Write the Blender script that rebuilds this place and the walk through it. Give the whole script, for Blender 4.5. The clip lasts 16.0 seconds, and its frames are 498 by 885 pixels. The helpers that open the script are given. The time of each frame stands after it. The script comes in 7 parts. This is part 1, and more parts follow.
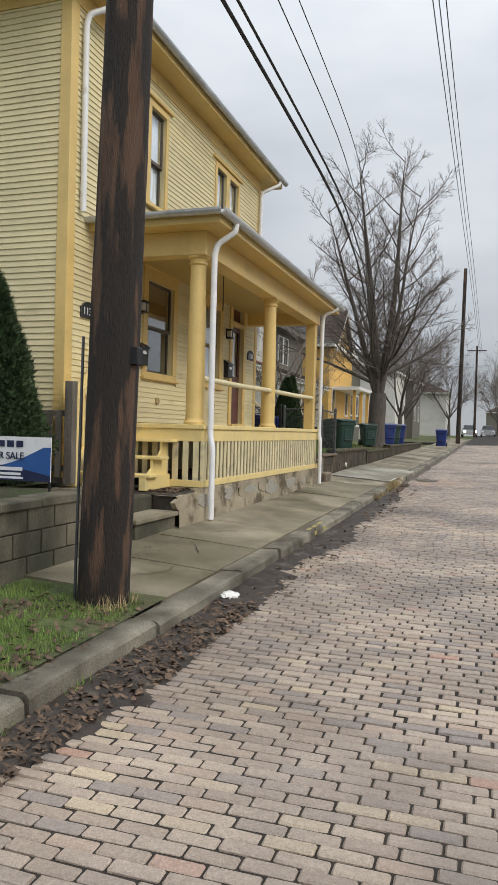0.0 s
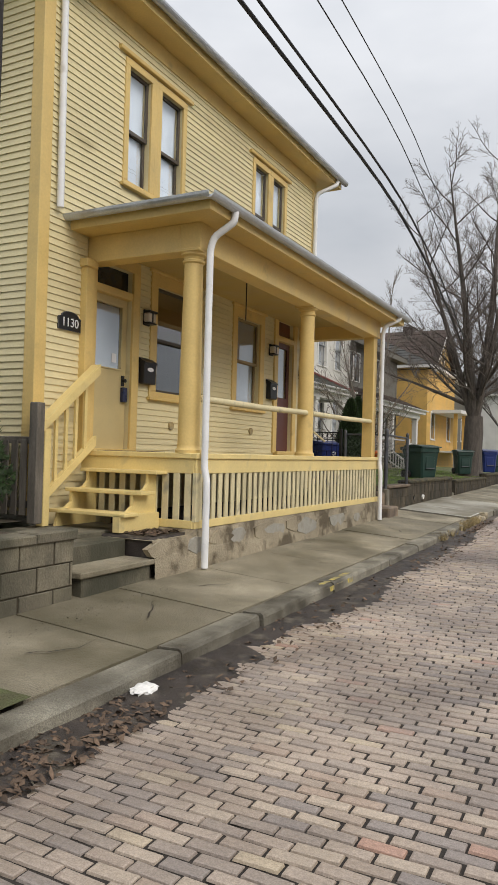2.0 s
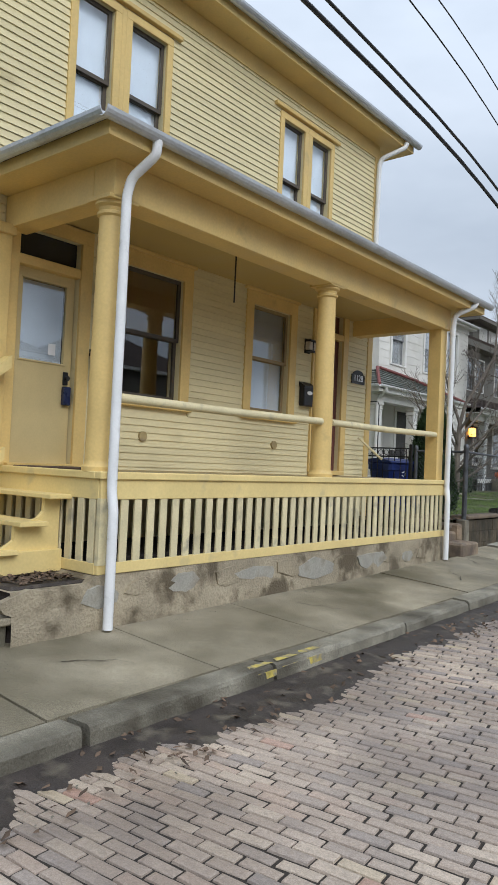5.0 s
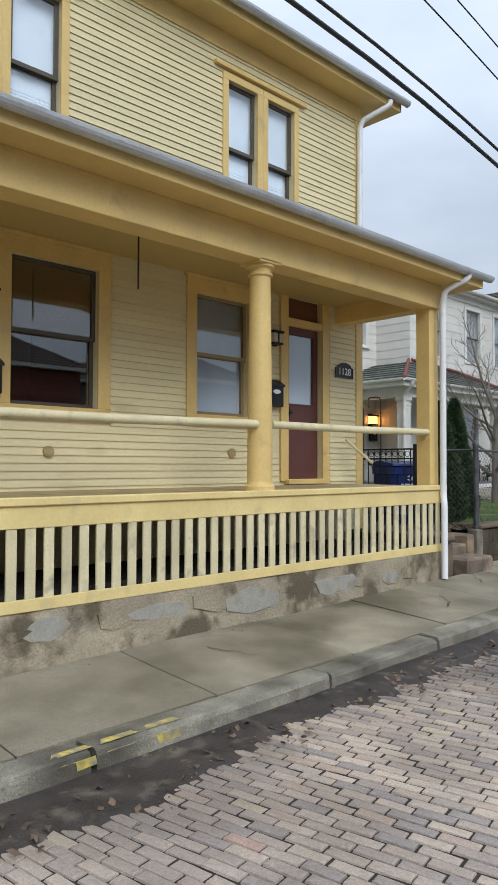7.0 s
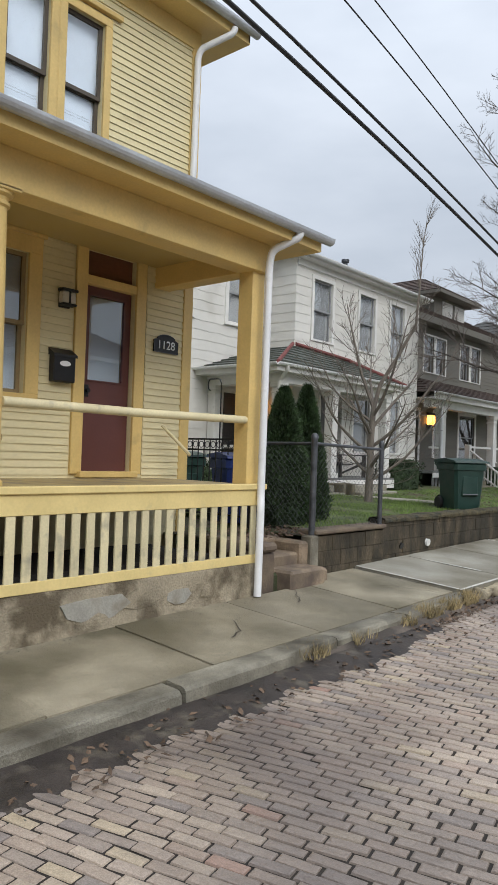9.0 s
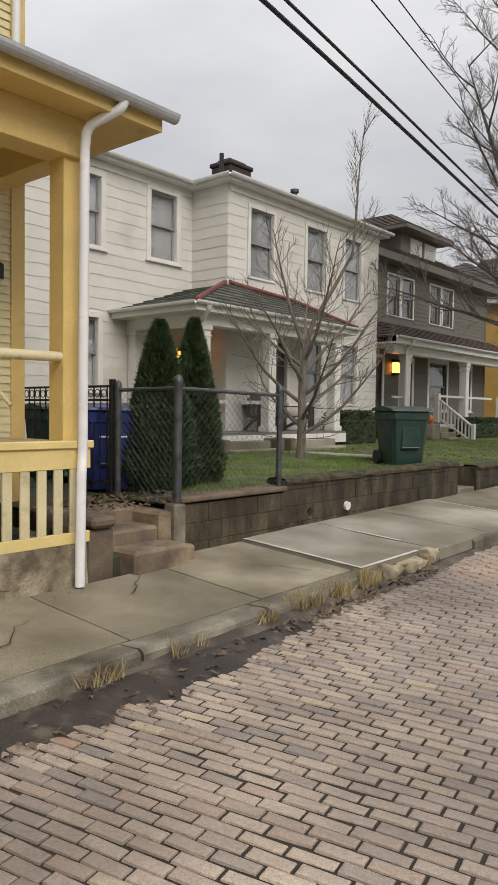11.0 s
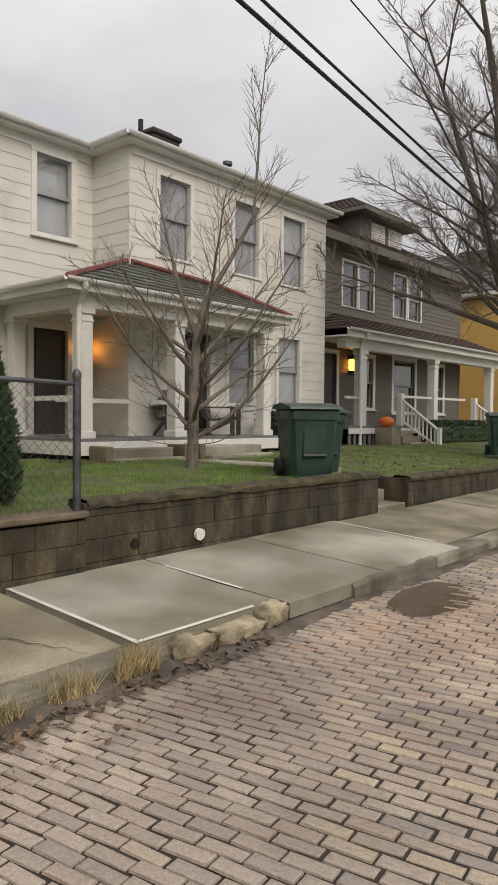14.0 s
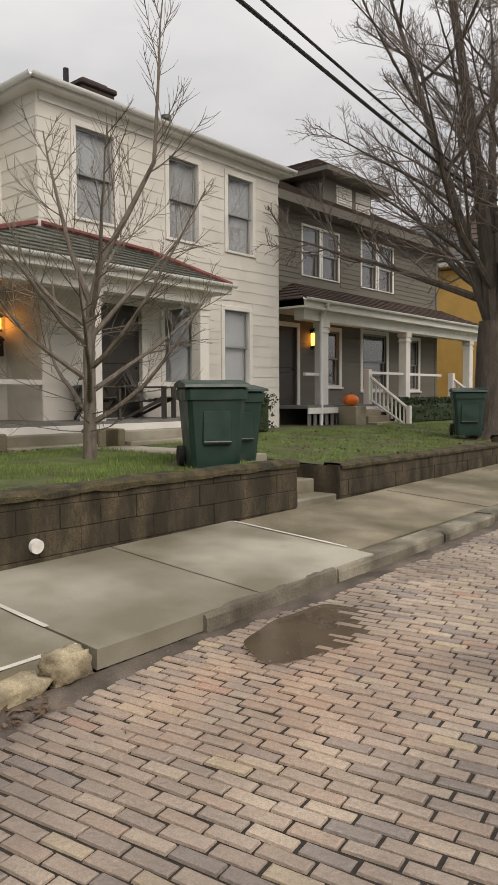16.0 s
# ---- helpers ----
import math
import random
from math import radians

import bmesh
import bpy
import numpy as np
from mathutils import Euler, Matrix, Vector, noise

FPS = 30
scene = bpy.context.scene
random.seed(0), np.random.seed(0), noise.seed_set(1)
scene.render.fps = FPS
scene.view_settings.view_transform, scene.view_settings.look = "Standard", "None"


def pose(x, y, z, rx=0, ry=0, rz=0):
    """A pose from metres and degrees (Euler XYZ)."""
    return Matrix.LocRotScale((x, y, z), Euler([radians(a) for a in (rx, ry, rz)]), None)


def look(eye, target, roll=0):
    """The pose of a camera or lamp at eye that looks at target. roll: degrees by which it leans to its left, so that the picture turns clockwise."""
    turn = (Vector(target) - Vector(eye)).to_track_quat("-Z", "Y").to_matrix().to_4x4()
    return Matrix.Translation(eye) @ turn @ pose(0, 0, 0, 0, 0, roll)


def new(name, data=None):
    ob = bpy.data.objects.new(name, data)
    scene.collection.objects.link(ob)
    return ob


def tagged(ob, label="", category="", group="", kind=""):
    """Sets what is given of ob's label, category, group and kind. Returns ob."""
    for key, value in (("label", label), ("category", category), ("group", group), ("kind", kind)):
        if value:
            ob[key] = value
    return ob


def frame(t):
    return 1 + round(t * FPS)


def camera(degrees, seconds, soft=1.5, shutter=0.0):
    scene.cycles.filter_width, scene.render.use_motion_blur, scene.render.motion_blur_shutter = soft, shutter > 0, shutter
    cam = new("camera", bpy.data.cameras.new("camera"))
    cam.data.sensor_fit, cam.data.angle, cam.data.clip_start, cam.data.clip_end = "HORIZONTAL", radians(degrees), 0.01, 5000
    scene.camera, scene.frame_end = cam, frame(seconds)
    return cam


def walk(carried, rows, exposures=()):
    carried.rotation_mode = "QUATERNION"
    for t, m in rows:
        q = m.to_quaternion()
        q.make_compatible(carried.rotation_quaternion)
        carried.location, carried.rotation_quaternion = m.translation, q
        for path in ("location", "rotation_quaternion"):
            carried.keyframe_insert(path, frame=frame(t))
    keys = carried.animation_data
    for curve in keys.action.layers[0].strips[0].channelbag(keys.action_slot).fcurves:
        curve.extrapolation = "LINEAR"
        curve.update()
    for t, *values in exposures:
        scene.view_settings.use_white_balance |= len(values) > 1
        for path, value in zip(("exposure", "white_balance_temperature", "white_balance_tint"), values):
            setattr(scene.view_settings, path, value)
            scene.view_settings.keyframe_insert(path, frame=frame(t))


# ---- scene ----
cam = camera(37.9, 16.0)
PATH = [
    (0, (0.089, 0.376, 1.612), (-0.553, 2.27, 1.577), 1.6),
    (0.5, (0.242, 0.92, 1.641), (-0.507, 2.774, 1.617), 1.1),
    (1, (0.387, 1.499, 1.667), (-0.453, 3.314, 1.633), 0.5),
    (1.5, (0.562, 1.98, 1.684), (-0.318, 3.776, 1.678), 1.5),
    (2, (0.665, 2.549, 1.693), (-0.264, 4.32, 1.72), 1.6),
    (2.5, (0.764, 3.084, 1.708), (-0.287, 4.784, 1.765), 1.9),
    (3, (0.823, 3.599, 1.744), (-0.365, 5.206, 1.809), 2.5),
    (3.5, (0.935, 4.106, 1.745), (-0.327, 5.649, 1.899), 2.2),
    (4, (1.03, 4.657, 1.728), (-0.292, 6.14, 1.957), 2.4),
    (4.5, (1.067, 5.204, 1.737), (-0.198, 6.736, 1.963), 2.3),
    (5, (1.094, 5.683, 1.79), (-0.178, 7.225, 1.847), 2.6),
    (5.2, (1.095, 5.866, 1.769), (-0.166, 7.414, 1.871), 3.1),
    (7.3, (1.481, 8.175, 1.922), (0.015, 9.535, 1.965), 0.3),
    (7.5, (1.496, 8.402, 1.926), (0.025, 9.757, 1.941), 0.7),
    (8, (1.474, 8.954, 1.909), (0.044, 10.351, 1.847), 2.1),
    (8.5, (1.452, 9.508, 1.938), (0.072, 10.956, 1.928), 2.5),
    (9, (1.428, 10.155, 1.979), (0.12, 11.667, 2.013), 2.0),
    (9.5, (1.396, 10.741, 1.947), (0.067, 12.234, 2.016), 1.6),
    (10, (1.296, 11.377, 1.944), (0.034, 12.927, 1.872), 1.7),
    (10.2, (1.343, 11.64, 1.942), (0.067, 13.177, 1.843), 1.8),
    (12.3, (1.239, 13.876, 1.905), (-0.099, 15.363, 1.869), -0.3),
    (12.5, (1.223, 14.086, 1.926), (-0.114, 15.573, 1.9), 0.0),
    (13, (1.226, 14.573, 1.887), (-0.082, 16.085, 1.867), 0.1),
    (13.5, (1.213, 15.082, 1.892), (-0.077, 16.609, 1.85), 0.2),
    (14, (1.116, 15.603, 1.847), (-0.19, 17.116, 1.78), 0.5),
    (14.5, (1.085, 16.121, 1.825), (-0.235, 17.622, 1.75), -0.2),
    (15, (1.086, 16.558, 1.844), (-0.27, 18.024, 1.731), -0.2),
    (15.5, (1.084, 16.997, 1.851), (-0.262, 18.471, 1.732), 0.1),
    (16, (1.048, 17.5, 1.848), (-0.256, 19.012, 1.726), -0.4),
]
walk(cam, [(t, look(eye, target, roll)) for t, eye, target, roll in PATH],
     exposures=[(0, 0.08, 6700, 10), (1.5, 0.06, 6950, 12), (3.2, 0.04, 6250, 10), (4, 0.04, 5850, 9), (5, 0.08, 6050, 9), (8, 0.14, 5950, 9), (10, 0.05, 6850, 12), (12.3, 0.03, 7150, 13), (16, 0.05, 7450, 14)])

# ---- world and sun: overcast winter day ----
world = bpy.data.worlds.new("overcast")
scene.world = world
world.use_nodes = True
wn, wl = world.node_tree.nodes, world.node_tree.links
wn.clear()
SUN_EL, SUN_ROT = radians(38), radians(70)
sky = wn.new("ShaderNodeTexSky")
sky.sky_type, sky.sun_disc, sky.sun_elevation, sky.sun_rotation = "NISHITA", False, SUN_EL, SUN_ROT
sky_dim = wn.new("ShaderNodeMix")
sky_dim.data_type, sky_dim.blend_type = "RGBA", "MULTIPLY"
sky_dim.inputs[0].default_value = 1.0
sky_dim.inputs[7].default_value = (0.10, 0.10, 0.10, 1)
wl.new(sky.outputs[0], sky_dim.inputs[6])
wtc = wn.new("ShaderNodeTexCoord")
wsep = wn.new("ShaderNodeSeparateXYZ")
wl.new(wtc.outputs["Generated"], wsep.inputs[0])
wmap = wn.new("ShaderNodeMapping")
wmap.inputs["Scale"].default_value = (1.0, 1.0, 2.6)
wl.new(wtc.outputs["Generated"], wmap.inputs[0])
cloud = wn.new("ShaderNodeTexNoise")
cloud.inputs["Scale"].default_value, cloud.inputs["Detail"].default_value, cloud.inputs["Roughness"].default_value = 2.2, 5, 0.5
wl.new(wmap.outputs[0], cloud.inputs["Vector"])
cramp = wn.new("ShaderNodeValToRGB")
cramp.color_ramp.elements[0].position, cramp.color_ramp.elements[0].color = 0.32, (0.455, 0.50, 0.56, 1)
cramp.color_ramp.elements[1].position, cramp.color_ramp.elements[1].color = 0.68, (0.655, 0.695, 0.75, 1)
wl.new(cloud.outputs["Fac"], cramp.inputs[0])
zramp = wn.new("ShaderNodeValToRGB")
zramp.color_ramp.elements[0].position, zramp.color_ramp.elements[0].color = 0.0, (0.75, 0.75, 0.75, 1)
zramp.color_ramp.elements[1].position, zramp.color_ramp.elements[1].color = 1.0, (2.0, 2.0, 2.0, 1)
wl.new(wsep.outputs[2], zramp.inputs[0])
wmul = wn.new("ShaderNodeMix")
wmul.data_type, wmul.blend_type = "RGBA", "MULTIPLY"
wmul.inputs[0].default_value = 1.0
wl.new(cramp.outputs[0], wmul.inputs[6])
wl.new(zramp.outputs[0], wmul.inputs[7])
wmix = wn.new("ShaderNodeMix")
wmix.data_type = "RGBA"
wmix.inputs[0].default_value = 0.93
wl.new(sky_dim.outputs[2], wmix.inputs[6])
wl.new(wmul.outputs[2], wmix.inputs[7])
wbg = wn.new("ShaderNodeBackground")
wbg.inputs["Strength"].default_value = 1.0
wl.new(wmix.outputs[2], wbg.inputs["Color"])
wout = wn.new("ShaderNodeOutputWorld")
wl.new(wbg.outputs[0], wout.inputs[0])

sun = new("sun", bpy.data.lights.new("sun", "SUN"))
sun.data.energy, sun.data.angle, sun.data.color = 1.7, radians(35), (1.0, 0.96, 0.9)
sun.matrix_world = look((10, -4, 9), (0, 0, 0))


# ---- materials ----
def material(name, color, rough=0.7, metal=0.0, vary=0.25, scale=6.0, fine=60.0, bump=0.3, stain=None, stain_at=0.6,
             stain_scale=1.2, stretch=(1, 1, 1), island=0.0, per_object=0.0, spec=0.5, depth=0.01, stain_soft=0.1, palette=None, calm=None, grit=0.0, warm=None):
    """Procedural surface: two scales of noise on the colour, stains of another colour, a fine bump."""
    m = bpy.data.materials.new(name)
    m.use_nodes = True
    n, l = m.node_tree.nodes, m.node_tree.links
    b = n["Principled BSDF"]
    b.inputs["Roughness"].default_value, b.inputs["Metallic"].default_value = rough, metal
    b.inputs["Specular IOR Level"].default_value = spec
    geo = n.new("ShaderNodeNewGeometry")
    mp = n.new("ShaderNodeMapping")
    mp.inputs["Scale"].default_value = stretch
    l.new(geo.outputs["Position"], mp.inputs[0])

    def tex(s, detail=4.0):
        t = n.new("ShaderNodeTexNoise")
        t.inputs["Scale"].default_value, t.inputs["Detail"].default_value = s, detail
        l.new(mp.outputs[0], t.inputs["Vector"])
        return t.outputs["Fac"]

    def ramp(src, lo, hi, a, c):
        r = n.new("ShaderNodeMapRange")
        r.inputs[1].default_value, r.inputs[2].default_value, r.inputs[3].default_value, r.inputs[4].default_value = lo, hi, a, c
        l.new(src, r.inputs[0])
        return r.outputs[0]

    def mixed(kind, fac, a, c):
        x = n.new("ShaderNodeMix")
        x.data_type, x.blend_type = "RGBA", kind
        for slot, v in ((0, fac), (6, a), (7, c)):
            if hasattr(v, "is_linked"):
                l.new(v, x.inputs[slot])
            else:
                x.inputs[slot].default_value = v if slot == 0 else (*v, 1)
        return x.outputs[2]

    def grey(v):
        c = n.new("ShaderNodeCombineXYZ")
        for i in range(3):
            l.new(v, c.inputs[i])
        return c.outputs[0]
    base = color
    if palette:
        pr = n.new("ShaderNodeValToRGB")
        pr.color_ramp.interpolation = "CONSTANT"
        while len(pr.color_ramp.elements) < len(palette):
            pr.color_ramp.elements.new(0.5)
        for e, (at, c) in zip(pr.color_ramp.elements, palette):
            e.position, e.color = at, (*c, 1)
        if per_object:
            src = n.new("ShaderNodeObjectInfo").outputs["Random"]
        else:
            src = geo.outputs["Random Per Island"]
        l.new(src, pr.inputs[0])
        base = pr.outputs[0]
    if calm:
        base = mixed("MIX", ramp(tex(0.32, 2.0), 0.40, 0.56, 0.55, 0.1), base, calm)
    if warm:
        tint, (wx, wy), wr = warm
        dist = n.new("ShaderNodeVectorMath")
        dist.operation = "DISTANCE"
        flat = n.new("ShaderNodeVectorMath")
        flat.operation = "MULTIPLY"
        flat.inputs[1].default_value = (1, 0.7, 0)
        l.new(geo.outputs["Position"], flat.inputs[0])
        l.new(flat.outputs[0], dist.inputs[0])
        dist.inputs[1].default_value = (wx, wy * 0.7, 0)
        blot = n.new("ShaderNodeMath")
        blot.operation = "MULTIPLY"
        l.new(ramp(dist.outputs["Value"], wr * 0.4, wr, 0.5, 0), blot.inputs[0])
        l.new(ramp(tex(2.2, 3.0), 0.35, 0.55, 0.15, 1), blot.inputs[1])
        base = mixed("MIX", blot.outputs[0], base, tint)
    big = tex(scale)
    f1 = grey(ramp(big, 0.3, 0.7, 1 - vary, 1 + vary))
    col = mixed("MULTIPLY", 1.0, base, f1)
    small = tex(fine, 3.0)
    f2 = grey(ramp(small, 0.3, 0.7, 1 - vary * 0.5, 1 + vary * 0.5))
    col = mixed("MULTIPLY", 1.0, col, f2)
    if island:
        f3 = grey(ramp(geo.outputs["Random Per Island"], 0, 1, 1 - island, 1 + island))
        col = mixed("MULTIPLY", 1.0, col, f3)
    if per_object:
        oi = n.new("ShaderNodeObjectInfo")
        f4 = grey(ramp(oi.outputs["Random"], 0, 1, 1 - per_object, 1 + per_object))
        col = mixed("MULTIPLY", 1.0, col, f4)
    if grit:
        col = mixed("MULTIPLY", 1.0, col, grey(ramp(tex(150, 1.0), 0.36, 0.64, 1 - grit, 1 + grit)))
    if stain:
        s = ramp(tex(stain_scale, 6.0), stain_at - stain_soft, stain_at + stain_soft, 0, 1)
        col = mixed("MIX", s, col, stain)
    l.new(col, b.inputs["Base Color"])
    rr = ramp(big, 0.3, 0.7, max(0.02, rough - 0.12), min(1, rough + 0.12))
    l.new(rr, b.inputs["Roughness"])
    if bump:
        bp = n.new("ShaderNodeBump")
        bp.inputs["Strength"].default_value, bp.inputs["Distance"].default_value = bump, depth
        l.new(small, bp.inputs["Height"])
        l.new(bp.outputs[0], b.inputs["Normal"])
    return m


def glass_material(name, tint, rough=0.0):
    m = bpy.data.materials.new(name)
    m.use_nodes = True
    b = m.node_tree.nodes["Principled BSDF"]
    b.inputs["Base Color"].default_value = (*tint, 1)
    b.inputs["Roughness"].default_value = rough
    b.inputs["Transmission Weight"].default_value = 1.0
    b.inputs["IOR"].default_value = 1.8
    return m


def glow_material(name, color, strength):
    m = bpy.data.materials.new(name)
    m.use_nodes = True
    b = m.node_tree.nodes["Principled BSDF"]
    b.inputs["Base Color"].default_value = (*color, 1)
    b.inputs["Emission Color"].default_value = (*color, 1)
    b.inputs["Emission Strength"].default_value = strength
    return m


BRICKS = [(0.0, (0.369, 0.294, 0.233)), (0.25, (0.424, 0.343, 0.276)), (0.45, (0.314, 0.259, 0.217)), (0.62, (0.473, 0.387, 0.302)),
          (0.76, (0.259, 0.223, 0.201)), (0.86, (0.396, 0.300, 0.233)), (0.945, (0.501, 0.409, 0.286)), (0.985, (0.424, 0.256, 0.191))]
M = {}
BRICK_LOOK = dict(vary=0.22, scale=1.1, fine=48, bump=0.6, palette=BRICKS, calm=(0.335, 0.283, 0.243), grit=0.14, warm=((0.40, 0.255, 0.175), (-1.35, 20.55), 1.0),
                  stain=(0.145, 0.118, 0.105), stain_at=0.6, stain_scale=0.5, stain_soft=0.12)
M["paving"] = material("paving_brick", (0.3, 0.25, 0.22), 0.45, **BRICK_LOOK)
M["paving_one"] = material("paving_brick_single", (0.3, 0.25, 0.22), 0.45, per_object=0.05, **BRICK_LOOK)
M["joint"] = material("road_joint", (0.030, 0.024, 0.019), 0.85, vary=0.4, scale=3, bump=0.6)
M["dirt"] = material("gutter_dirt", (0.042, 0.033, 0.028), 0.62, vary=0.45, scale=5, fine=90, bump=0.8, stain=(0.14, 0.12, 0.09), stain_at=0.64, stain_scale=6)
M["silt"] = material("dry_silt", (0.13, 0.105, 0.085), 0.75, vary=0.35, scale=4, fine=90, bump=0.8, grit=0.2, stain=(0.06, 0.048, 0.038), stain_at=0.52, stain_scale=3)
M["soil"] = material("soil", (0.09, 0.07, 0.05), 0.9, vary=0.4, scale=8, fine=90, bump=0.9, depth=0.02, stain=(0.05, 0.07, 0.025), stain_at=0.5, stain_scale=2)
M["ground"] = material("grass_ground", (0.10, 0.13, 0.042), 0.95, vary=0.45, scale=3, fine=70, bump=1.0, depth=0.02, stain=(0.10, 0.085, 0.05), stain_at=0.58, stain_scale=1.3)
M["grass"] = material("grass_blade", (0.15, 0.225, 0.055), 0.8, vary=0.4, scale=2, bump=0, island=0.4)
M["dry_grass"] = material("dry_grass", (0.34, 0.27, 0.14), 0.85, vary=0.35, scale=4, bump=0, island=0.4)
M["leaf_litter"] = material("dead_leaf", (0.115, 0.076, 0.05), 0.8, vary=0.3, scale=9, bump=0.2, island=0.5)
M["concrete"] = material("concrete_slab", (0.31, 0.272, 0.197), 0.72, vary=0.26, scale=1.7, fine=70, bump=0.9, grit=0.3, stain=(0.125, 0.108, 0.066), stain_at=0.5,
                         stain_scale=0.9, stain_soft=0.13, per_object=0.2)
M["new_concrete"] = material("pale_concrete", (0.37, 0.35, 0.29), 0.66, vary=0.16, scale=1.1, fine=110, bump=0.3, grit=0.1, stain=(0.185, 0.165, 0.118), stain_at=0.53,
                             stain_scale=0.9, stain_soft=0.12, per_object=0.08)
M["concrete_edge"] = material("worn_white_edge", (0.62, 0.6, 0.54), 0.75, vary=0.15, scale=5)
M["kerb"] = material("kerb_stone", (0.27, 0.25, 0.195), 0.75, vary=0.32, scale=3, fine=60, bump=0.9, grit=0.22, stain=(0.07, 0.06, 0.042), stain_at=0.5, stain_scale=2.2,
                     stain_soft=0.17, per_object=0.2)
M["pale_boulder"] = material("pale_limestone", (0.40, 0.34, 0.23), 0.8, vary=0.3, scale=5, fine=50, bump=0.9, grit=0.15, stain=(0.13, 0.105, 0.065), stain_at=0.55, stain_scale=4)
M["yellow_mark"] = material("worn_yellow_paint", (0.50, 0.40, 0.09), 0.7, vary=0.3, scale=20, stain=(0.24, 0.22, 0.18), stain_at=0.52, stain_scale=14)
M["block"] = material("concrete_block", (0.19, 0.168, 0.12), 0.85, vary=0.3, scale=3, fine=70, bump=0.8, grit=0.2, stain=(0.06, 0.058, 0.038), stain_at=0.5, stain_scale=1.6,
                      stain_soft=0.12, stretch=(1, 1, 0.6), per_object=0.2)
M["mossy"] = material("mossy_block", (0.092, 0.072, 0.045), 0.9, vary=0.45, scale=5, fine=45, bump=1.0, grit=0.3, stain=(0.03, 0.025, 0.015), stain_at=0.47, stain_scale=4.5,
                      stain_soft=0.14, stretch=(1, 1, 0.4), per_object=0.14)
M["moss"] = material("moss_crust", (0.085, 0.07, 0.035), 0.95, vary=0.4, scale=12, bump=1.0, depth=0.02, stain=(0.03, 0.03, 0.02), stain_at=0.55, stain_scale=5)
M["foundation"] = material("rubble_plaster", (0.34, 0.29, 0.205), 0.85, vary=0.25, scale=2, fine=45, bump=0.8, depth=0.02, stain=(0.12, 0.095, 0.06), stain_at=0.53,
                           stain_scale=2.6, stain_soft=0.06)
M["patch"] = material("grey_render_patch", (0.35, 0.335, 0.29), 0.85, vary=0.2, scale=3, fine=50, bump=0.5, stain=(0.2, 0.17, 0.12), stain_at=0.6, stain_scale=3)
M["brownstone"] = material("brown_stone", (0.21, 0.16, 0.11), 0.8, vary=0.35, scale=4, fine=60, bump=0.7, stain=(0.12, 0.09, 0.07), stain_at=0.55, stain_scale=3, per_object=0.3)
M["clapboard"] = material("pale_yellow_clapboard", (0.70, 0.615, 0.37), 0.6, vary=0.08, scale=1.2, fine=40, bump=0.12, per_object=0.05, stretch=(1, 0.35, 1),
                          stain=(0.40, 0.33, 0.17), stain_at=0.74, stain_scale=2.5)
M["trim"] = material("golden_yellow_paint", (0.70, 0.505, 0.19), 0.5, vary=0.08, scale=2.5, fine=40, bump=0.1, stain=(0.42, 0.31, 0.13), stain_at=0.74, stain_scale=3)
M["butter"] = material("butter_yellow_paint", (0.76, 0.60, 0.26), 0.5, vary=0.07, scale=2.5, fine=40, bump=0.1, stain=(0.55, 0.45, 0.24), stain_at=0.7, stain_scale=4)
M["cream"] = material("cream_slat_paint", (0.66, 0.58, 0.36), 0.6, vary=0.1, scale=3, fine=50, bump=0.15, per_object=0.08, stain=(0.33, 0.30, 0.22), stain_at=0.68, stain_scale=5)
M["deck"] = material("worn_deck_paint", (0.40, 0.31, 0.15), 0.6, vary=0.2, scale=4, stretch=(0.3, 1, 1), stain=(0.22, 0.18, 0.13), stain_at=0.6, stain_scale=5)
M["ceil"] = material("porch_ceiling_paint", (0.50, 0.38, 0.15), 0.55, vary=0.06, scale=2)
M["white"] = material("white_paint", (0.74, 0.73, 0.70), 0.5, vary=0.07, scale=3, fine=50, bump=0.08, stain=(0.5, 0.48, 0.43), stain_at=0.72, stain_scale=3)
M["white_metal"] = material("white_painted_metal", (0.80, 0.81, 0.82), 0.38, vary=0.06, scale=4, bump=0.05, stain=(0.52, 0.5, 0.46), stain_at=0.72, stain_scale=4)
M["gutter"] = material("grey_gutter_metal", (0.55, 0.57, 0.60), 0.4, metal=0.5, vary=0.15, scale=4, stain=(0.30, 0.28, 0.25), stain_at=0.66, stain_scale=3, stretch=(1, 0.4, 1))
M["siding_white"] = material("off_white_shingle_siding", (0.68, 0.665, 0.62), 0.7, vary=0.06, scale=1.5, fine=45, bump=0.25, per_object=0.035,
                             stain=(0.55, 0.53, 0.48), stain_at=0.66, stain_scale=1.0)
M["siding_grey"] = material("grey_clapboard", (0.145, 0.135, 0.112), 0.65, vary=0.1, scale=2, bump=0.15, per_object=0.07)
M["ochre"] = material("ochre_siding", (0.66, 0.41, 0.12), 0.65, vary=0.1, scale=2, bump=0.15, per_object=0.06)
M["shingle"] = material("dark_roof_shingle", (0.085, 0.085, 0.082), 0.9, vary=0.35, scale=5, fine=70, bump=0.6, island=0.2)
M["shingle_green"] = material("grey_green_shingle", (0.105, 0.115, 0.10), 0.9, vary=0.3, scale=5, fine=70, bump=0.6, island=0.22)
M["shingle_brown"] = material("brown_shingle", (0.085, 0.06, 0.05), 0.9, vary=0.3, scale=5, fine=70, bump=0.6, island=0.2)
M["red_ridge"] = material("red_ridge_shingle", (0.20, 0.065, 0.06), 0.9, vary=0.25, scale=8, fine=70, bump=0.5)
M["chimney"] = material("chimney_brick", (0.24, 0.085, 0.06), 0.85, vary=0.3, scale=4, fine=60, bump=0.5, per_object=0.25)
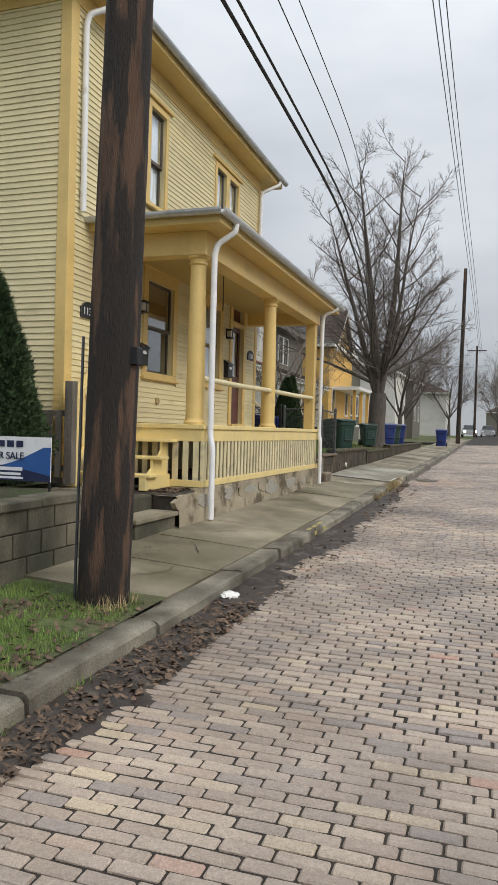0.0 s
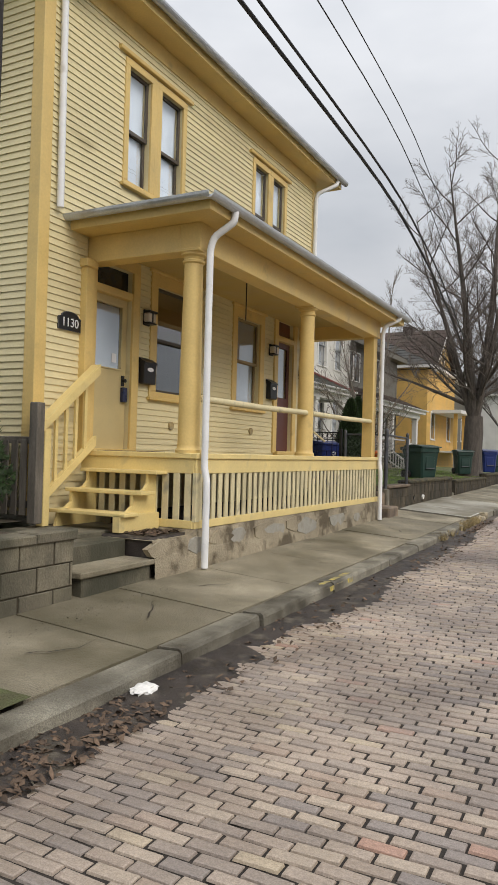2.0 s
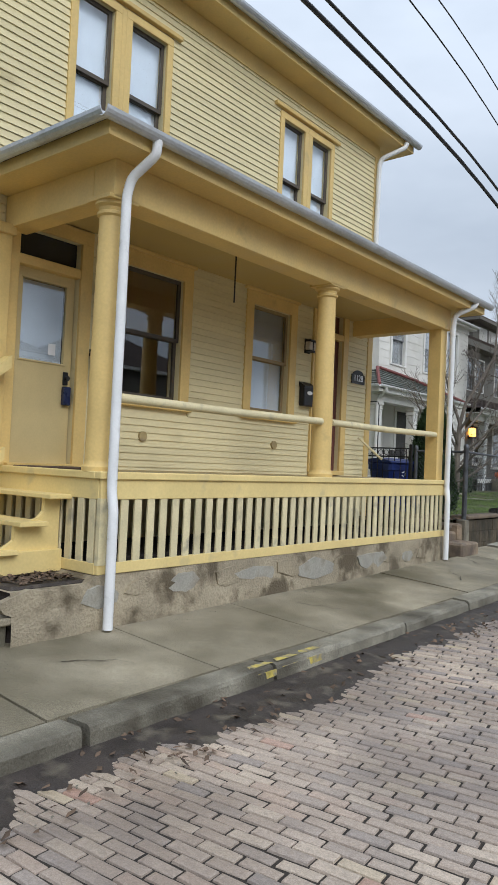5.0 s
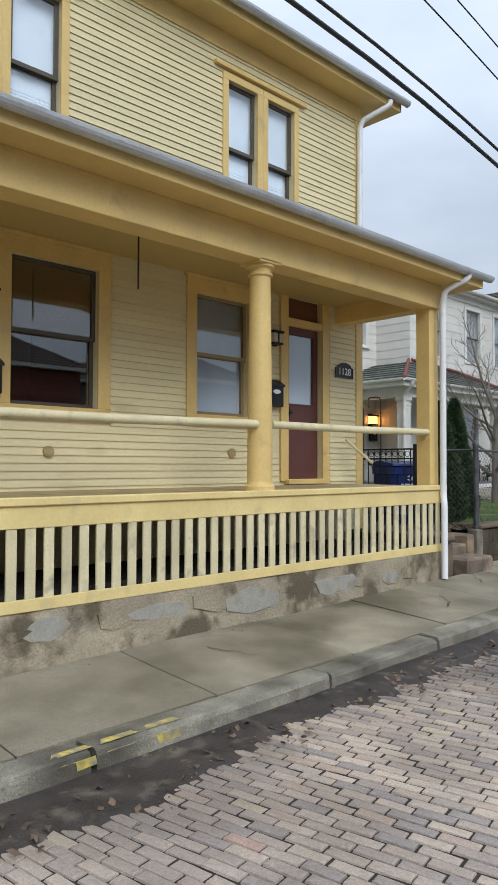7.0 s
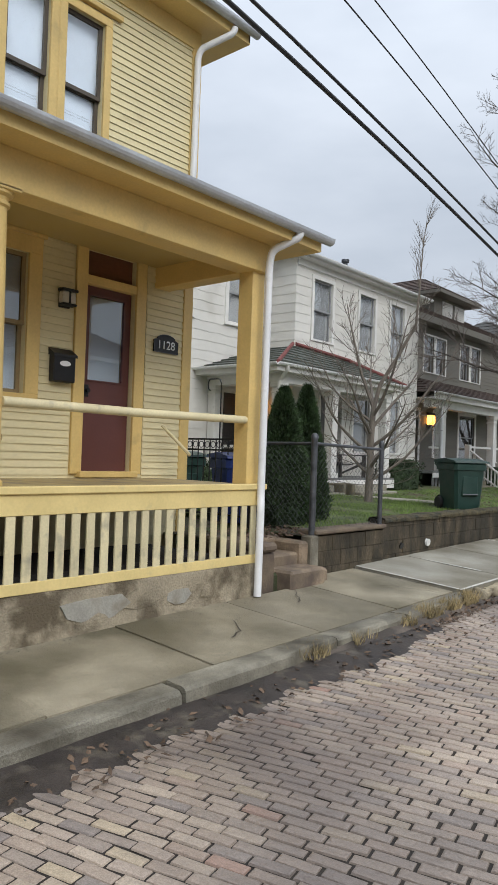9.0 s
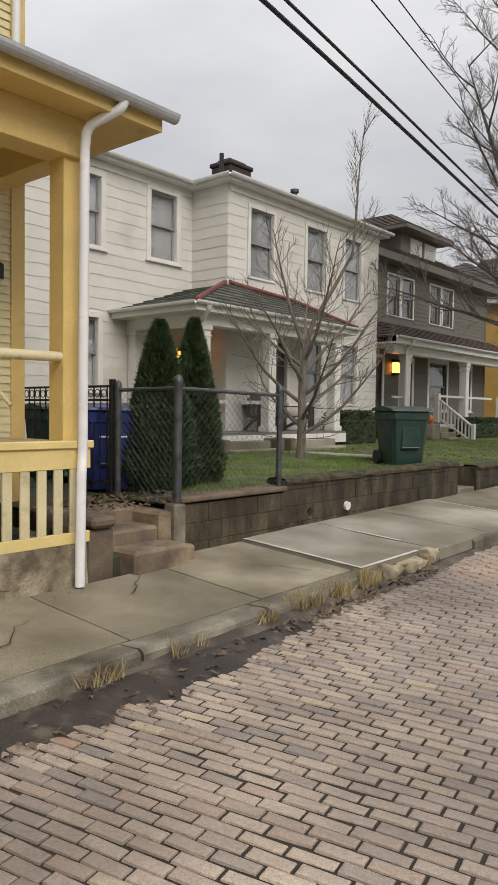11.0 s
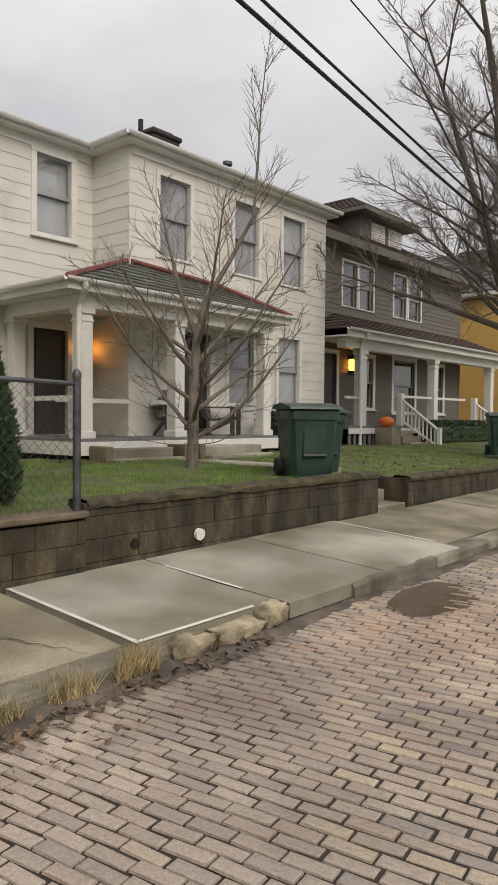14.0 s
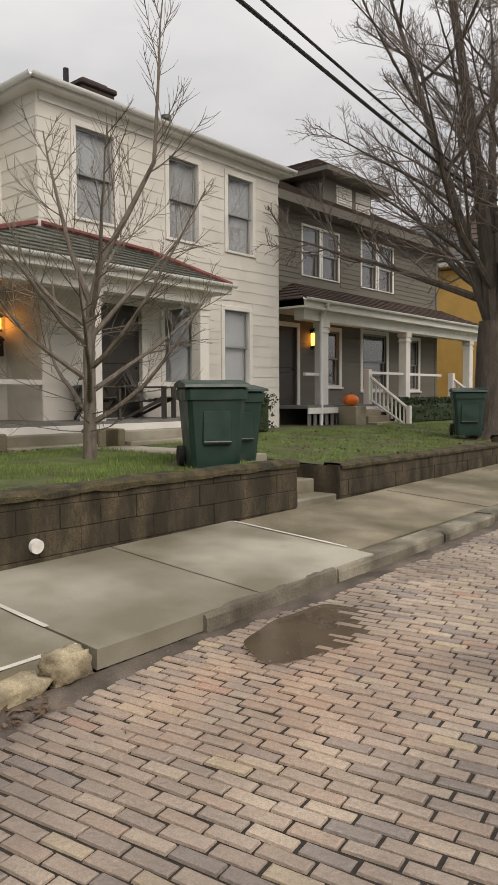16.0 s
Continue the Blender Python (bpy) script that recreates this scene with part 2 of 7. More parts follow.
M["mortar"] = material("mortar", (0.27, 0.23, 0.19), 0.9, vary=0.2)
M["soot"] = material("sooty_brick", (0.05, 0.035, 0.03), 0.9, vary=0.3, scale=6)
M["pole_wood"] = material("weathered_pole_wood", (0.026, 0.020, 0.017), 0.85, vary=0.45, scale=5, fine=40, bump=0.9, depth=0.03, stretch=(3.5, 3.5, 0.5),
                          stain=(0.12, 0.068, 0.042), stain_at=0.57, stain_scale=2.4, stain_soft=0.04)
M["grey_wood"] = material("weathered_grey_wood", (0.135, 0.12, 0.10), 0.9, vary=0.35, scale=5, fine=50, bump=0.6, stretch=(3, 3, 0.4), per_object=0.25)
M["bark"] = material("tree_bark", (0.095, 0.08, 0.068), 0.9, vary=0.4, scale=6, fine=40, bump=0.9, depth=0.02, stretch=(2, 2, 0.4))
M["young_bark"] = material("young_tree_bark", (0.17, 0.145, 0.12), 0.85, vary=0.35, scale=9, fine=50, bump=0.5, stretch=(2, 2, 0.5))
M["twig"] = material("twig", (0.15, 0.125, 0.11), 0.9, vary=0.3, bump=0)
M["evergreen"] = material("arborvitae_leaf", (0.032, 0.062, 0.02), 0.75, vary=0.35, scale=5, bump=0, island=0.5)
M["bush"] = material("dark_hedge_leaf", (0.03, 0.05, 0.02), 0.75, vary=0.35, scale=5, bump=0, island=0.5)
M["bin_green"] = material("dark_green_bin_plastic", (0.016, 0.045, 0.036), 0.42, vary=0.15, scale=6, bump=0.1, stain=(0.04, 0.06, 0.05), stain_at=0.68, stain_scale=4)
M["bin_blue"] = material("blue_bin_plastic", (0.012, 0.03, 0.16), 0.4, vary=0.12, scale=6, bump=0.1)
M["black_plastic"] = material("black_plastic", (0.014, 0.014, 0.014), 0.45, vary=0.2, bump=0.1)
M["black_metal"] = material("black_painted_metal", (0.018, 0.018, 0.02), 0.42, metal=0.3, vary=0.2, bump=0.1)
M["galv"] = material("galvanised_steel", (0.10, 0.105, 0.115), 0.5, metal=0.6, vary=0.3, scale=10)
M["wire"] = material("cable_sheath", (0.02, 0.02, 0.022), 0.6, vary=0.2, bump=0)
# near-black colour standing in for shade in rooms and under porches
M["dark_shade_fill"] = material("unlit_dark_fill", (0.045, 0.04, 0.037), 0.9, vary=0.3, scale=2)
# pale blind whose blue tint imitates sky reflected in the panes
M["blind"] = material("sky_tinted_blind", (0.58, 0.65, 0.74), 0.8, vary=0.06, scale=3)
M["shade"] = material("grey_window_screen", (0.27, 0.28, 0.29), 0.5, vary=0.12, scale=2)
M["brown_shade"] = material("brown_blind", (0.22, 0.13, 0.06), 0.8, vary=0.15, scale=2)
M["teal_siding"] = material("teal_clapboard", (0.05, 0.15, 0.16), 0.65, vary=0.1, scale=2, bump=0.15, per_object=0.06)
M["sash"] = material("dark_sash_paint", (0.085, 0.07, 0.055), 0.5, vary=0.15)
M["sash_brown"] = material("brown_sash_paint", (0.30, 0.22, 0.11), 0.5, vary=0.12)
M["glass"] = glass_material("window_glass", (0.95, 0.98, 1.0))
M["door_yellow"] = material("yellow_door_paint", (0.62, 0.50, 0.25), 0.45, vary=0.06, scale=3, bump=0.08)
M["maroon"] = material("maroon_door_paint", (0.115, 0.04, 0.035), 0.42, vary=0.1, scale=3, bump=0.08)
M["red_wood"] = material("red_brown_wood", (0.14, 0.05, 0.025), 0.45, vary=0.25, scale=4, stretch=(1, 0.3, 1))
M["dark_door"] = material("dark_door_paint", (0.05, 0.045, 0.042), 0.45, vary=0.15)
M["porch_grey"] = material("grey_porch_paint", (0.17, 0.17, 0.165), 0.6, vary=0.15, scale=4)
M["sign_white"] = material("white_sign_board", (0.82, 0.83, 0.85), 0.35, vary=0.03, bump=0)
M["sign_navy"] = material("navy_print", (0.012, 0.02, 0.07), 0.35, vary=0.05, bump=0)
M["sign_blue"] = material("blue_print", (0.02, 0.10, 0.33), 0.35, vary=0.05, bump=0)
M["paper"] = material("crumpled_paper", (0.78, 0.77, 0.74), 0.7, vary=0.1, scale=20, bump=0.4)
M["pumpkin"] = material("orange_pumpkin_skin", (0.75, 0.16, 0.02), 0.45, vary=0.15, scale=8)
M["stem"] = material("dry_stem", (0.17, 0.14, 0.07), 0.8)
M["lamp_glow"] = glow_material("lit_amber_glass", (1.0, 0.38, 0.06), 6.0)
M["lamp_off"] = material("frosted_lamp_glass", (0.55, 0.5, 0.42), 0.3, vary=0.1)
# opaque muddy brown that also paints in the tree's brown reflection
M["water"] = material("muddy_reflection_water", (0.10, 0.074, 0.05), 0.13, vary=0.15, scale=3, bump=0, spec=0.3)
M["mat_brown"] = material("door_mat_fibre", (0.11, 0.07, 0.05), 0.95, vary=0.3, fine=90, bump=0.8)
M["tyre"] = material("tyre_rubber", (0.02, 0.02, 0.02), 0.8)
M["car_white"] = material("silver_car_paint", (0.55, 0.56, 0.58), 0.25, metal=0.3, vary=0.04, bump=0)
M["car_glass"] = material("dark_car_glass", (0.02, 0.022, 0.025), 0.06, vary=0.05, bump=0)
M["head_glow"] = glow_material("lit_headlight", (1.0, 0.97, 0.85), 12.0)


# ---- building blocks ----
class Mesh:
    """Collects faces for one mesh."""

    def __init__(self):
        self.v, self.f = [], []

    def add(self, verts, faces):
        k = len(self.v)
        self.v += [tuple(p) for p in verts]
        self.f += [tuple(i + k for i in fc) for fc in faces]
        return self

    def box(self, x0, x1, y0, y1, z0, z1, c=0.0):
        """A box, its long edges chamfered by c."""
        if c <= 0:
            v = [(x, y, z) for z in (z0, z1) for y in (y0, y1) for x in (x0, x1)]
            return self.add(v, [(0, 2, 3, 1), (4, 5, 7, 6), (0, 1, 5, 4), (2, 6, 7, 3), (0, 4, 6, 2), (1, 3, 7, 5)])
        bm = bmesh.new()
        bmesh.ops.create_cube(bm, size=1)
        for w in bm.verts:
            w.co = ((x0 + x1) / 2 + w.co.x * (x1 - x0), (y0 + y1) / 2 + w.co.y * (y1 - y0), (z0 + z1) / 2 + w.co.z * (z1 - z0))
        bmesh.ops.bevel(bm, geom=list(bm.edges), offset=c, segments=1, affect="EDGES")
        bm.verts.index_update()
        self.add([w.co[:] for w in bm.verts], [[w.index for w in fc.verts] for fc in bm.faces])
        bm.free()
        return self

    def tube(self, pts, radii, sides=8, cap=True):
        pts = [Vector(p) for p in pts]
        if not hasattr(radii, "__len__"):
            radii = [radii] * len(pts)
        k, ref = len(self.v), None
        for i, p in enumerate(pts):
            d = (pts[min(i + 1, len(pts) - 1)] - pts[max(i - 1, 0)])
            d = d.normalized() if d.length > 1e-9 else Vector((0, 0, 1))
            if ref is None:
                ref = d.orthogonal().normalized()
            ref = (ref - d * ref.dot(d))
            ref = ref.normalized() if ref.length > 1e-6 else d.orthogonal().normalized()
            side = d.cross(ref)
            for s in range(sides):
                a = 2 * math.pi * s / sides
                self.v.append(tuple(p + (ref * math.cos(a) + side * math.sin(a)) * radii[i]))
        for i in range(len(pts) - 1):
            for s in range(sides):
                a, b = k + i * sides + s, k + i * sides + (s + 1) % sides
                self.f.append((a, b, b + sides, a + sides))
        if cap:
            self.f.append(tuple(k + s for s in range(sides))[::-1])
            self.f.append(tuple(k + (len(pts) - 1) * sides + s for s in range(sides)))
        return self

    def lathe(self, cx, cy, profile, sides=20):
        """profile: (radius, z) from the bottom up."""
        k = len(self.v)
        for r, z in profile:
            for s in range(sides):
                a = 2 * math.pi * s / sides
                self.v.append((cx + r * math.cos(a), cy + r * math.sin(a), z))
        for i in range(len(profile) - 1):
            for s in range(sides):
                a, b = k + i * sides + s, k + i * sides + (s + 1) % sides
                self.f.append((a, b, b + sides, a + sides))
        self.f.append(tuple(k + s for s in range(sides))[::-1])
        self.f.append(tuple(k + (len(profile) - 1) * sides + s for s in range(sides)))
        return self

    def prism(self, outline, axis, lo, hi):
        """A flat outline pushed along an axis; outline in the two other axes, in xyz order."""
        n = len(outline)

        def at(p, w):
            q = list(p)
            q.insert("xyz".index(axis), w)
            return tuple(q)
        v = [at(p, lo) for p in outline] + [at(p, hi) for p in outline]
        return self.add(v, [tuple(range(n))[::-1], tuple(range(n, 2 * n))] + [(i, (i + 1) % n, n + (i + 1) % n, n + i) for i in range(n)])

    def data(self, name, mat, origin=(0, 0, 0), smooth=False):
        me = bpy.data.meshes.new(name)
        o = origin
        me.from_pydata([(p[0] - o[0], p[1] - o[1], p[2] - o[2]) for p in self.v], [], self.f)
        me.materials.append(M[mat])
        bm = bmesh.new()
        bm.from_mesh(me)
        if len(bm.faces) < 60000:
            bmesh.ops.recalc_face_normals(bm, faces=list(bm.faces))
        bm.to_mesh(me)
        bm.free()
        if smooth:
            me.shade_smooth()
            if smooth == "auto":
                me.set_sharp_from_angle(angle=radians(40))
        me.update()
        return me


ORIGIN = {}


def thing(name, at, label, category, group="", kind=""):
    ob = new(name)
    ob.empty_display_size = 0.2
    ob.location = at
    ORIGIN[ob.name] = Vector(at)
    return tagged(ob, label, category, group, kind)


def part(name, mesh, mat, parent, label="", smooth=False):
    o = ORIGIN[parent.name]
    ob = new(name, mesh.data(name, mat, o, smooth))
    ob.parent = parent
    ORIGIN[ob.name] = o
    return tagged(ob, label)


def boxes(name, mesh, mat, parent, label=""):
    """Each plain box of the mesh as a part of its own; gives back the first."""
    first = None
    for k in range(len(mesh.v) // 8):
        ob = part(name, Mesh().add(mesh.v[8 * k:8 * k + 8], [tuple(i - 8 * k for i in fc) for fc in mesh.f[6 * k:6 * k + 6]]), mat, parent, label)
        first = first or ob
    return first


def whole(name, mesh, mat, label, category="", kind="", group="", smooth=False, at=(0, 0, 0)):
    ob = new(name, mesh.data(name, mat, at, smooth))
    ob.location = at
    ORIGIN[ob.name] = Vector(at)
    return tagged(ob, label, category, group, kind)


def B(*a, **k):
    return Mesh().box(*a, **k)


def rnd(a, b):
    return random.uniform(a, b)


def slope(y):
    """The street climbs gently along y."""
    return 0.0155 * min(max(y, -40.0), 110.0)


def kerb_z(y):
    return slope(y) + 0.115


def road_z(x, y):
    return slope(y) - 0.015 + 0.06 * (1 - ((x - 1.8) / 4.0) ** 2)


# ---- ground, road, pavement ----
g = Mesh()
ys = [-400, -40, 0, 20, 40, 60, 80, 110, 700]
xs = [-600, -60, -14, -6, 0, 6, 60, 600]
for y in ys:
    for x in xs:
        g.v.append((x, y, slope(y) - 0.12))
for i in range(len(ys) - 1):
    for j in range(len(xs) - 1):
        a = i * len(xs) + j
        g.f.append((a, a + 1, a + 1 + len(xs), a + len(xs)))
whole("ground", g, "ground", "rough winter grass and bare earth", kind="structure")

r = Mesh()
rows_y = [-40 + 2 * i for i in range(76)]
rows_x = [-2.25, -1.2, 0, 1.8, 3.6, 4.8, 5.85]
for y in rows_y:
    for x in rows_x:
        r.v.append((x, y, road_z(x, y) - 0.010))
for i in range(len(rows_y) - 1):
    for j in range(len(rows_x) - 1):
        a = i * len(rows_x) + j
        r.f.append((a, a + 1, a + 1 + len(rows_x), a + len(rows_x)))
road = whole("road", r, "joint", "brick-paved street with dark gritty joints", kind="structure")
cross = Mesh().box(-60, -2.25, 60, 66, slope(62) - 0.1, slope(62) + 0.02)
whole("road_cross", cross, "joint", "worn side street joining the brick road", kind="structure")


def terrace(name, x0, x1, y0, y1, z_of, mat, label, step=1.0):
    m = Mesh()
    ny, nx = max(2, int((y1 - y0) / step)), max(2, int((x1 - x0) / step))
    for i in range(ny + 1):
        for j in range(nx + 1):
            x, y = x0 + (x1 - x0) * j / nx, y0 + (y1 - y0) * i / ny
            m.v.append((x, y, z_of(x, y) + 0.02 * noise.noise((x * 0.8, y * 0.8, 0))))
    for i in range(ny):
        for j in range(nx):
            a = i * (nx + 1) + j
            m.f.append((a, a + 1, a + nx + 2, a + nx + 1))
    return whole(name, m, mat, label, kind="structure")


terrace("ground_near_yard", -14, -3.95, -6, 7.6, lambda x, y: 0.86, "soil", "bare garden soil behind the low block wall", 0.6)
terrace("ground_near_side", -14, -5.34, 7.6, 8.72, lambda x, y: 0.86, "soil", "bare soil beside the clapboard wall", 0.5)
terrace("ground_verge", -3.76, -2.4, -6, 5.75, lambda x, y: kerb_z(y) + 0.02 - 0.03 * (x + 2.4), "ground", "muddy grass verge beside the kerb", 0.25)
terrace("ground_side_yard", -14, -4.7, 16.4, 17.55, lambda x, y: 0.97, "soil", "bare soil between two houses", 0.4)
terrace("ground_fence_bed", -14, -4.0, 17.55, 18.2, lambda x, y: 0.98, "soil", "leafy soil below the chain link fence", 0.3)


def lawn_z(x, y):
    return 1.02 + 0.012 * (y - 20) * (y < 25) + 0.06 * (y >= 25) + 0.03 * min(4, -4 - x) * 0.6


terrace("ground_lawn", -9.7, -4.02, 18.1, 24.05, lawn_z, "ground", "mown green front lawn", 0.4)
terrace("ground_path_bed", -10.7, -5.15, 24.05, 25.15, lambda x, y: 1.0 + 0.025 * (-5 - x), "ground", "worn lawn beside the path", 0.4)
terrace("ground_lawn_far", -10.7, -4.1, 25.15, 46, lambda x, y: 0.98 + 0.035 * min(5, -4.1 - x), "ground", "patchy yellow-green lawn with fallen leaves", 0.5)

# kerb stones
kerb = thing("kerb", (-2.3, 10, kerb_z(10)), "worn stone kerb with dirt in its joints", "kerb", kind="structure")
y = -5.0
i = 0
while y < 75:
    ln = (1.55, 1.9, 1.3, 1.75, 2.1)[i % 5]
    i += 1
    if 18.75 < y + ln / 2 < 19.9:
        y += ln
        continue
    dz, dx = rnd(-0.012, 0.012), rnd(-0.015, 0.015)
    k = Mesh()
    a, b = y + 0.02, y + ln - 0.02
    nseg = 26
    prof = [(-2.19, -0.3), (-2.20, -0.03), (-2.215, -0.006), (-2.24, 0.004), (-2.42, 0.0), (-2.43, -0.3)]
    for s in range(nseg + 1):
        yy = a + (b - a) * s / nseg
        for px, pz in prof:
            w = 0.026 * noise.noise((px * 9, yy * 3.1, pz * 9 + 5)) + 0.006 * noise.noise((px * 20, yy * 11, pz * 20 + 9))
            k.v.append((px + dx + w, yy, kerb_z(yy) + pz + dz + w * 0.6))
    n = len(prof)
    for s in range(nseg):
        for q in range(n - 1):
            c = s * n + q
            k.f.append((c, c + 1, c + 1 + n, c + n))
    k.f.append(tuple(range(n)))
    k.f.append(tuple(nseg * n + q for q in range(n))[::-1])
    part("kerb_stone", k, "kerb", kerb)
    y += ln
ym = Mesh()
for s in range(3):
    ya = 9.85 + s * 0.32
    ym.add([(-2.186, ya, kerb_z(ya) - 0.075), (-2.186, ya + 0.27, kerb_z(ya + 0.27) - 0.065), (-2.190, ya + 0.26, kerb_z(ya) - 0.012), (-2.190, ya + 0.02, kerb_z(ya) - 0.015)], [(0, 1, 2, 3)])
    ym.add([(-2.235, ya, kerb_z(ya) + 0.018), (-2.235, ya + 0.27, kerb_z(ya + 0.27) + 0.018), (-2.30, ya + 0.25, kerb_z(ya) + 0.019), (-2.30, ya + 0.04, kerb_z(ya) + 0.019)], [(0, 1, 2, 3)])
part("yellow_mark", ym, "yellow_mark", kerb, "worn yellow paint on the kerb")
# broken boulders where a kerb stone is lost
for k, (yb, ln, h) in enumerate([(18.74, 0.40, -0.03), (19.17, 0.46, -0.045), (19.66, 0.26, 0.01)]):
    m = Mesh()
    bm = bmesh.new()
    bmesh.ops.create_icosphere(bm, subdivisions=3, radius=1)
    for v in bm.verts:
        q = v.co.normalized()
        s = 1 + 0.4 * noise.noise(q * 2.1 + Vector((k * 7, 0, 0)))
        q = Vector([math.copysign(abs(c) ** 0.6, c) for c in q]) * s
        v.co = Vector((-2.28 + q.x * 0.10, yb + ln / 2 + q.y * ln / 2, kerb_z(yb) - 0.05 + h + q.z * 0.09))
    m.add([v.co[:] for v in bm.verts], [[v.index for v in fc.verts] for fc in bm.faces])
    bm.free()
    part("kerb_boulder", m, "pale_boulder", kerb, "rounded broken pale kerb stone", smooth=True)

# pavement slabs
pavement = thing("pavement", (-3.0, 12, kerb_z(12)), "cracked concrete pavement slabs with gritty joints", "pavement", kind="structure")


def slab(y0, y1, x0, x1, mat, lift=0.0, label=""):
    m = Mesh()
    n = 5
    for s in range(n + 1):
        yy = y0 + (y1 - y0) * s / n
        for q in range(n + 1):
            x = x0 + (x1 - x0) * q / n
            t = (-2.44 - x) / 1.25
            z = kerb_z(yy) + 0.085 * t + lift + 0.006 * noise.noise((x * 1.5, yy * 1.5, 3))
            m.v.append((x, yy, z))
    for s in range(n):
        for q in range(n):
            a = s * (n + 1) + q
            m.f.append((a, a + 1, a + n + 2, a + n + 1))
    edge = [q for q in range(n + 1)] + [s * (n + 1) + n for s in range(1, n + 1)] + [n * (n + 1) + q for q in range(n - 1, -1, -1)] + [s * (n + 1) for s in range(n - 1, 0, -1)]
    k = len(m.v)
    for e in edge:
        p = m.v[e]
        m.v.append((p[0], p[1], p[2] - 0.12))
    for e in range(len(edge)):
        f2 = (e + 1) % len(edge)
        m.f.append((edge[e], edge[f2], k + f2, k + e))
    part("slab", m, mat, pavement, label)


whole("pavement_bed", Mesh().prism([(-6, kerb_z(-6) - 0.055), (75, kerb_z(75) - 0.055), (75, kerb_z(75) - 0.3), (-6, kerb_z(-6) - 0.3)], "x", -3.98, -2.43),
      "joint", "gritty dark bed under the pavement", kind="structure")
cuts = [5.72, 6.95, 8.25, 9.75, 11.25, 12.8, 14.3, 15.75, 17.15, 18.53]
for a, b in zip(cuts[:-1], cuts[1:]):
    xin = -3.66 if 8.7 < a < 16 else -3.9
    slab(a + 0.008, b - 0.008, xin, -2.445, "concrete", rnd(-0.008, 0.008))
for a, b in ((18.55, 19.95), (19.96, 21.4), (21.41, 22.95)):
    slab(a + 0.006, b - 0.006, -3.9, -2.33 if a < 19.9 else -2.22, "new_concrete", 0.03, "newer pale concrete slab")
y = 22.97
while y < 72:
    slab(y + 0.008, y + 1.492, -3.9, -2.445, "concrete", rnd(-0.006, 0.006))
    y += 1.5
ed = Mesh()
for x0, y0, x1, y1 in ((-3.85, 18.56, -2.34, 18.57), (-2.36, 18.57, -2.35, 19.93), (-3.85, 22.93, -2.5, 22.95), (-3.6, 19.95, -2.7, 19.96)):
    d = Vector((x1 - x0, y1 - y0)).normalized() * 0.019
    nrm = Vector((-d.y, d.x))
    pts = [(x0 - nrm.x, y0 - nrm.y), (x1 - nrm.x, y1 - nrm.y), (x1 + nrm.x, y1 + nrm.y), (x0 + nrm.x, y0 + nrm.y)]
    ed.add([(px, py, kerb_z(py) + 0.085 * (-2.44 - px) / 1.25 + 0.03 + 0.008) for px, py in pts], [(0, 1, 2, 3)])
part("slab_edge", ed, "concrete_edge", pavement, "pale worn slab edge")


random.seed(19)
for cx, cy, turn, ln in ((-3.2, 8.9, 0.9, 0.55), (-2.9, 7.6, 2.4, 0.6), (-3.3, 11.9, 0.4, 0.5), (-2.8, 14.9, 2.0, 0.7), (-3.1, 17.9, 0.6, 0.8), (-3.0, 6.3, 1.2, 0.7), (-3.2, 16.4, 2.6, 0.6)):
    pts, a = [(cx, cy)], turn
    for _ in range(9):
        a = turn + rnd(-0.7, 0.7)
        pts.append((pts[-1][0] + math.cos(a) * ln / 9, pts[-1][1] + math.sin(a) * ln / 9))
    ck = Mesh()
    for q, (px, py) in enumerate(pts):
        wd = 0.006 * (1 - q / 10) + 0.0015
        z = kerb_z(py) + 0.085 * (-2.44 - px) / 1.25 + 0.013
        ck.v += [(px - wd * math.sin(turn), py + wd * math.cos(turn), z), (px + wd * math.sin(turn), py - wd * math.cos(turn), z)]
    ck.f += [(2 * q, 2 * q + 1, 2 * q + 3, 2 * q + 2) for q in range(9)]
    part("crack", ck, "joint", pavement, "dark crack")


# muddy strip along the kerb
def strip(name, y0, y1, x_in, width, lift, mat, label, seed):
    m = Mesh()
    n = int((y1 - y0) / 0.09)
    for i in range(n + 1):
        yy = y0 + (y1 - y0) * i / n
        wv = width * (0.72 + 0.55 * noise.noise((yy * 0.55, seed, 0)) + 0.32 * noise.noise((yy * 4.3, seed, 1)) + 0.15 * noise.noise((yy * 13, seed, 2)))
        wv = max(0.03, wv)
        for q in range(5):
            x = x_in + wv * q / 4
            up = lift * (1 - (q / 4) ** 2)
            m.v.append((x, yy, road_z(x, yy) + 0.003 + up + (0.006 if q < 4 else -0.012)))
    for i in range(n):
        for q in range(4):
            a = i * 5 + q
            m.f.append((a, a + 1, a + 6, a + 5))
    return whole(name, m, mat, label, kind="structure", smooth=True)


strip("ground_gutter", -4, 17.2, -2.22, 0.60, 0.02, "dirt", "wet dark mud along the kerb", 4.0)
strip("ground_gutter_far", 17.2, 60, -2.22, 0.24, 0.012, "silt", "dry grit along the kerb", 9.0)


strip("ground_kerb_bank", 15.2, 18.7, -2.24, 0.22, 0.055, "silt", "earth and roots heaped against the kerb", 13.0)


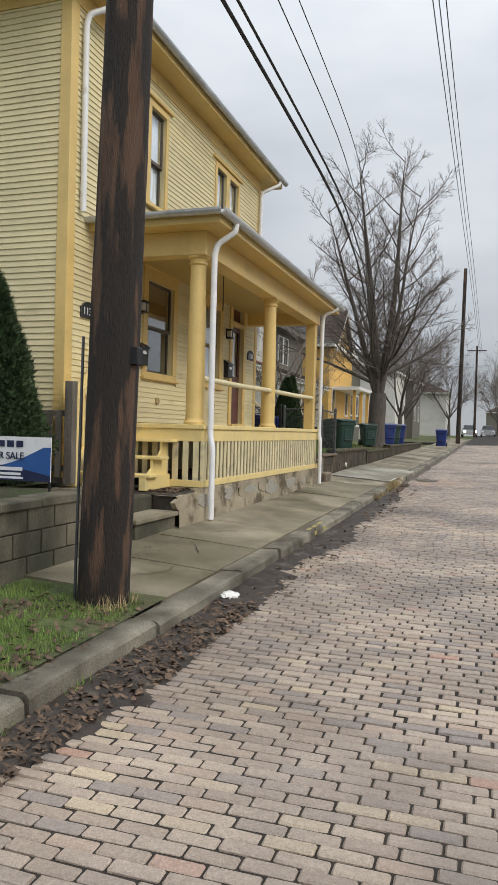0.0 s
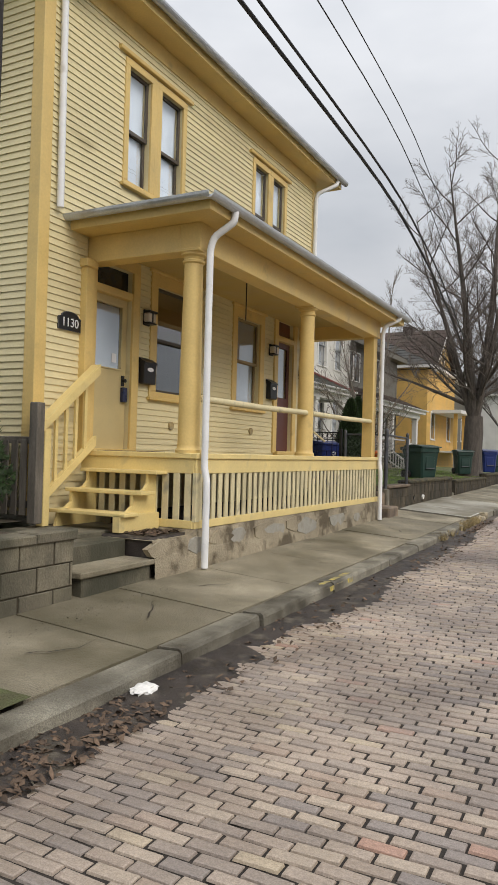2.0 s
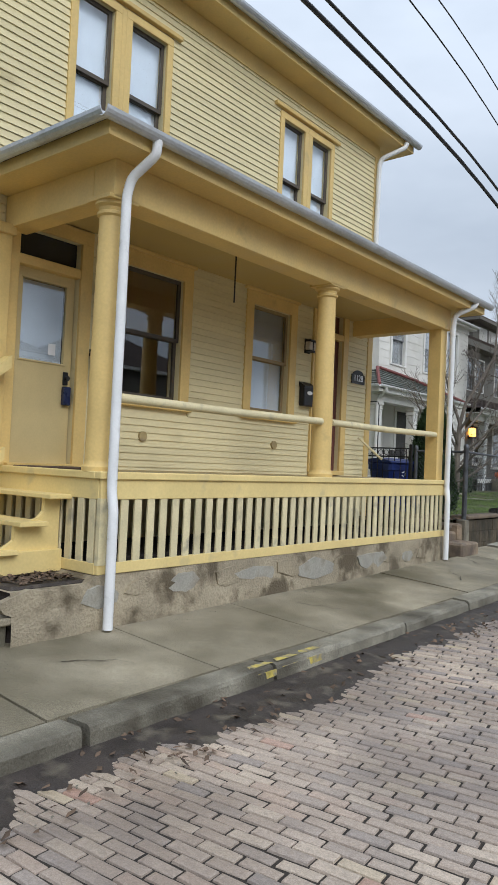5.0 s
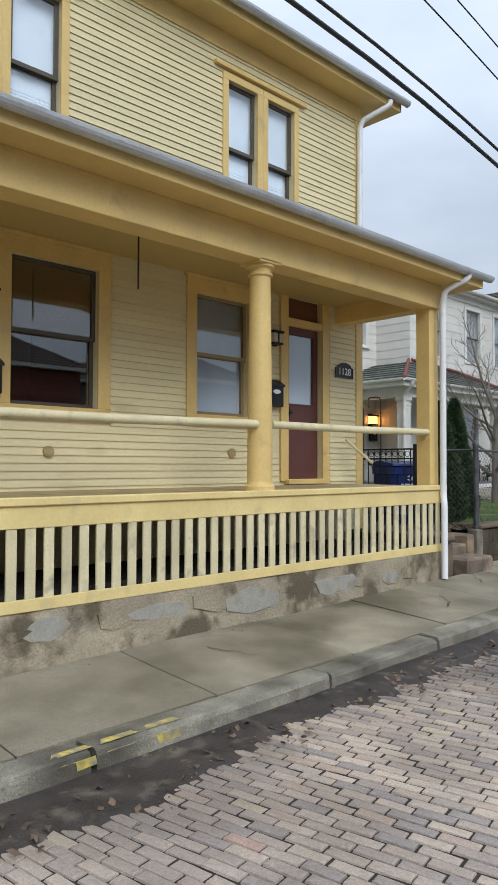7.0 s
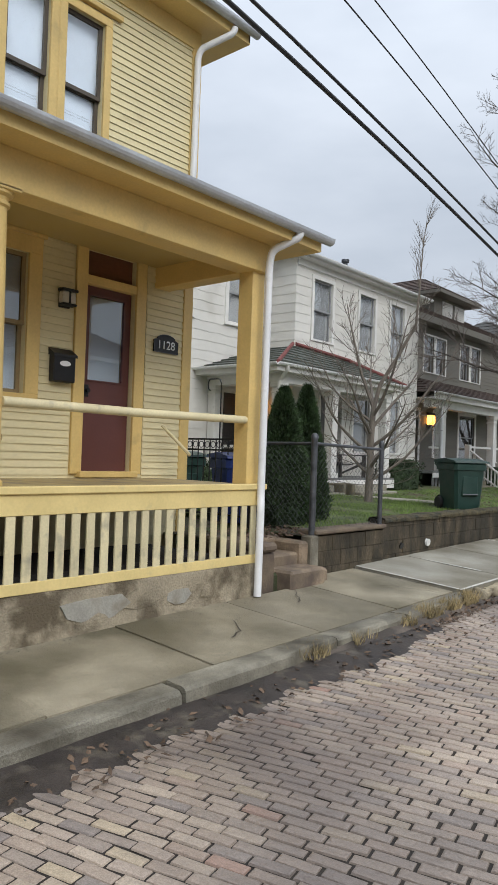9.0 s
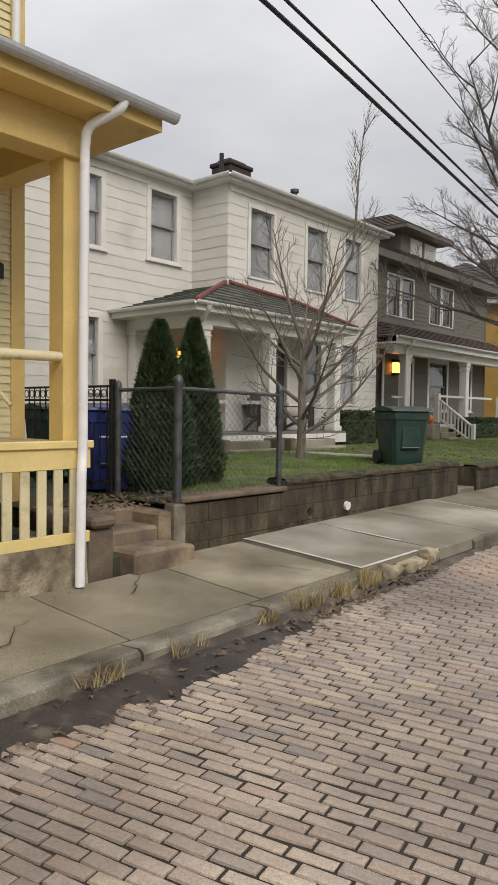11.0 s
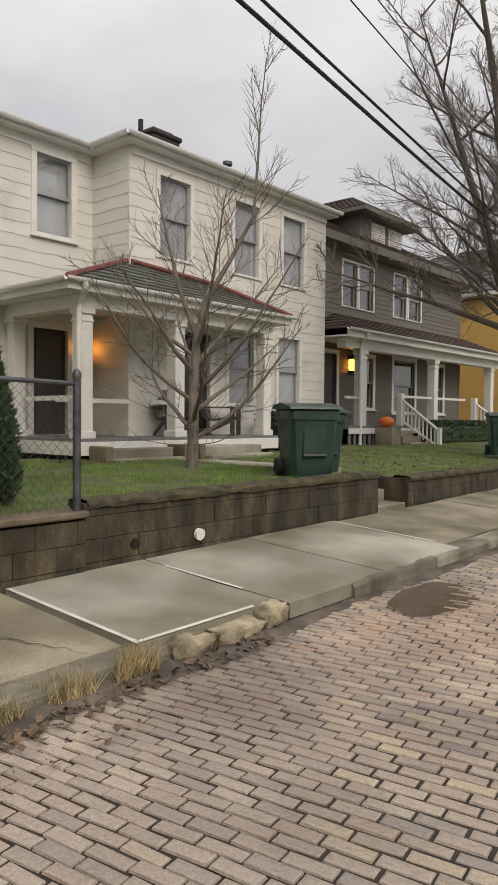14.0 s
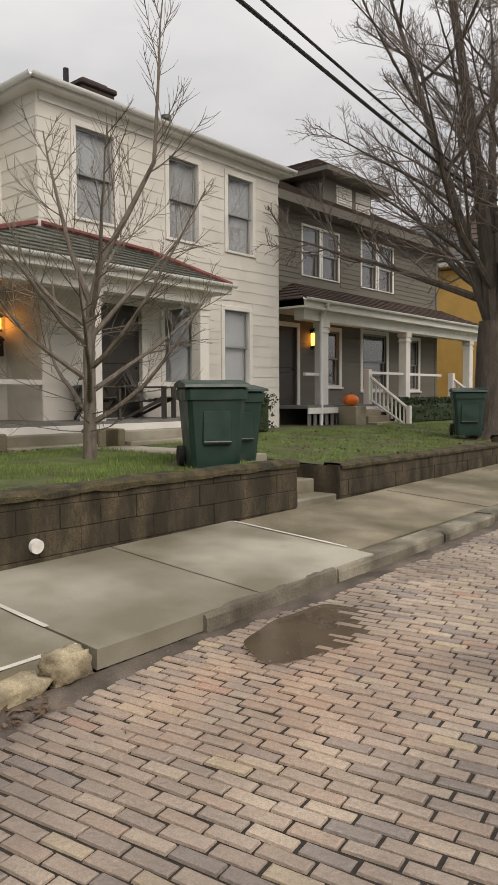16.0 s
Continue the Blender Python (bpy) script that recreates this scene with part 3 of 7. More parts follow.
# ---- walls with openings ----
def wall_boxes(m, axis, at, thick, a0, a1, z0, z1, holes):
    """A wall in the plane axis=at, reaching back by thick; holes: (a0, a1, z0, z1)."""
    cutsa = sorted({a0, a1, *[h[0] for h in holes], *[h[1] for h in holes]})
    cutsa = [c for c in cutsa if a0 <= c <= a1]
    for p, q in zip(cutsa[:-1], cutsa[1:]):
        mid = (p + q) / 2
        hs = sorted((h[2], h[3]) for h in holes if h[0] < mid < h[1])
        z = z0
        for lo, hi in hs + [(z1, z1)]:
            if lo > z:
                if axis == "x":
                    m.box(at - thick, at, p, q, z, lo)
                else:
                    m.box(p, q, at, at + thick, z, lo)
            z = max(z, hi)
    return m


def courses(parent, name, mat, axis, at, a0, a1, z0, z1, step, holes, lip=0.018, wavy=0.0, out=1):
    """Lapped boards course by course, broken at the openings; each run is a piece."""
    z = z0
    k = 0
    while z < z1 - 0.02:
        top = min(z + step, z1)
        runs, p = [], a0
        for h in sorted(holes):
            if h[2] < top - 0.01 and h[3] > z + 0.01:
                if h[0] > p + 0.02:
                    runs.append((p, h[0]))
                p = max(p, h[1])
        if p < a1 - 0.02:
            runs.append((p, a1))
        for lo, hi in runs:
            m = Mesh()
            n = max(1, int((hi - lo) / 0.12)) if wavy else 1
            for s in range(n + 1):
                a = lo + (hi - lo) * s / n
                w = wavy * (noise.noise((a * 2.3, k * 3.7, 1)) * 1.3 + 0.5 * math.sin(a * 9 + k * 2.1)) if wavy else 0
                for off, zz in ((0, z + w), (lip, z + w), (0.004, top + 0.012), (0, top + 0.012)):
                    m.v.append((at + out * off, a, zz) if axis == "x" else (a, at - out * off, zz))
            for s in range(n):
                for q in range(4):
                    c, d = s * 4 + q, s * 4 + (q + 1) % 4
                    m.f.append((c, d, d + 4, c + 4))
            m.f.append((0, 1, 2, 3))
            m.f.append((n * 4 + 3, n * 4 + 2, n * 4 + 1, n * 4))
            part(name, m, mat, parent)
        z = top
        k += 1


def window(house, x, y0, y1, z0, z1, casing, trim, sash, behind, meet=0.5, sill=True, behind_label="", half=False, head=0.0):
    """A sash window facing +x; y0..y1, z0..z1 is the glazed opening; casing: width of the boards round it."""
    c = casing
    m = Mesh()
    for a in ((y0 - c, y0, z0, z1), (y1, y1 + c, z0, z1), (y0 - c, y1 + c, z1, z1 + c + head), (y0 - c, y1 + c, z0 - c * 0.5, z0)):
        m.box(x, x + 0.035, a[0], a[1], a[2], a[3], 0.004)
    if head:
        m.box(x, x + 0.06, y0 - c - 0.04, y1 + c + 0.04, z1 + c + head, z1 + c + head + 0.04, 0.006)
    w = part("window", m, trim, house)
    if sill:
        part("sill", B(x, x + 0.075, y0 - c - 0.03, y1 + c + 0.03, z0 - c * 0.5 - 0.045, z0 - c * 0.5, c=0.006), trim, w)
    zm = z0 + (z1 - z0) * meet
    f = 0.045
    for lo, hi, dx in ((z0, zm + 0.02, -0.075), (zm - 0.02, z1, -0.035)):
        s = Mesh()
        xx = x + dx
        s.box(xx - 0.035, xx, y0, y0 + f, lo, hi)
        s.box(xx - 0.035, xx, y1 - f, y1, lo, hi)
        s.box(xx - 0.035, xx, y0 + f, y1 - f, lo, lo + f)
        s.box(xx - 0.035, xx, y0 + f, y1 - f, hi - f, hi)
        part("sash", s, sash, w)
        p = part("pane", B(xx - 0.02, xx - 0.015, y0 + f, y1 - f, lo + f, hi - f), "glass", w)
        p.visible_shadow = False
    if behind:
        # sheet close behind the panes; a near-black one stands for an unlit room
        part("blind", Mesh().box(x - 0.135, x - 0.125, y0 - 0.02, y1 + 0.02, zm if half else z0, z1), behind, w, behind_label)
    return w


def downspout(parent, pts, mat="white_metal", r=0.042):
    """A pipe with rounded bends."""
    out = [Vector(pts[0])]
    for a, b, c in zip(pts[:-2], pts[1:-1], pts[2:]):
        a, b, c = Vector(a), Vector(b), Vector(c)
        k = min(0.09, (b - a).length * 0.4, (c - b).length * 0.4)
        p, q = b + (a - b).normalized() * k, b + (c - b).normalized() * k
        for s in range(5):
            t = s / 4
            out.append(p.lerp(b, t).lerp(b.lerp(q, t), t))
    out.append(Vector(pts[-1]))
    return part("downspout", Mesh().tube(out, r, 10), mat, parent, "white painted downspout", smooth="auto")


def half_gutter(m, x0, y0, x1, y1, z, r=0.065):
    """An open half-round trough from point to point."""
    d = Vector((x1 - x0, y1 - y0, 0)).normalized()
    s = Vector((d.y, -d.x, 0))
    k = len(m.v)
    n = 8
    for px, py in ((x0, y0), (x1, y1)):
        for ring, rad in ((0, r), (1, r - 0.008)):
            for q in range(n + 1):
                a = math.pi * q / n
                off = s * (-math.cos(a) * rad)
                m.v.append((px + off.x, py + off.y, z - math.sin(a) * rad * 1.1))
    w = (n + 1) * 2
    for q in range(n):
        m.f.append((k + q, k + q + 1, k + w + q + 1, k + w + q))
        m.f.append((k + n + 1 + q, k + w + n + 1 + q, k + w + n + 2 + q, k + n + 2 + q))
        for e in (0, w):
            m.f.append((k + e + q, k + e + n + 1 + q, k + e + n + 2 + q, k + e + q + 1))
    m.f.append((k, k + w, k + w + n + 1, k + n + 1))
    m.f.append((k + n, k + 2 * n + 1, k + w + 2 * n + 1, k + w + n))
    return m


def roof_quad(m, a, b, c, d, rows, thick=0.03):
    """Shingle courses over a roof face: a-b the eave, d-c the top edge."""
    a, b, c, d = Vector(a), Vector(b), Vector(c), Vector(d)
    nrm = (b - a).cross(d - a).normalized()
    if nrm.z < 0:
        nrm = -nrm
    for s in range(rows):
        t0, t1 = s / rows, min(1.0, (s + 1.15) / rows)
        p, q, u, w = a.lerp(d, t0), b.lerp(c, t0), b.lerp(c, t1), a.lerp(d, t1)
        length = (q - p).length
        n = max(1, int(length / 0.33))
        for e in range(n):
            e0, e1 = e / n, (e + 1) / n
            lift = thick * 0.5 * random.random() * 0.5
            top = [p.lerp(q, e0) + nrm * (thick + lift), p.lerp(q, e1) + nrm * (thick + lift), w.lerp(u, e1) + nrm * 0.004, w.lerp(u, e0) + nrm * 0.004]
            bot = [p.lerp(q, e0), p.lerp(q, e1)]
            m.add(top + bot, [(0, 1, 2, 3), (4, 5, 1, 0)])
    m.add([a, b, c, d], [(0, 1, 2, 3)])
    return m



# ---- yellow two-door house ----
X = -5.37
H0, H1 = 8.72, 16.74
house = thing("yellow_house", (-9, 12.7, 0.4), "two-storey pale yellow clapboard double house with golden trim", "house")
PORCH_WIN = [(11.08, 12.08, 2.52, 4.03), (13.47, 14.35, 2.54, 4.03)]
UP_WIN = [(10.29, 10.79, 5.28, 6.82), (11.04, 11.60, 5.28, 6.82), (13.98, 14.50, 5.28, 6.86), (14.70, 15.22, 5.28, 6.86)]
DOOR_A, DOOR_B = (9.74, 10.50, 1.66, 4.08), (15.10, 15.82, 1.70, 4.26)
holes = PORCH_WIN + UP_WIN + [DOOR_A, DOOR_B]
w = wall_boxes(Mesh(), "x", X, 0.2, H0, H1, 0.3, 7.45, holes)
front = part("wall", w, "clapboard", house)
side = boxes("wall", Mesh().box(-14, X - 0.2, H0, H0 + 0.2, 0.3, 7.45).box(-14, X - 0.2, H1 - 0.2, H1, 0.3, 7.45).box(-14.2, -14, H0, H1, 0.3, 7.45), "clapboard", house)
# added inner walls and floors, coloured near black for the room's shade
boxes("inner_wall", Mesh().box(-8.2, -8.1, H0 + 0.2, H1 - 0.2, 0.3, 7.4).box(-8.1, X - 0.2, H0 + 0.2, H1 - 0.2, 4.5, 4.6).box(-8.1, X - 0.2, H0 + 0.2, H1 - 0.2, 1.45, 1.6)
     .box(-8.1, X - 0.2, 12.7, 12.8, 1.6, 7.4), "dark_shade_fill", house, "near-black inner wall with the room's shade in its colour")
cas = [(a - 0.16, b + 0.17, c - 0.12, d + 0.16) for a, b, c, d in PORCH_WIN]
cas += [(10.2, 11.69, 5.19, 6.95), (13.89, 15.31, 5.19, 6.98), (9.56, 10.66, 1.5, 4.24), (14.93, 16.0, 1.5, 4.42)]
courses(front, "clapboard", "clapboard", "x", X, H0 + 0.14, H1 - 0.12, 0.95, 7.3, 0.082, cas, lip=0.021)
courses(side, "clapboard", "clapboard", "y", H0, -13.9, X - 0.13, 0.95, 7.3, 0.082, [], lip=0.021)
part("corner_board", B(X - 0.14, X + 0.03, H0 - 0.03, H0 + 0.15, 0.9, 7.3, c=0.006), "trim", house, "golden corner board")
part("corner_board", B(X, X + 0.03, H1 - 0.13, H1 + 0.03, 0.9, 7.3, c=0.006), "trim", house, "golden corner board")
boxes("frieze", Mesh().box(X, X + 0.035, H0, H1, 7.22, 7.45).box(-14, X, H0 - 0.035, H0, 7.22, 7.45), "trim", house)
part("base", Mesh().box(-14, X + 0.02, H0 - 0.02, H0 + 0.2, 0.3, 0.95), "patch", house, "rendered stone base")
# roof
E0, E1, EX, EZ = 8.18, 17.3, -4.98, 7.52
sof = Mesh().box(-14.6, EX, E0, E1, EZ - 0.07, EZ - 0.045).box(EX - 0.03, EX, E0, E1, EZ - 0.045, EZ + 0.06).box(-14.6, EX, E0, E0 + 0.03, EZ - 0.045, EZ + 0.06).box(-14.6, EX, E1 - 0.03, E1, EZ - 0.045, EZ + 0.06)
boxes("soffit", sof, "trim", house, "golden boarded soffit")
rf = Mesh()
RX, RZ = -9.6, 10.0
roof_quad(rf, (EX, E0, EZ + 0.06), (EX, E1, EZ + 0.06), (RX, E1 - 4.3, RZ), (RX, E0 + 4.3, RZ), 24)
roof_quad(rf, (-14.6, E0, EZ + 0.06), (EX, E0, EZ + 0.06), (RX, E0 + 4.3, RZ), (RX, E0 + 4.3, RZ), 20)
roof_quad(rf, (EX, E1, EZ + 0.06), (-14.6, E1, EZ + 0.06), (RX, E1 - 4.3, RZ), (RX, E1 - 4.3, RZ), 12)
roof_quad(rf, (-14.6, E1, EZ + 0.06), (-14.6, E0, EZ + 0.06), (RX, E0 + 4.3, RZ), (RX, E1 - 4.3, RZ), 6)
part("roof", rf, "shingle", house, "dark asphalt shingle hip roof")
gt = half_gutter(Mesh(), EX + 0.07, E0 - 0.08, EX + 0.07, E1 + 0.08, EZ + 0.08)
half_gutter(gt, -14.6, E0 - 0.07, EX + 0.07, E0 - 0.07, EZ + 0.08)
part("gutter", gt, "gutter", house, "grey half-round gutter")
# chimney
ch = part("chimney", Mesh().box(-7.55, -6.75, 11.85, 12.75, 8.2, 12.0), "mortar", house, "red brick chimney")
kz = 8.3
row = 0
proto = B(0, 0.012, 0, 0.205, 0, 0.06, c=0.003).data("brick", "chimney")
proto2 = B(0, 0.205, 0, 0.012, 0, 0.06, c=0.003).data("brick", "chimney")
while kz < 11.9:
    for q in range(4):
        for face in (0, 1):
            ob = new("brick", proto if face == 0 else proto2)
            ob.parent = ch
            off = 0.11 * (row % 2) * (q < 3) + q * 0.22
            p = Vector((-6.752, 11.86 + off * 0.99, kz)) if face == 0 else Vector((-7.54 + off * 0.87, 11.84, kz))
            ob.location = p - ORIGIN[ch.name]
    kz += 0.075
    row += 1
for yy0, yy1, zz0, zz1 in PORCH_WIN[:1]:
    window(house, X, yy0, yy1, zz0, zz1, 0.16, "trim", "sash", "brown_shade", behind_label="brown blind drawn half down", head=0.02, half=True)
for yy0, yy1, zz0, zz1 in PORCH_WIN[1:]:
    window(house, X, yy0, yy1, zz0, zz1, 0.16, "trim", "sash_brown", "blind", behind_label="pale closed blind tinted blue like reflected sky", head=0.02)
for a, b, c, d in UP_WIN:
    m = Mesh()
    window(house, X, a, b, c, d, 0.095, "trim", "sash", "blind", behind_label="pale closed blind tinted blue like reflected sky", meet=0.46, sill=False)
for a, b in ((10.886, 10.944), (14.596, 14.604)):
    part("mullion", B(X, X + 0.033, a, b, 5.235, 6.9), "trim", house)
for a, b in ((10.15, 11.74), (13.84, 15.36)):
    part("sill", B(X, X + 0.075, a, b, 5.185, 5.231, c=0.006), "trim", house)
for a, b, c in ((10.05, 11.82, 6.945), (13.74, 15.44, 6.985)):
    part("window_head", B(X, X + 0.07, a, b, c, c + 0.055, c=0.006), "trim", house)


def panel_door(name, y0, y1, z0, z1, leaf_top, leaf, transom, glass_z, label, handle_y):
    m = Mesh()
    fw = 0.15
    m.box(X, X + 0.04, y0 - fw, y0, z0, z1, 0.005).box(X, X + 0.04, y1, y1 + fw, z0, z1, 0.005).box(X, X + 0.04, y0 - fw, y1 + fw, z1, z1 + 0.15, 0.005)
    m.box(X - 0.15, X + 0.03, y0, y1, leaf_top, leaf_top + 0.1, 0.005)
    dr = part("door", m, "trim", house, label)
    part("threshold", B(X - 0.15, X + 0.1, y0 - 0.06, y1 + 0.06, z0 - 0.04, z0 + 0.03, c=0.006), "trim", dr)
    lf = Mesh()
    g0, g1, gz0, gz1 = y0 + 0.11, y1 - 0.11, glass_z, leaf_top - 0.11
    xx = X - 0.06
    lf.box(xx - 0.04, xx, y0 + 0.01, g0, z0 + 0.03, leaf_top).box(xx - 0.04, xx, g1, y1 - 0.01, z0 + 0.03, leaf_top)
    lf.box(xx - 0.04, xx, g0, g1, z0 + 0.03, gz0).box(xx - 0.04, xx, g0, g1, gz1, leaf_top)
    lf.box(xx, xx + 0.012, g0 - 0.02, g1 + 0.02, gz0 - 0.02, gz0, 0.003).box(xx, xx + 0.012, g0 - 0.02, g1 + 0.02, gz1, gz1 + 0.02, 0.003)
    part("leaf", lf, leaf, dr)
    part("pane", B(xx - 0.022, xx - 0.016, g0, g1, gz0, gz1), "glass", dr).visible_shadow = False
    # curtain shares the blinds' painted sky-reflection tint
    part("curtain", B(xx - 0.07, xx - 0.06, g0, g1, gz0, gz1), "blind", dr)
    part("transom", B(X - 0.09, X - 0.07, y0, y1, leaf_top + 0.1, z1), transom, dr)
    hd = Mesh().box(xx, xx + 0.02, handle_y - 0.03, handle_y + 0.03, z0 + 0.88, z0 + 1.02, 0.004)
    hd.tube([(xx, handle_y, z0 + 0.95), (xx + 0.06, handle_y, z0 + 0.95)], [0.016, 0.026], 10)
    part("handle", hd, "black_metal", dr, "dark door knob")
    return dr


da = panel_door("door", 9.74, 10.50, 1.66, 4.08, 3.70, "door_yellow", "car_glass", 2.76, "yellow half-glazed front door with transom", 10.42)
part("lock_box", Mesh().box(X - 0.06, X + 0.0, 10.38, 10.47, 2.32, 2.52, 0.01), "sign_navy", da, "dark blue key lock box")
part("sticker", B(X - 0.074, X - 0.072, 10.20, 10.29, 2.84, 2.96), "sign_white", da, "white security sticker")
panel_door("door", 15.10, 15.82, 1.70, 4.26, 3.86, "maroon", "red_wood", 2.78, "maroon half-glazed front door with wooden transom", 15.19)

# porch
porch = part("porch", Mesh().box(X, -3.70, 9.60, 16.34, 1.595, 1.65), "deck", house, "boarded porch floor with worn paint")
part("fascia", Mesh().box(-3.72, -3.69, 9.58, 16.36, 1.43, 1.60, 0.004).box(X, -3.72, 9.575, 9.60, 1.43, 1.60, 0.004).box(-3.75, -3.665, 9.55, 16.38, 1.60, 1.665, 0.008).box(X, -3.75, 9.55, 9.62, 1.60, 1.665, 0.008), "butter", porch)
part("bottom_rail", Mesh().box(-3.73, -3.695, 9.58, 16.36, 0.80, 0.895, 0.004).box(-4.30, -3.73, 9.575, 9.605, 0.80, 0.895, 0.004), "butter", porch)
slat = B(-0.01, 0.012, -0.042, 0.042, 0, 0.55, c=0.003).data("slat", "cream")
slat2 = B(-0.042, 0.042, -0.012, 0.01, 0, 0.55, c=0.003).data("slat", "cream")
for i in range(43):
    ob = new("slat", slat)
    ob.parent = porch
    ob.location = Vector((-3.71, 9.70 + 0.1548 * i, 0.885)) - ORIGIN[porch.name]
for i in range(10):
    ob = new("slat", slat2)
    ob.parent = porch
    ob.location = Vector((-3.80 - 0.155 * i, 9.59, 0.885)) - ORIGIN[porch.name]
part("corner_post", Mesh().box(-3.73, -3.685, 9.575, 9.66, 0.88, 1.44), "cream", porch)
# solid near-black box added behind the slats as the under-porch shade
part("lattice_void", Mesh().box(X, -4.2, 10.2, 16.1, 0.5, 0.85), "dark_shade_fill", porch, "near-black box in place of the shade under the porch")
for cx, cy in ((-3.88, 9.70), (-3.88, 13.10)):
    m = Mesh().lathe(cx, cy, [(0.155, 1.66), (0.155, 1.70), (0.135, 1.72), (0.13, 1.76), (0.128, 2.4), (0.118, 3.2), (0.108, 3.86), (0.13, 3.875), (0.13, 3.90), (0.112, 3.91), (0.118, 3.94), (0.15, 3.96), (0.15, 3.985)], 24)
    m.box(cx - 0.16, cx + 0.16, cy - 0.16, cy + 0.16, 3.985, 4.02, 0.005)
    part("column", m, "trim", porch, "round golden-painted column", smooth="auto")
part("column", Mesh().box(-3.98, -3.77, 16.14, 16.34, 1.65, 4.02, 0.008), "trim", porch, "square corner column")
part("pilaster", Mesh().box(X, X + 0.11, 9.45, 9.60, 1.65, 3.97, 0.005).box(X, X + 0.14, 9.42, 9.63, 3.92, 4.02, 0.008), "trim", porch)
bmz = Mesh().box(-4.0, -3.72, 9.58, 16.36, 4.0, 4.32, 0.006).box(X, -4.0, 9.58, 9.82, 4.0, 4.32, 0.006).box(X, -4.0, 16.12, 16.36, 4.0, 4.32, 0.006)
part("beam", bmz, "trim", porch, "golden boxed porch beam")
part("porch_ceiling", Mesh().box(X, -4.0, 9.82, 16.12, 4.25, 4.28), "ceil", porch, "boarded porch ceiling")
boxes("porch_soffit", Mesh().box(X, -3.40, 9.24, 16.88, 4.32, 4.345).box(-3.43, -3.40, 9.24, 16.88, 4.345, 4.44).box(X, -3.43, 9.24, 9.27, 4.345, 4.44).box(X, -3.43, 16.85, 16.88, 4.345, 4.44), "trim", porch)
rf = Mesh()
roof_quad(rf, (-3.40, 9.21, 4.44), (-3.40, 16.9, 4.44), (X, 15.3, 4.90), (X, 10.7, 4.90), 9)
roof_quad(rf, (X, 9.21, 4.44), (-3.40, 9.21, 4.44), (X, 10.7, 4.90), (X, 10.7, 4.90), 8)
roof_quad(rf, (-3.40, 16.9, 4.44), (X, 16.9, 4.44), (X, 15.3, 4.90), (X, 15.3, 4.90), 8)
part("porch_roof", rf, "shingle", porch, "dark shingle porch roof")
gt = half_gutter(Mesh(), -3.34, 9.12, -3.34, 16.98, 4.47)
half_gutter(gt, X, 9.16, -3.34, 9.16, 4.47)
part("gutter", gt, "gutter", porch, "grey half-round porch gutter")
for a, b in ((9.80, 12.99), (13.21, 16.16)):
    part("porch_rail", Mesh().tube([(-3.82, a, 2.31 + (a - 9.8) * 0.008), (-3.82, (a + b) / 2, 2.30 + (a - 9.8) * 0.008 + 0.012), (-3.82, b, 2.31 + (b - 9.8) * 0.008)], 0.042, 10), "cream", porch, "rounded cream porch rail", smooth="auto")
part("side_rail", Mesh().tube([(X + 0.15, 16.2, 2.3), (-4.8, 16.28, 1.95)], 0.02, 8), "cream", porch)
downspout(house, [(-3.34, 9.70, 4.42), (-3.35, 9.70, 4.30), (-3.58, 9.645, 4.14), (-3.62, 9.635, 4.0), (-3.61, 9.625, 1.5), (-3.57, 9.62, 1.35), (-3.57, 9.62, 0.37)])
downspout(house, [(-3.34, 16.42, 4.44), (-3.36, 16.4, 4.36), (-3.60, 16.24, 4.22), (-3.63, 16.24, 4.05), (-3.64, 16.24, 1.55), (-3.60, 16.2, 1.4), (-3.59, 16.18, 0.46)])
downspout(house, [(-4.93, 9.35, 7.5), (-4.95, 9.3, 7.4), (-5.26, 8.98, 7.15), (-5.29, 8.96, 7.0), (-5.29, 8.98, 4.5)])
downspout(house, [(-4.93, 16.95, 7.5), (-4.95, 16.93, 7.42), (-5.24, 16.66, 7.2), (-5.28, 16.64, 7.1), (-5.28, 16.62, 4.55)])

# rubble foundation of the porch
fd = Mesh()
for i in range(66):
    yy = 8.78 + 7.54 * i / 65
    for q in range(7):
        z0 = kerb_z(yy) - 0.02
        ztop = 0.80 if yy > 9.55 else 0.74
        zz = z0 + (ztop - z0) * q / 6
        fd.v.append((-3.70 + 0.035 * noise.noise((yy * 2.2, zz * 3, 2)) + 0.05 * (1 - q / 6), yy, zz))
for i in range(65):
    for q in range(6):
        a = i * 7 + q
        fd.f.append((a, a + 7, a + 8, a + 1))
k = len(fd.v)
for i in range(66):
    p = fd.v[i * 7 + 6]
    fd.v.append((-4.3, p[1], p[2]))
for i in range(65):
    fd.f.append((i * 7 + 6, i * 7 + 13, k + i + 1, k + i))
fd.box(-5.3, -3.74, 16.2, 16.32, 0.3, 0.80)
base = part("foundation", fd, "foundation", house, "stained rubble foundation with flaking plaster", smooth="auto")
random.seed(5)
for i in range(13):
    yy, zz, ln, ht = 9.0 + i * 0.56 + rnd(-.1, .1), rnd(0.54, 0.66), rnd(0.4, 0.85), rnd(0.16, 0.27)
    n = 7
    m = Mesh().prism([(yy + ln / 2 * math.cos(a) * rnd(.6, 1.15), zz + 0.004 * (yy - 9) + ht / 2 * math.sin(a) * rnd(.6, 1.15)) for a in [2 * math.pi * s / n for s in range(n)]], "x", -3.74, -3.668 + rnd(-.008, .008))
    part("stone", m, "patch" if i % 2 else "foundation", base)

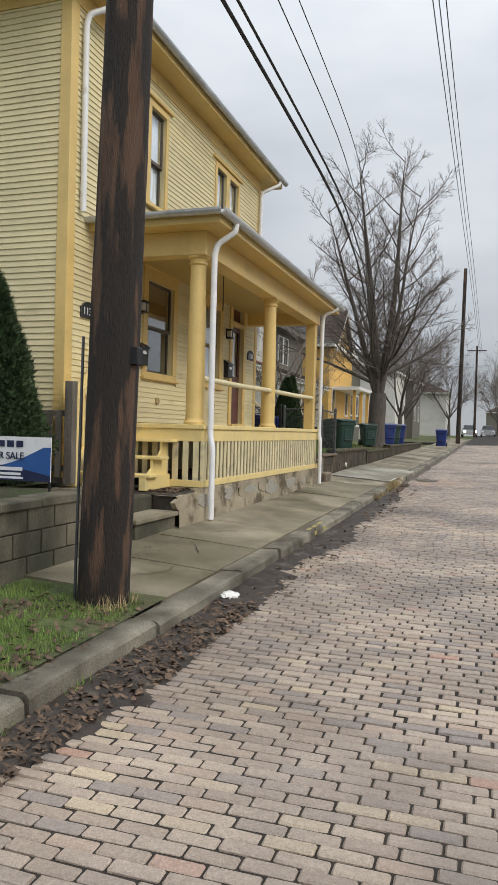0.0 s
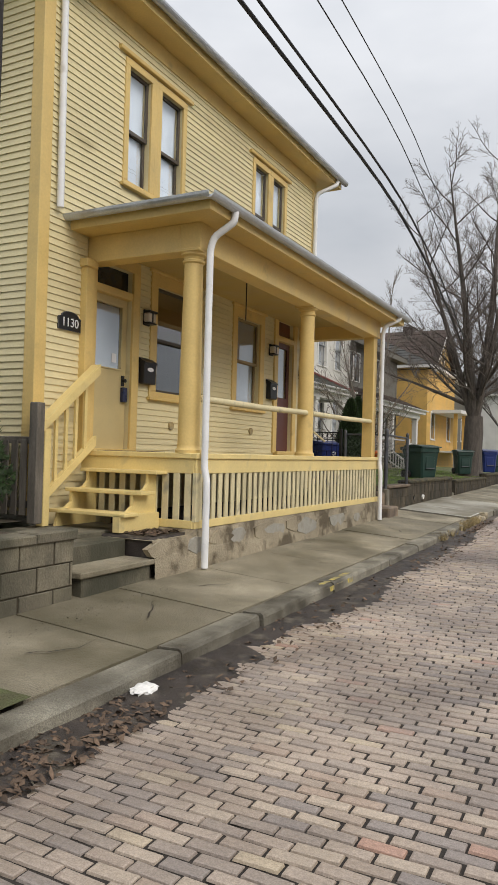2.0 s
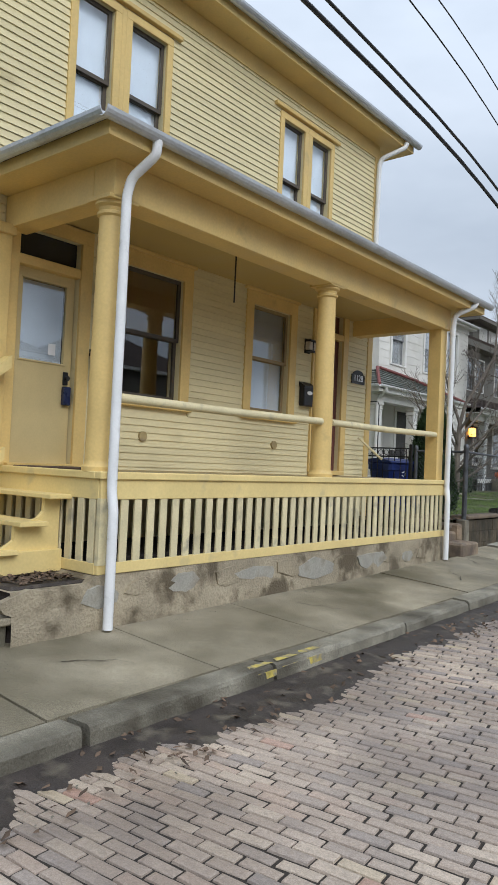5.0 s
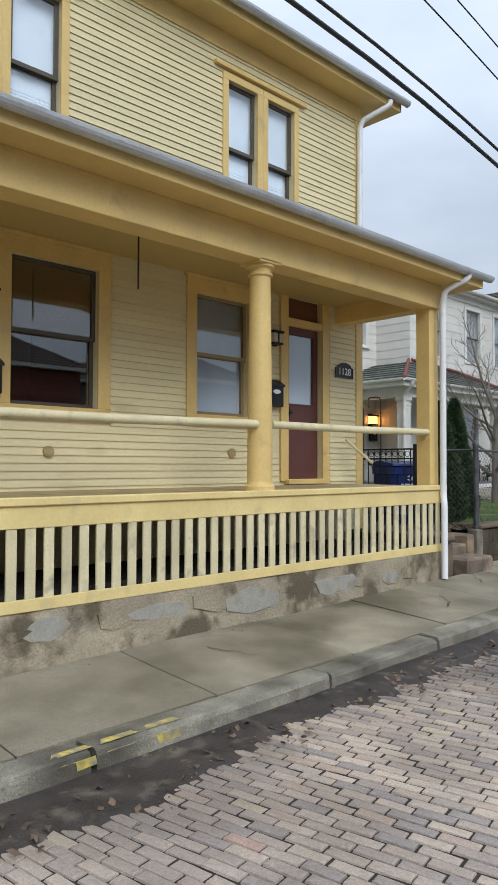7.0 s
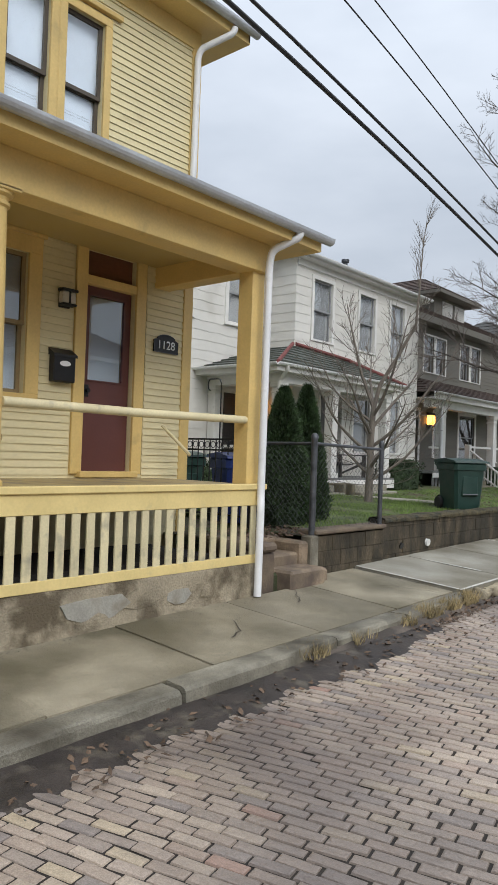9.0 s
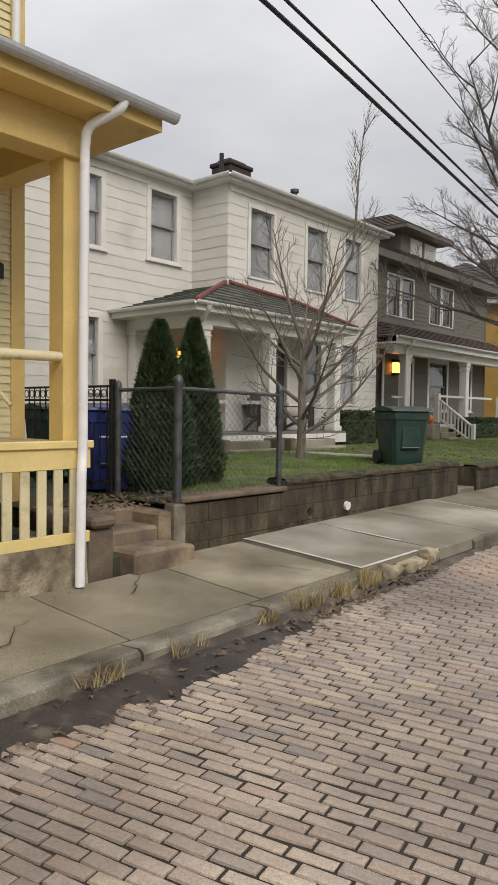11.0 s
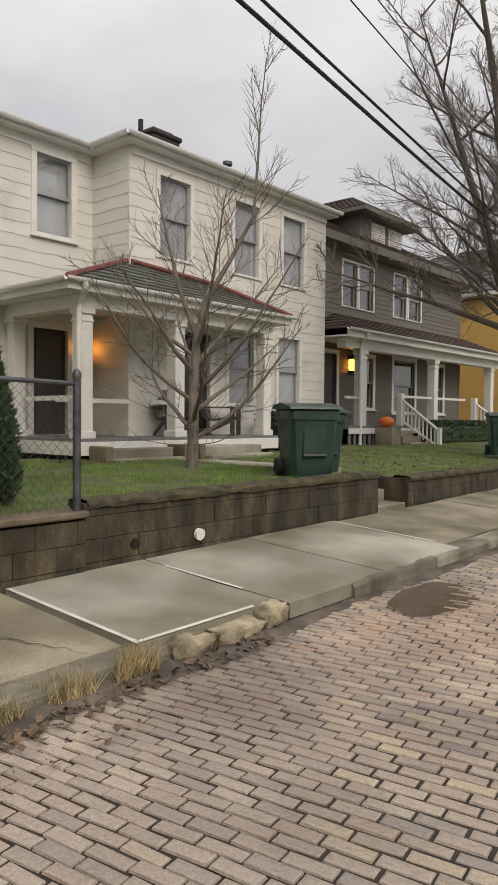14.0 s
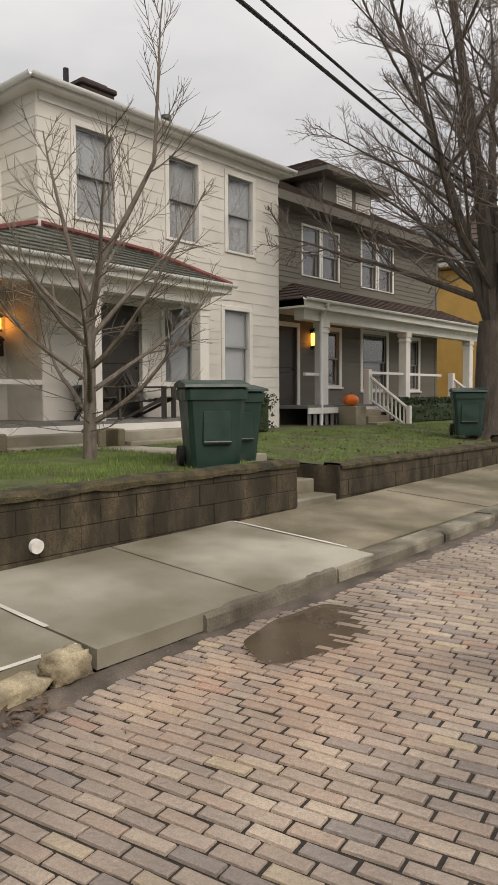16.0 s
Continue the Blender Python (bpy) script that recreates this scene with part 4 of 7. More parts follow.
# wooden entrance steps
steps = thing("wooden_steps", (-4.7, 9.1, 0.8), "butter-yellow wooden porch steps with one railing", "steps")
for i, (yy, zz) in enumerate(((8.84, 0.99), (9.10, 1.22), (9.36, 1.45))):
    part("tread", B(-5.2, -4.12 + 0.02 * i, yy, yy + 0.27, zz - 0.04, zz, c=0.006), "butter", steps)
for xx in (-5.12, -4.24):
    st = Mesh().prism([(8.86, 0.78), (9.56, 0.78), (9.56, 1.41), (9.40, 1.41), (9.40, 1.30), (9.34, 1.24), (9.12, 1.18), (9.12, 1.06), (9.02, 1.0), (8.90, 0.95)], "x", xx - 0.02, xx + 0.02)
    part("stringer", st, "butter", steps)
part("skirt_board", B(-4.28, -4.18, 8.84, 9.58, 0.78, 0.97, c=0.005), "butter", steps)
part("newel", B(-5.21, -5.11, 8.66, 8.76, 0.80, 1.90, c=0.006), "butter", steps)
m = Mesh().prism([(8.62, 1.86), (9.56, 2.60), (9.56, 2.72), (8.62, 1.96)], "x", -5.24, -5.09)
part("handrail", m, "butter", steps)
part("lower_rail", Mesh().prism([(8.74, 1.10), (9.56, 1.72), (9.56, 1.84), (8.74, 1.20)], "x", -5.19, -5.13), "butter", steps)
for i in range(4):
    yy = 8.86 + 0.165 * i
    zz = 1.16 + (yy - 8.74) * 0.76
    part("baluster", B(-5.175, -5.145, yy, yy + 0.045, zz, zz + 0.8), "butter", steps)

# concrete steps from the pavement
cst = thing("concrete_steps", (-4.1, 8.3, 0.3), "worn concrete steps with a loose grey tread slab", "steps")
part("step", B(-4.06, -3.72, 7.72, 8.78, 0.28, 0.50, c=0.012), "block", cst)
part("tread", B(-4.10, -3.68, 7.66, 8.80, 0.50, 0.56, c=0.012), "concrete", cst, "thin grey tread slab")
part("step", B(-4.42, -4.06, 7.72, 8.80, 0.28, 0.74, c=0.012), "block", cst)
part("landing", B(-5.34, -4.42, 7.70, 9.6, 0.28, 0.79, c=0.01), "block", cst)
part("soil", B(-4.42, -3.76, 8.82, 9.56, 0.28, 0.765, c=0.02), "dirt", cst, "dark leafy soil beside the steps")

# block wall in front of the near yard
bw = thing("block_wall", (-3.85, 3, 0.3), "low grey concrete block wall with mossy stains", "wall", kind="structure")
part("core", Mesh().box(-3.95, -3.765, -6, 7.63, 0.0, 0.84).box(-5.35, -3.95, 7.45, 7.63, 0.2, 0.84), "mossy", bw)
random.seed(8)
for q, zz in enumerate((0.02, 0.235, 0.45, 0.665)):
    yy = -2.2 + 0.2 * (q % 2)
    while yy < 7.6:
        ln = min(0.4, 7.63 - yy)
        part("block", B(-3.9, -3.75 + rnd(-0.004, 0.004), yy + 0.005, yy + ln - 0.005, zz + 0.005, zz + 0.208, c=0.006), "block", bw)
        yy += 0.408
yy = -2.0
while yy < 7.6:
    part("cap", B(-4.0, -3.72 + rnd(-0.01, 0.01), yy, min(yy + 0.6, 7.66), 0.865, 0.955 + rnd(-.01, .01), c=0.012), "block", bw)
    yy += 0.61

# number plates, mailboxes, lamps, knockers
def text_mesh(body, size, depth=0.003):
    cu = bpy.data.curves.new("text", "FONT")
    cu.body, cu.size, cu.extrude, cu.align_x, cu.align_y = body, size, depth, "CENTER", "CENTER"
    ob = new("text", cu)
    dg = bpy.context.evaluated_depsgraph_get()
    me = bpy.data.meshes.new_from_object(ob.evaluated_get(dg))
    bpy.data.objects.remove(ob)
    return me


def letters(name, body, size, mat, parent, at, rot):
    me = text_mesh(body, size)
    me.materials.clear()
    me.materials.append(M[mat])
    ob = new(name, me)
    ob.parent = parent
    ob.matrix_local = Matrix.Translation(Vector(at) - ORIGIN[parent.name]) @ Euler([radians(a) for a in rot]).to_matrix().to_4x4()
    return ob


for y0, z0, num in ((9.06, 3.10, "1130"), (16.12, 3.22, "1128")):
    t = thing("house_number_plate", (X + 0.02, y0 + 0.2, z0), "black arched house number plate reading " + num, "number plate")
    out = [(y0, z0), (y0 + 0.4, z0), (y0 + 0.4, z0 + 0.15), (y0 + 0.35, z0 + 0.165)] + [(y0 + 0.2 + 0.15 * math.cos(a), z0 + 0.165 + 0.06 * math.sin(a)) for a in [math.pi * s / 8 for s in range(1, 8)]] + [(y0 + 0.05, z0 + 0.165), (y0, z0 + 0.15)]
    part("plate", Mesh().prism(out, "x", X + 0.012, X + 0.034), "black_metal", t)
    part("rim", Mesh().tube([(X + 0.036, a, b) for a, b in out + out[:1]], 0.005, 6), "galv", t)
    letters("digits", num, 0.15, "sign_white", t, (X + 0.036, y0 + 0.2, z0 + 0.09), (90, 0, 90))


def mailbox(y, z, x=X, lid="black_metal"):
    t = thing("mailbox", (x + 0.05, y, z), "black wall-mounted metal mailbox with white emblem", "mailbox", "mailboxes on the house walls")
    part("body", B(x + 0.015, x + 0.12, y - 0.16, y + 0.12, z, z + 0.30, c=0.012), "black_metal", t)
    part("lid", Mesh().prism([(x + 0.015, z + 0.37), (x + 0.015, z + 0.29), (x + 0.135, z + 0.27), (x + 0.13, z + 0.30)], "y", y - 0.17, y + 0.13), "black_metal", t)
    part("emblem", Mesh().prism([(y - 0.02 + 0.07 * math.cos(a), z + 0.2 + 0.03 * math.sin(a)) for a in [2 * math.pi * s / 16 for s in range(16)]], "x", x + 0.12, x + 0.123), "sign_white", t)
    return t


mailbox(10.84, 2.60)
mailbox(14.80, 2.70)


def wall_lamp(x, y, z, lit=False):
    t = thing("wall_lamp", (x + 0.05, y, z), "lit amber porch wall lantern" if lit else "unlit dark porch wall lamp with frosted glass", "wall lamp")
    part("back_plate", B(x + 0.01, x + 0.04, y - 0.07, y + 0.07, z, z + 0.22, c=0.008), "black_metal", t)
    part("glass", B(x + 0.04, x + 0.13, y - 0.085, y + 0.085, z + 0.04, z + 0.17, c=0.012), "lamp_glow" if lit else "lamp_off", t)
    cage = Mesh().box(x + 0.04, x + 0.15, y - 0.1, y + 0.1, z + 0.17, z + 0.2, 0.006).box(x + 0.04, x + 0.14, y - 0.09, y + 0.09, z + 0.015, z + 0.04, 0.006)
    if not lit:
        cage.box(x + 0.13, x + 0.138, y - 0.01, y + 0.01, z + 0.04, z + 0.17)
    part("cage", cage, "black_metal", t)
    return t


wall_lamp(X, 10.82, 3.42)
wall_lamp(X, 14.80, 3.52)
for yy, zz in ((11.5, 2.05), (14.05, 2.07)):
    t = thing("outlet_cover", (X + 0.02, yy, zz), "small round brown outlet cover on clapboards", "outlet cover", "outlet covers")
    part("disc", Mesh().tube([(X + 0.01, yy, zz), (X + 0.045, yy, zz)], 0.06, 14), "deck", t)
t = thing("hanging_chain", (-4.35, 11.9, 4.27), "thin dark chain hanging from the porch ceiling", "chain")
part("chain", Mesh().tube([(-4.35, 11.9, 4.27), (-4.35, 11.9, 3.62)], 0.009, 6), "black_metal", t)
t = thing("door_mat", (-5.1, 10.1, 1.65), "brown fibre door mat on the porch boards", "door mat")
part("mat", B(-5.32, -4.75, 9.75, 10.5, 1.654, 1.67, c=0.005), "mat_brown", t)
t = thing("meter_box", (-2.6, 5.33, 2.05), "small grey electrical box strapped to the pole", "electrical box")
part("box", B(-2.585, -2.50, 5.33, 5.41, 2.08, 2.22, c=0.01), "black_metal", t)

# picket fence, evergreen and sale sign by the near yard
pf = thing("picket_fence", (-6.2, 8.55, 0.9), "weathered grey wooden picket fence", "fence")
for px, top in ((-5.14, 2.18), (-7.6, 1.9)):
    part("post", B(px - 0.06, px + 0.06, 8.5, 8.62, 0.84, top, c=0.008), "grey_wood", pf)
for zz in (1.0, 1.72):
    part("rail", B(-9.5, -5.2, 8.57, 8.61, zz, zz + 0.08, c=0.005), "grey_wood", pf)
for i in range(30):
    px = -5.32 - 0.14 * i
    part("picket", B(px - 0.045, px + 0.045, 8.545, 8.568, 0.92, 1.76 + rnd(-.02, .02), c=0.003), "grey_wood", pf)


def leafy(m, centre, shape, count, size, flat=0.35):
    """Small leaf sprays over a rounded body: shape(u) gives the radius at height u (0..1) and height is centre[3]."""
    cx, cy, cz, h = centre
    for _ in range(count):
        u = random.random() ** 0.8
        a = rnd(0, 2 * math.pi)
        lump = 1 + 0.22 * noise.noise((math.cos(a) * 1.8, math.sin(a) * 1.8, u * 5 + cx))
        rr = shape(u) * lump * (0.72 + 0.3 * random.random())
        p = Vector((cx + rr * math.cos(a), cy + rr * math.sin(a), cz + u * h))
        d = Vector((math.cos(a) * 0.7 + rnd(-.5, .5), math.sin(a) * 0.7 + rnd(-.5, .5), rnd(0.2, 1.2))).normalized() * size * rnd(0.6, 1.3)
        s = d.cross(Vector((rnd(-1, 1), rnd(-1, 1), rnd(-1, 1)))).normalized() * size * flat
        m.add([p - s, p + d * 0.5 + s * 0.2, p + d, p + s], [(0, 1, 2, 3)])
    return m


def evergreen(name, cx, cy, z, h, r, count, label, size=0.085):
    t = thing(name, (cx, cy, z), label, "shrub")
    part("trunk", Mesh().tube([(cx, cy, z - 0.02), (cx, cy, z + h * 0.8)], [0.05, 0.015], 7), "bark", t)

    def cone(u):
        return r * min(1.0, 0.62 + u * 2.4) * (1 - u) ** 0.72 + 0.015
    core = Mesh().lathe(cx, cy, [(cone(u) * 0.66, z + 0.03 + u * h * 0.96) for u in [0, .1, .25, .4, .6, .8, .95]], 12)
    part("inner_crown", core, "evergreen", t)
    part("crown", leafy(Mesh(), (cx, cy, z + 0.02, h), cone, count, size), "evergreen", t)
    return t


random.seed(21)
evergreen("arborvitae", -5.75, 7.75, 0.86, 2.55, 0.78, 16000, "tall dark green arborvitae beside the clapboard wall")

sg = thing("sale_sign", (-4.45, 6.5, 0.86), "white and blue for-sale sign on a thin metal frame", "sign")
SX0, SX1, SZ0, SZ1, SY = -4.86, -4.04, 1.04, 1.48, 6.5
part("board", B(SX0, SX1, SY, SY + 0.012, SZ0, SZ1), "sign_white", sg)
curve = [(SX0, SZ0), (SX1, SZ0), (SX1, SZ1 - 0.1)] + [(SX1 - (SX1 - SX0) * t, SZ1 - 0.06 - 0.26 * math.sin(t * math.pi / 2)) for t in [s / 10 for s in range(1, 11)]]
part("blue_field", Mesh().prism(curve, "y", SY - 0.004, SY - 0.001), "sign_blue", sg)
curve = [(SX0, SZ0), (SX1, SZ0), (SX1, SZ0 + 0.06)] + [(SX1 - (SX1 - SX0) * t, SZ0 + 0.06 + 0.10 * math.sin(t * math.pi / 2)) for t in [s / 10 for s in range(1, 11)]]
part("navy_field", Mesh().prism(curve, "y", SY - 0.007, SY - 0.005), "sign_navy", sg)
letters("sale_lettering", "FOR SALE", 0.10, "sign_navy", sg, (-4.56, SY - 0.009, SZ0 + 0.245), (90, 0, 0))
mk = Mesh()
for q in range(3):
    mk.box(-4.66 + q * 0.11, -4.58 + q * 0.11, SY - 0.006, SY - 0.003, SZ0 + 0.335, SZ0 + 0.40, 0.0)
part("emblem", mk, "sign_navy", sg)
part("text_bar", Mesh().box(-4.66, -4.36, SY - 0.011, SY - 0.008, SZ0 + 0.10, SZ0 + 0.135).box(-4.62, -4.38, SY - 0.011, SY - 0.008, SZ0 + 0.055, SZ0 + 0.08).box(-4.75, -4.35, SY - 0.011, SY - 0.008, SZ0 + 0.018, SZ0 + 0.04), "sign_white", sg)
for px in (SX0 + 0.02, SX1 - 0.02):
    part("stake", Mesh().tube([(px, SY + 0.02, 0.82), (px, SY + 0.02, SZ1 + 0.02)], 0.012, 6), "black_metal", sg)

# utility pole
def utility_pole(x, y, h, r, lean, label, arm=False):
    z = kerb_z(y) - 0.1
    t = thing("utility_pole", (x, y, z), label, "utility pole", "street poles")
    m = Mesh()
    n, sd = 40, 26
    for i in range(n + 1):
        u = i / n
        for s in range(sd):
            a = 2 * math.pi * s / sd
            rr = r * (1 - 0.28 * u) * (1 + 0.05 * noise.noise((math.cos(a) * 4, math.sin(a) * 4, u * 3)) + 0.03 * noise.noise((math.cos(a) * 9, math.sin(a) * 9, u * 20)))
            m.v.append((x + lean * u * h + rr * math.cos(a), y + rr * math.sin(a), z + u * h))
    for i in range(n):
        for s in range(sd):
            a, b = i * sd + s, i * sd + (s + 1) % sd
            m.f.append((a, b, b + sd, a + sd))
    m.f.append(tuple(n * sd + s for s in range(sd)))
    part("shaft", m, "pole_wood", t, smooth=True)
    if arm:
        part("cross_arm", B(x - 1.1, x + 1.1, y - 0.05, y + 0.05, z + h - 0.6, z + h - 0.48), "pole_wood", t)
    return t


up = utility_pole(-2.79, 5.4, 11.0, 0.205, 0.022, "weathered dark brown wooden utility pole with peeling bark")
part("ground_conduit", Mesh().tube([(-2.985, 5.30, 0.12), (-2.96, 5.30, 2.3)], 0.012, 8), "galv", up, "thin grey conduit strapped to the pole")
utility_pole(-2.55, 57, 13.2, 0.17, 0.012, "distant dark wooden utility pole")
utility_pole(-2.3, 92, 11, 0.16, 0.0, "distant wooden utility pole with cross arm", True)


def cable(name, pts, r, label):
    fine = []
    for a, b in zip(pts[:-1], pts[1:]):
        for s in range(6):
            fine.append(Vector(a).lerp(Vector(b), s / 6))
    fine.append(Vector(pts[-1]))
    for _ in range(3):
        fine = [fine[0]] + [(a + 2 * b + c) / 4 for a, b, c in zip(fine[:-2], fine[1:-1], fine[2:])] + [fine[-1]]
    t = thing(name, fine[0], label, "cable", "overhead cables")
    part("strand", Mesh().tube(fine, r, 6), "wire", t)


LOW = [(-2.72, -12, 6.9), (-2.78, 5.4, 6.25), (-2.9, 14, 6.02), (-3.35, 19, 5.85), (-4.5, 27.5, 5.8), (-6.0, 38, 6.0), (-7, 56, 6.6)]
cable("overhead_cable", LOW, 0.024, "thick black telephone cable over the pavement")
cable("overhead_cable", [(x + 0.1, y, z + 0.1) for x, y, z in LOW], 0.018, "thick black telephone cable over the pavement")
cable("overhead_wire", [(x + 0.05, y, z + 1.12) for x, y, z in LOW], 0.009, "thin power wire over the pavement")
cable("overhead_wire", [(x + 0.28, y, z + 1.2) for x, y, z in LOW], 0.008, "thin power wire over the pavement")
for off in (0.0, 0.14, 0.3):
    cable("street_wire", [(-1.55 + off, -14, 12.4), (-1.55 + off, 10, 11.9), (-1.62 + off, 18, 11.75), (-1.8 + off, 28, 12.6), (-2.0 + off, 57, 13.2 + off), (-2.0 + off, 92, 11.6)], 0.014, "street power line along the road")

# ---- white house ----
XA, XB = -9.65, -10.77
wh = thing("white_house", (-13, 25, 1.0), "two-storey off-white house with wavy shingle siding", "house")
A_UP = [(25.32, 26.16, 5.04, 6.60), (27.52, 28.34, 5.04, 6.62), (29.24, 30.06, 5.04, 6.64)]
A_LOW = [(27.36, 28.18, 2.18, 3.72), (29.10, 29.92, 2.18, 3.76)]
A_DOOR = (25.75, 26.75, 1.50, 3.72)
B_UP = [(21.13, 21.93, 5.26, 6.66), (23.28, 24.05, 5.28, 6.74)]
B_LOW = [(21.13, 21.87, 2.36, 3.80)]
B_DOOR = (23.2, 23.95, 1.50, 3.62)
EZW = 7.02
wa = part("wall", wall_boxes(Mesh(), "x", XA, 0.2, 24.56, 31.0, 0.8, EZW, A_UP + A_LOW + [A_DOOR]), "siding_white", wh)
wb = part("wall", wall_boxes(Mesh(), "x", XB, 0.2, 18.4, 24.56, 0.8, EZW, B_UP + B_LOW + [B_DOOR]), "siding_white", wh)
boxes("wall", Mesh().box(-17, XB - 0.2, 18.4, 18.6, 0.8, EZW).box(-17, XA - 0.2, 30.8, 31.0, 0.8, EZW).box(XB, XA - 0.2, 24.56, 24.76, 0.8, EZW).box(-17.2, -17, 18.4, 31, 0.8, EZW), "siding_white", wh)
# inner walls carry the rooms' shade as a near-black colour
boxes("inner_wall", Mesh().box(-12.6, -12.5, 18.6, 30.8, 0.8, 6.9).box(-12.5, XB - 0.2, 18.6, 30.8, 4.3, 4.4).box(-12.5, XB - 0.2, 18.6, 24.5, 1.3, 1.45).box(XB - 0.2, XA - 0.2, 24.8, 30.8, 4.3, 4.4).box(XB - 0.2, XA - 0.2, 24.8, 30.8, 1.3, 1.45), "dark_shade_fill", wh)


def grow(hs, c):
    return [(a - c, b + c, lo - c, hi + c) for a, b, lo, hi in hs]


courses(wa, "siding_course", "siding_white", "x", XA, 24.56, 31.0, 1.15, EZW - 0.1, 0.235, grow(A_UP + A_LOW, 0.12) + [A_DOOR], lip=0.014, wavy=0.012)
courses(wb, "siding_course", "siding_white", "x", XB, 18.4, 24.56, 1.15, EZW - 0.1, 0.235, grow(B_UP + B_LOW, 0.12) + [B_DOOR], lip=0.014, wavy=0.014)
courses(wa, "siding_course", "siding_white", "y", 24.56, XB, XA, 1.15, EZW - 0.1, 0.235, [], lip=0.014, wavy=0.008)
for a, b, c, d in A_UP + A_LOW:
    window(wh, XA, a, b, c, d, 0.10, "white", "shade", "shade", behind_label="grey window screen", sill=False)
for a, b, c, d in B_UP + B_LOW:
    window(wh, XB, a, b, c, d, 0.12, "white", "shade", "shade", behind_label="grey window screen")


def far_door(house, x, y0, y1, z0, z1, mat, label, trim="white"):
    m = Mesh().box(x, x + 0.04, y0 - 0.12, y0, z0, z1, 0.005).box(x, x + 0.04, y1, y1 + 0.12, z0, z1, 0.005).box(x, x + 0.04, y0 - 0.12, y1 + 0.12, z1, z1 + 0.12, 0.005)
    dr = part("door", m, trim, house, label)
    lf = Mesh().box(x - 0.1, x - 0.06, y0, y1, z0, z1)
    for lo, hi in ((0.08, 0.42), (0.48, 0.95)):
        h = z1 - z0
        lf.box(x - 0.06, x - 0.045, y0 + 0.1, y1 - 0.1, z0 + h * lo, z0 + h * hi, 0.01)
    part("leaf", lf, mat, dr)
    part("handle", Mesh().tube([(x - 0.06, y1 - 0.07, z0 + 0.95), (x, y1 - 0.07, z0 + 0.95)], 0.025, 8), "galv", dr)
    return dr


far_door(wh, XA, *A_DOOR[:2], 1.5, 3.6, "dark_door", "dark storm door in white frame")
far_door(wh, XB, *B_DOOR[:2], 1.5, 3.5, "dark_door", "dark front door in white frame")
# eaves, gutters, hip roof
part("soffit", Mesh().box(-17.5, -10.52, 18.15, 24.34, EZW - 0.04, EZW), "white", wh)
so = Mesh().box(-17.5, -9.40, 24.34, 31.22, EZW - 0.04, EZW)
so.box(-9.43, -9.40, 24.34, 31.22, EZW, EZW + 0.06).box(-10.55, -10.52, 18.15, 24.34, EZW, EZW + 0.06).box(-10.52, -9.40, 24.34, 24.37, EZW, EZW + 0.06)
so.box(XA, XA + 0.04, 24.6, 31.0, EZW - 0.2, EZW - 0.04).box(XB, XB + 0.04, 18.4, 24.5, EZW - 0.2, EZW - 0.04)
boxes("soffit", so, "white", wh)
gt = half_gutter(Mesh(), -9.34, 24.27, -9.34, 31.28, EZW + 0.08)
half_gutter(gt, -10.46, 18.1, -10.46, 24.32, EZW + 0.08)
half_gutter(gt, -10.46, 24.29, -9.34, 24.29, EZW + 0.08)
part("gutter", gt, "white_metal", wh)
rf = Mesh()
roof_quad(rf, (-9.40, 24.34, EZW + 0.06), (-9.40, 31.22, EZW + 0.06), (-13, 28.2, 8.0), (-13, 27.2, 8.0), 14)
roof_quad(rf, (-10.52, 18.15, EZW + 0.06), (-10.52, 24.34, EZW + 0.06), (-13, 27.2, 8.0), (-13, 20.5, 8.0), 12)
roof_quad(rf, (-10.52, 24.34, EZW + 0.06), (-9.40, 24.34, EZW + 0.06), (-13, 27.2, 8.0), (-13, 27.2, 8.0), 10)
roof_quad(rf, (-9.40, 31.22, EZW + 0.06), (-17.5, 31.22, EZW + 0.06), (-13, 28.2, 8.0), (-13, 28.2, 8.0), 8)
roof_quad(rf, (-17.5, 18.15, EZW + 0.06), (-10.52, 18.15, EZW + 0.06), (-13, 20.5, 8.0), (-13, 20.5, 8.0), 8)
roof_quad(rf, (-17.5, 31.22, EZW + 0.06), (-17.5, 18.15, EZW + 0.06), (-13, 20.5, 8.0), (-13, 28.2, 8.0), 4)
part("roof", rf, "shingle", wh, "dark shingle hip roof")
cm = Mesh().box(-12.9, -12.2, 27.4, 28.3, 7.6, 8.68, 0.02).box(-12.95, -12.15, 27.35, 28.35, 8.68, 8.8, 0.03).box(-12.8, -12.3, 27.5, 28.2, 8.8, 8.9, 0.03)
part("chimney", cm, "soot", wh, "squat sooty brick chimney")
part("vent_pipe", Mesh().lathe(-11, 28.75, [(0.07, 7.3), (0.07, 7.98), (0.12, 7.99), (0.12, 8.07), (0.05, 8.09)], 12), "galv", wh, "metal roof vent", smooth="auto")
part("vent_pipe", Mesh().tube([(-12, 26.85, 7.4), (-12, 26.85, 8.75)], 0.06, 10), "black_metal", wh, "dark vent pipe")
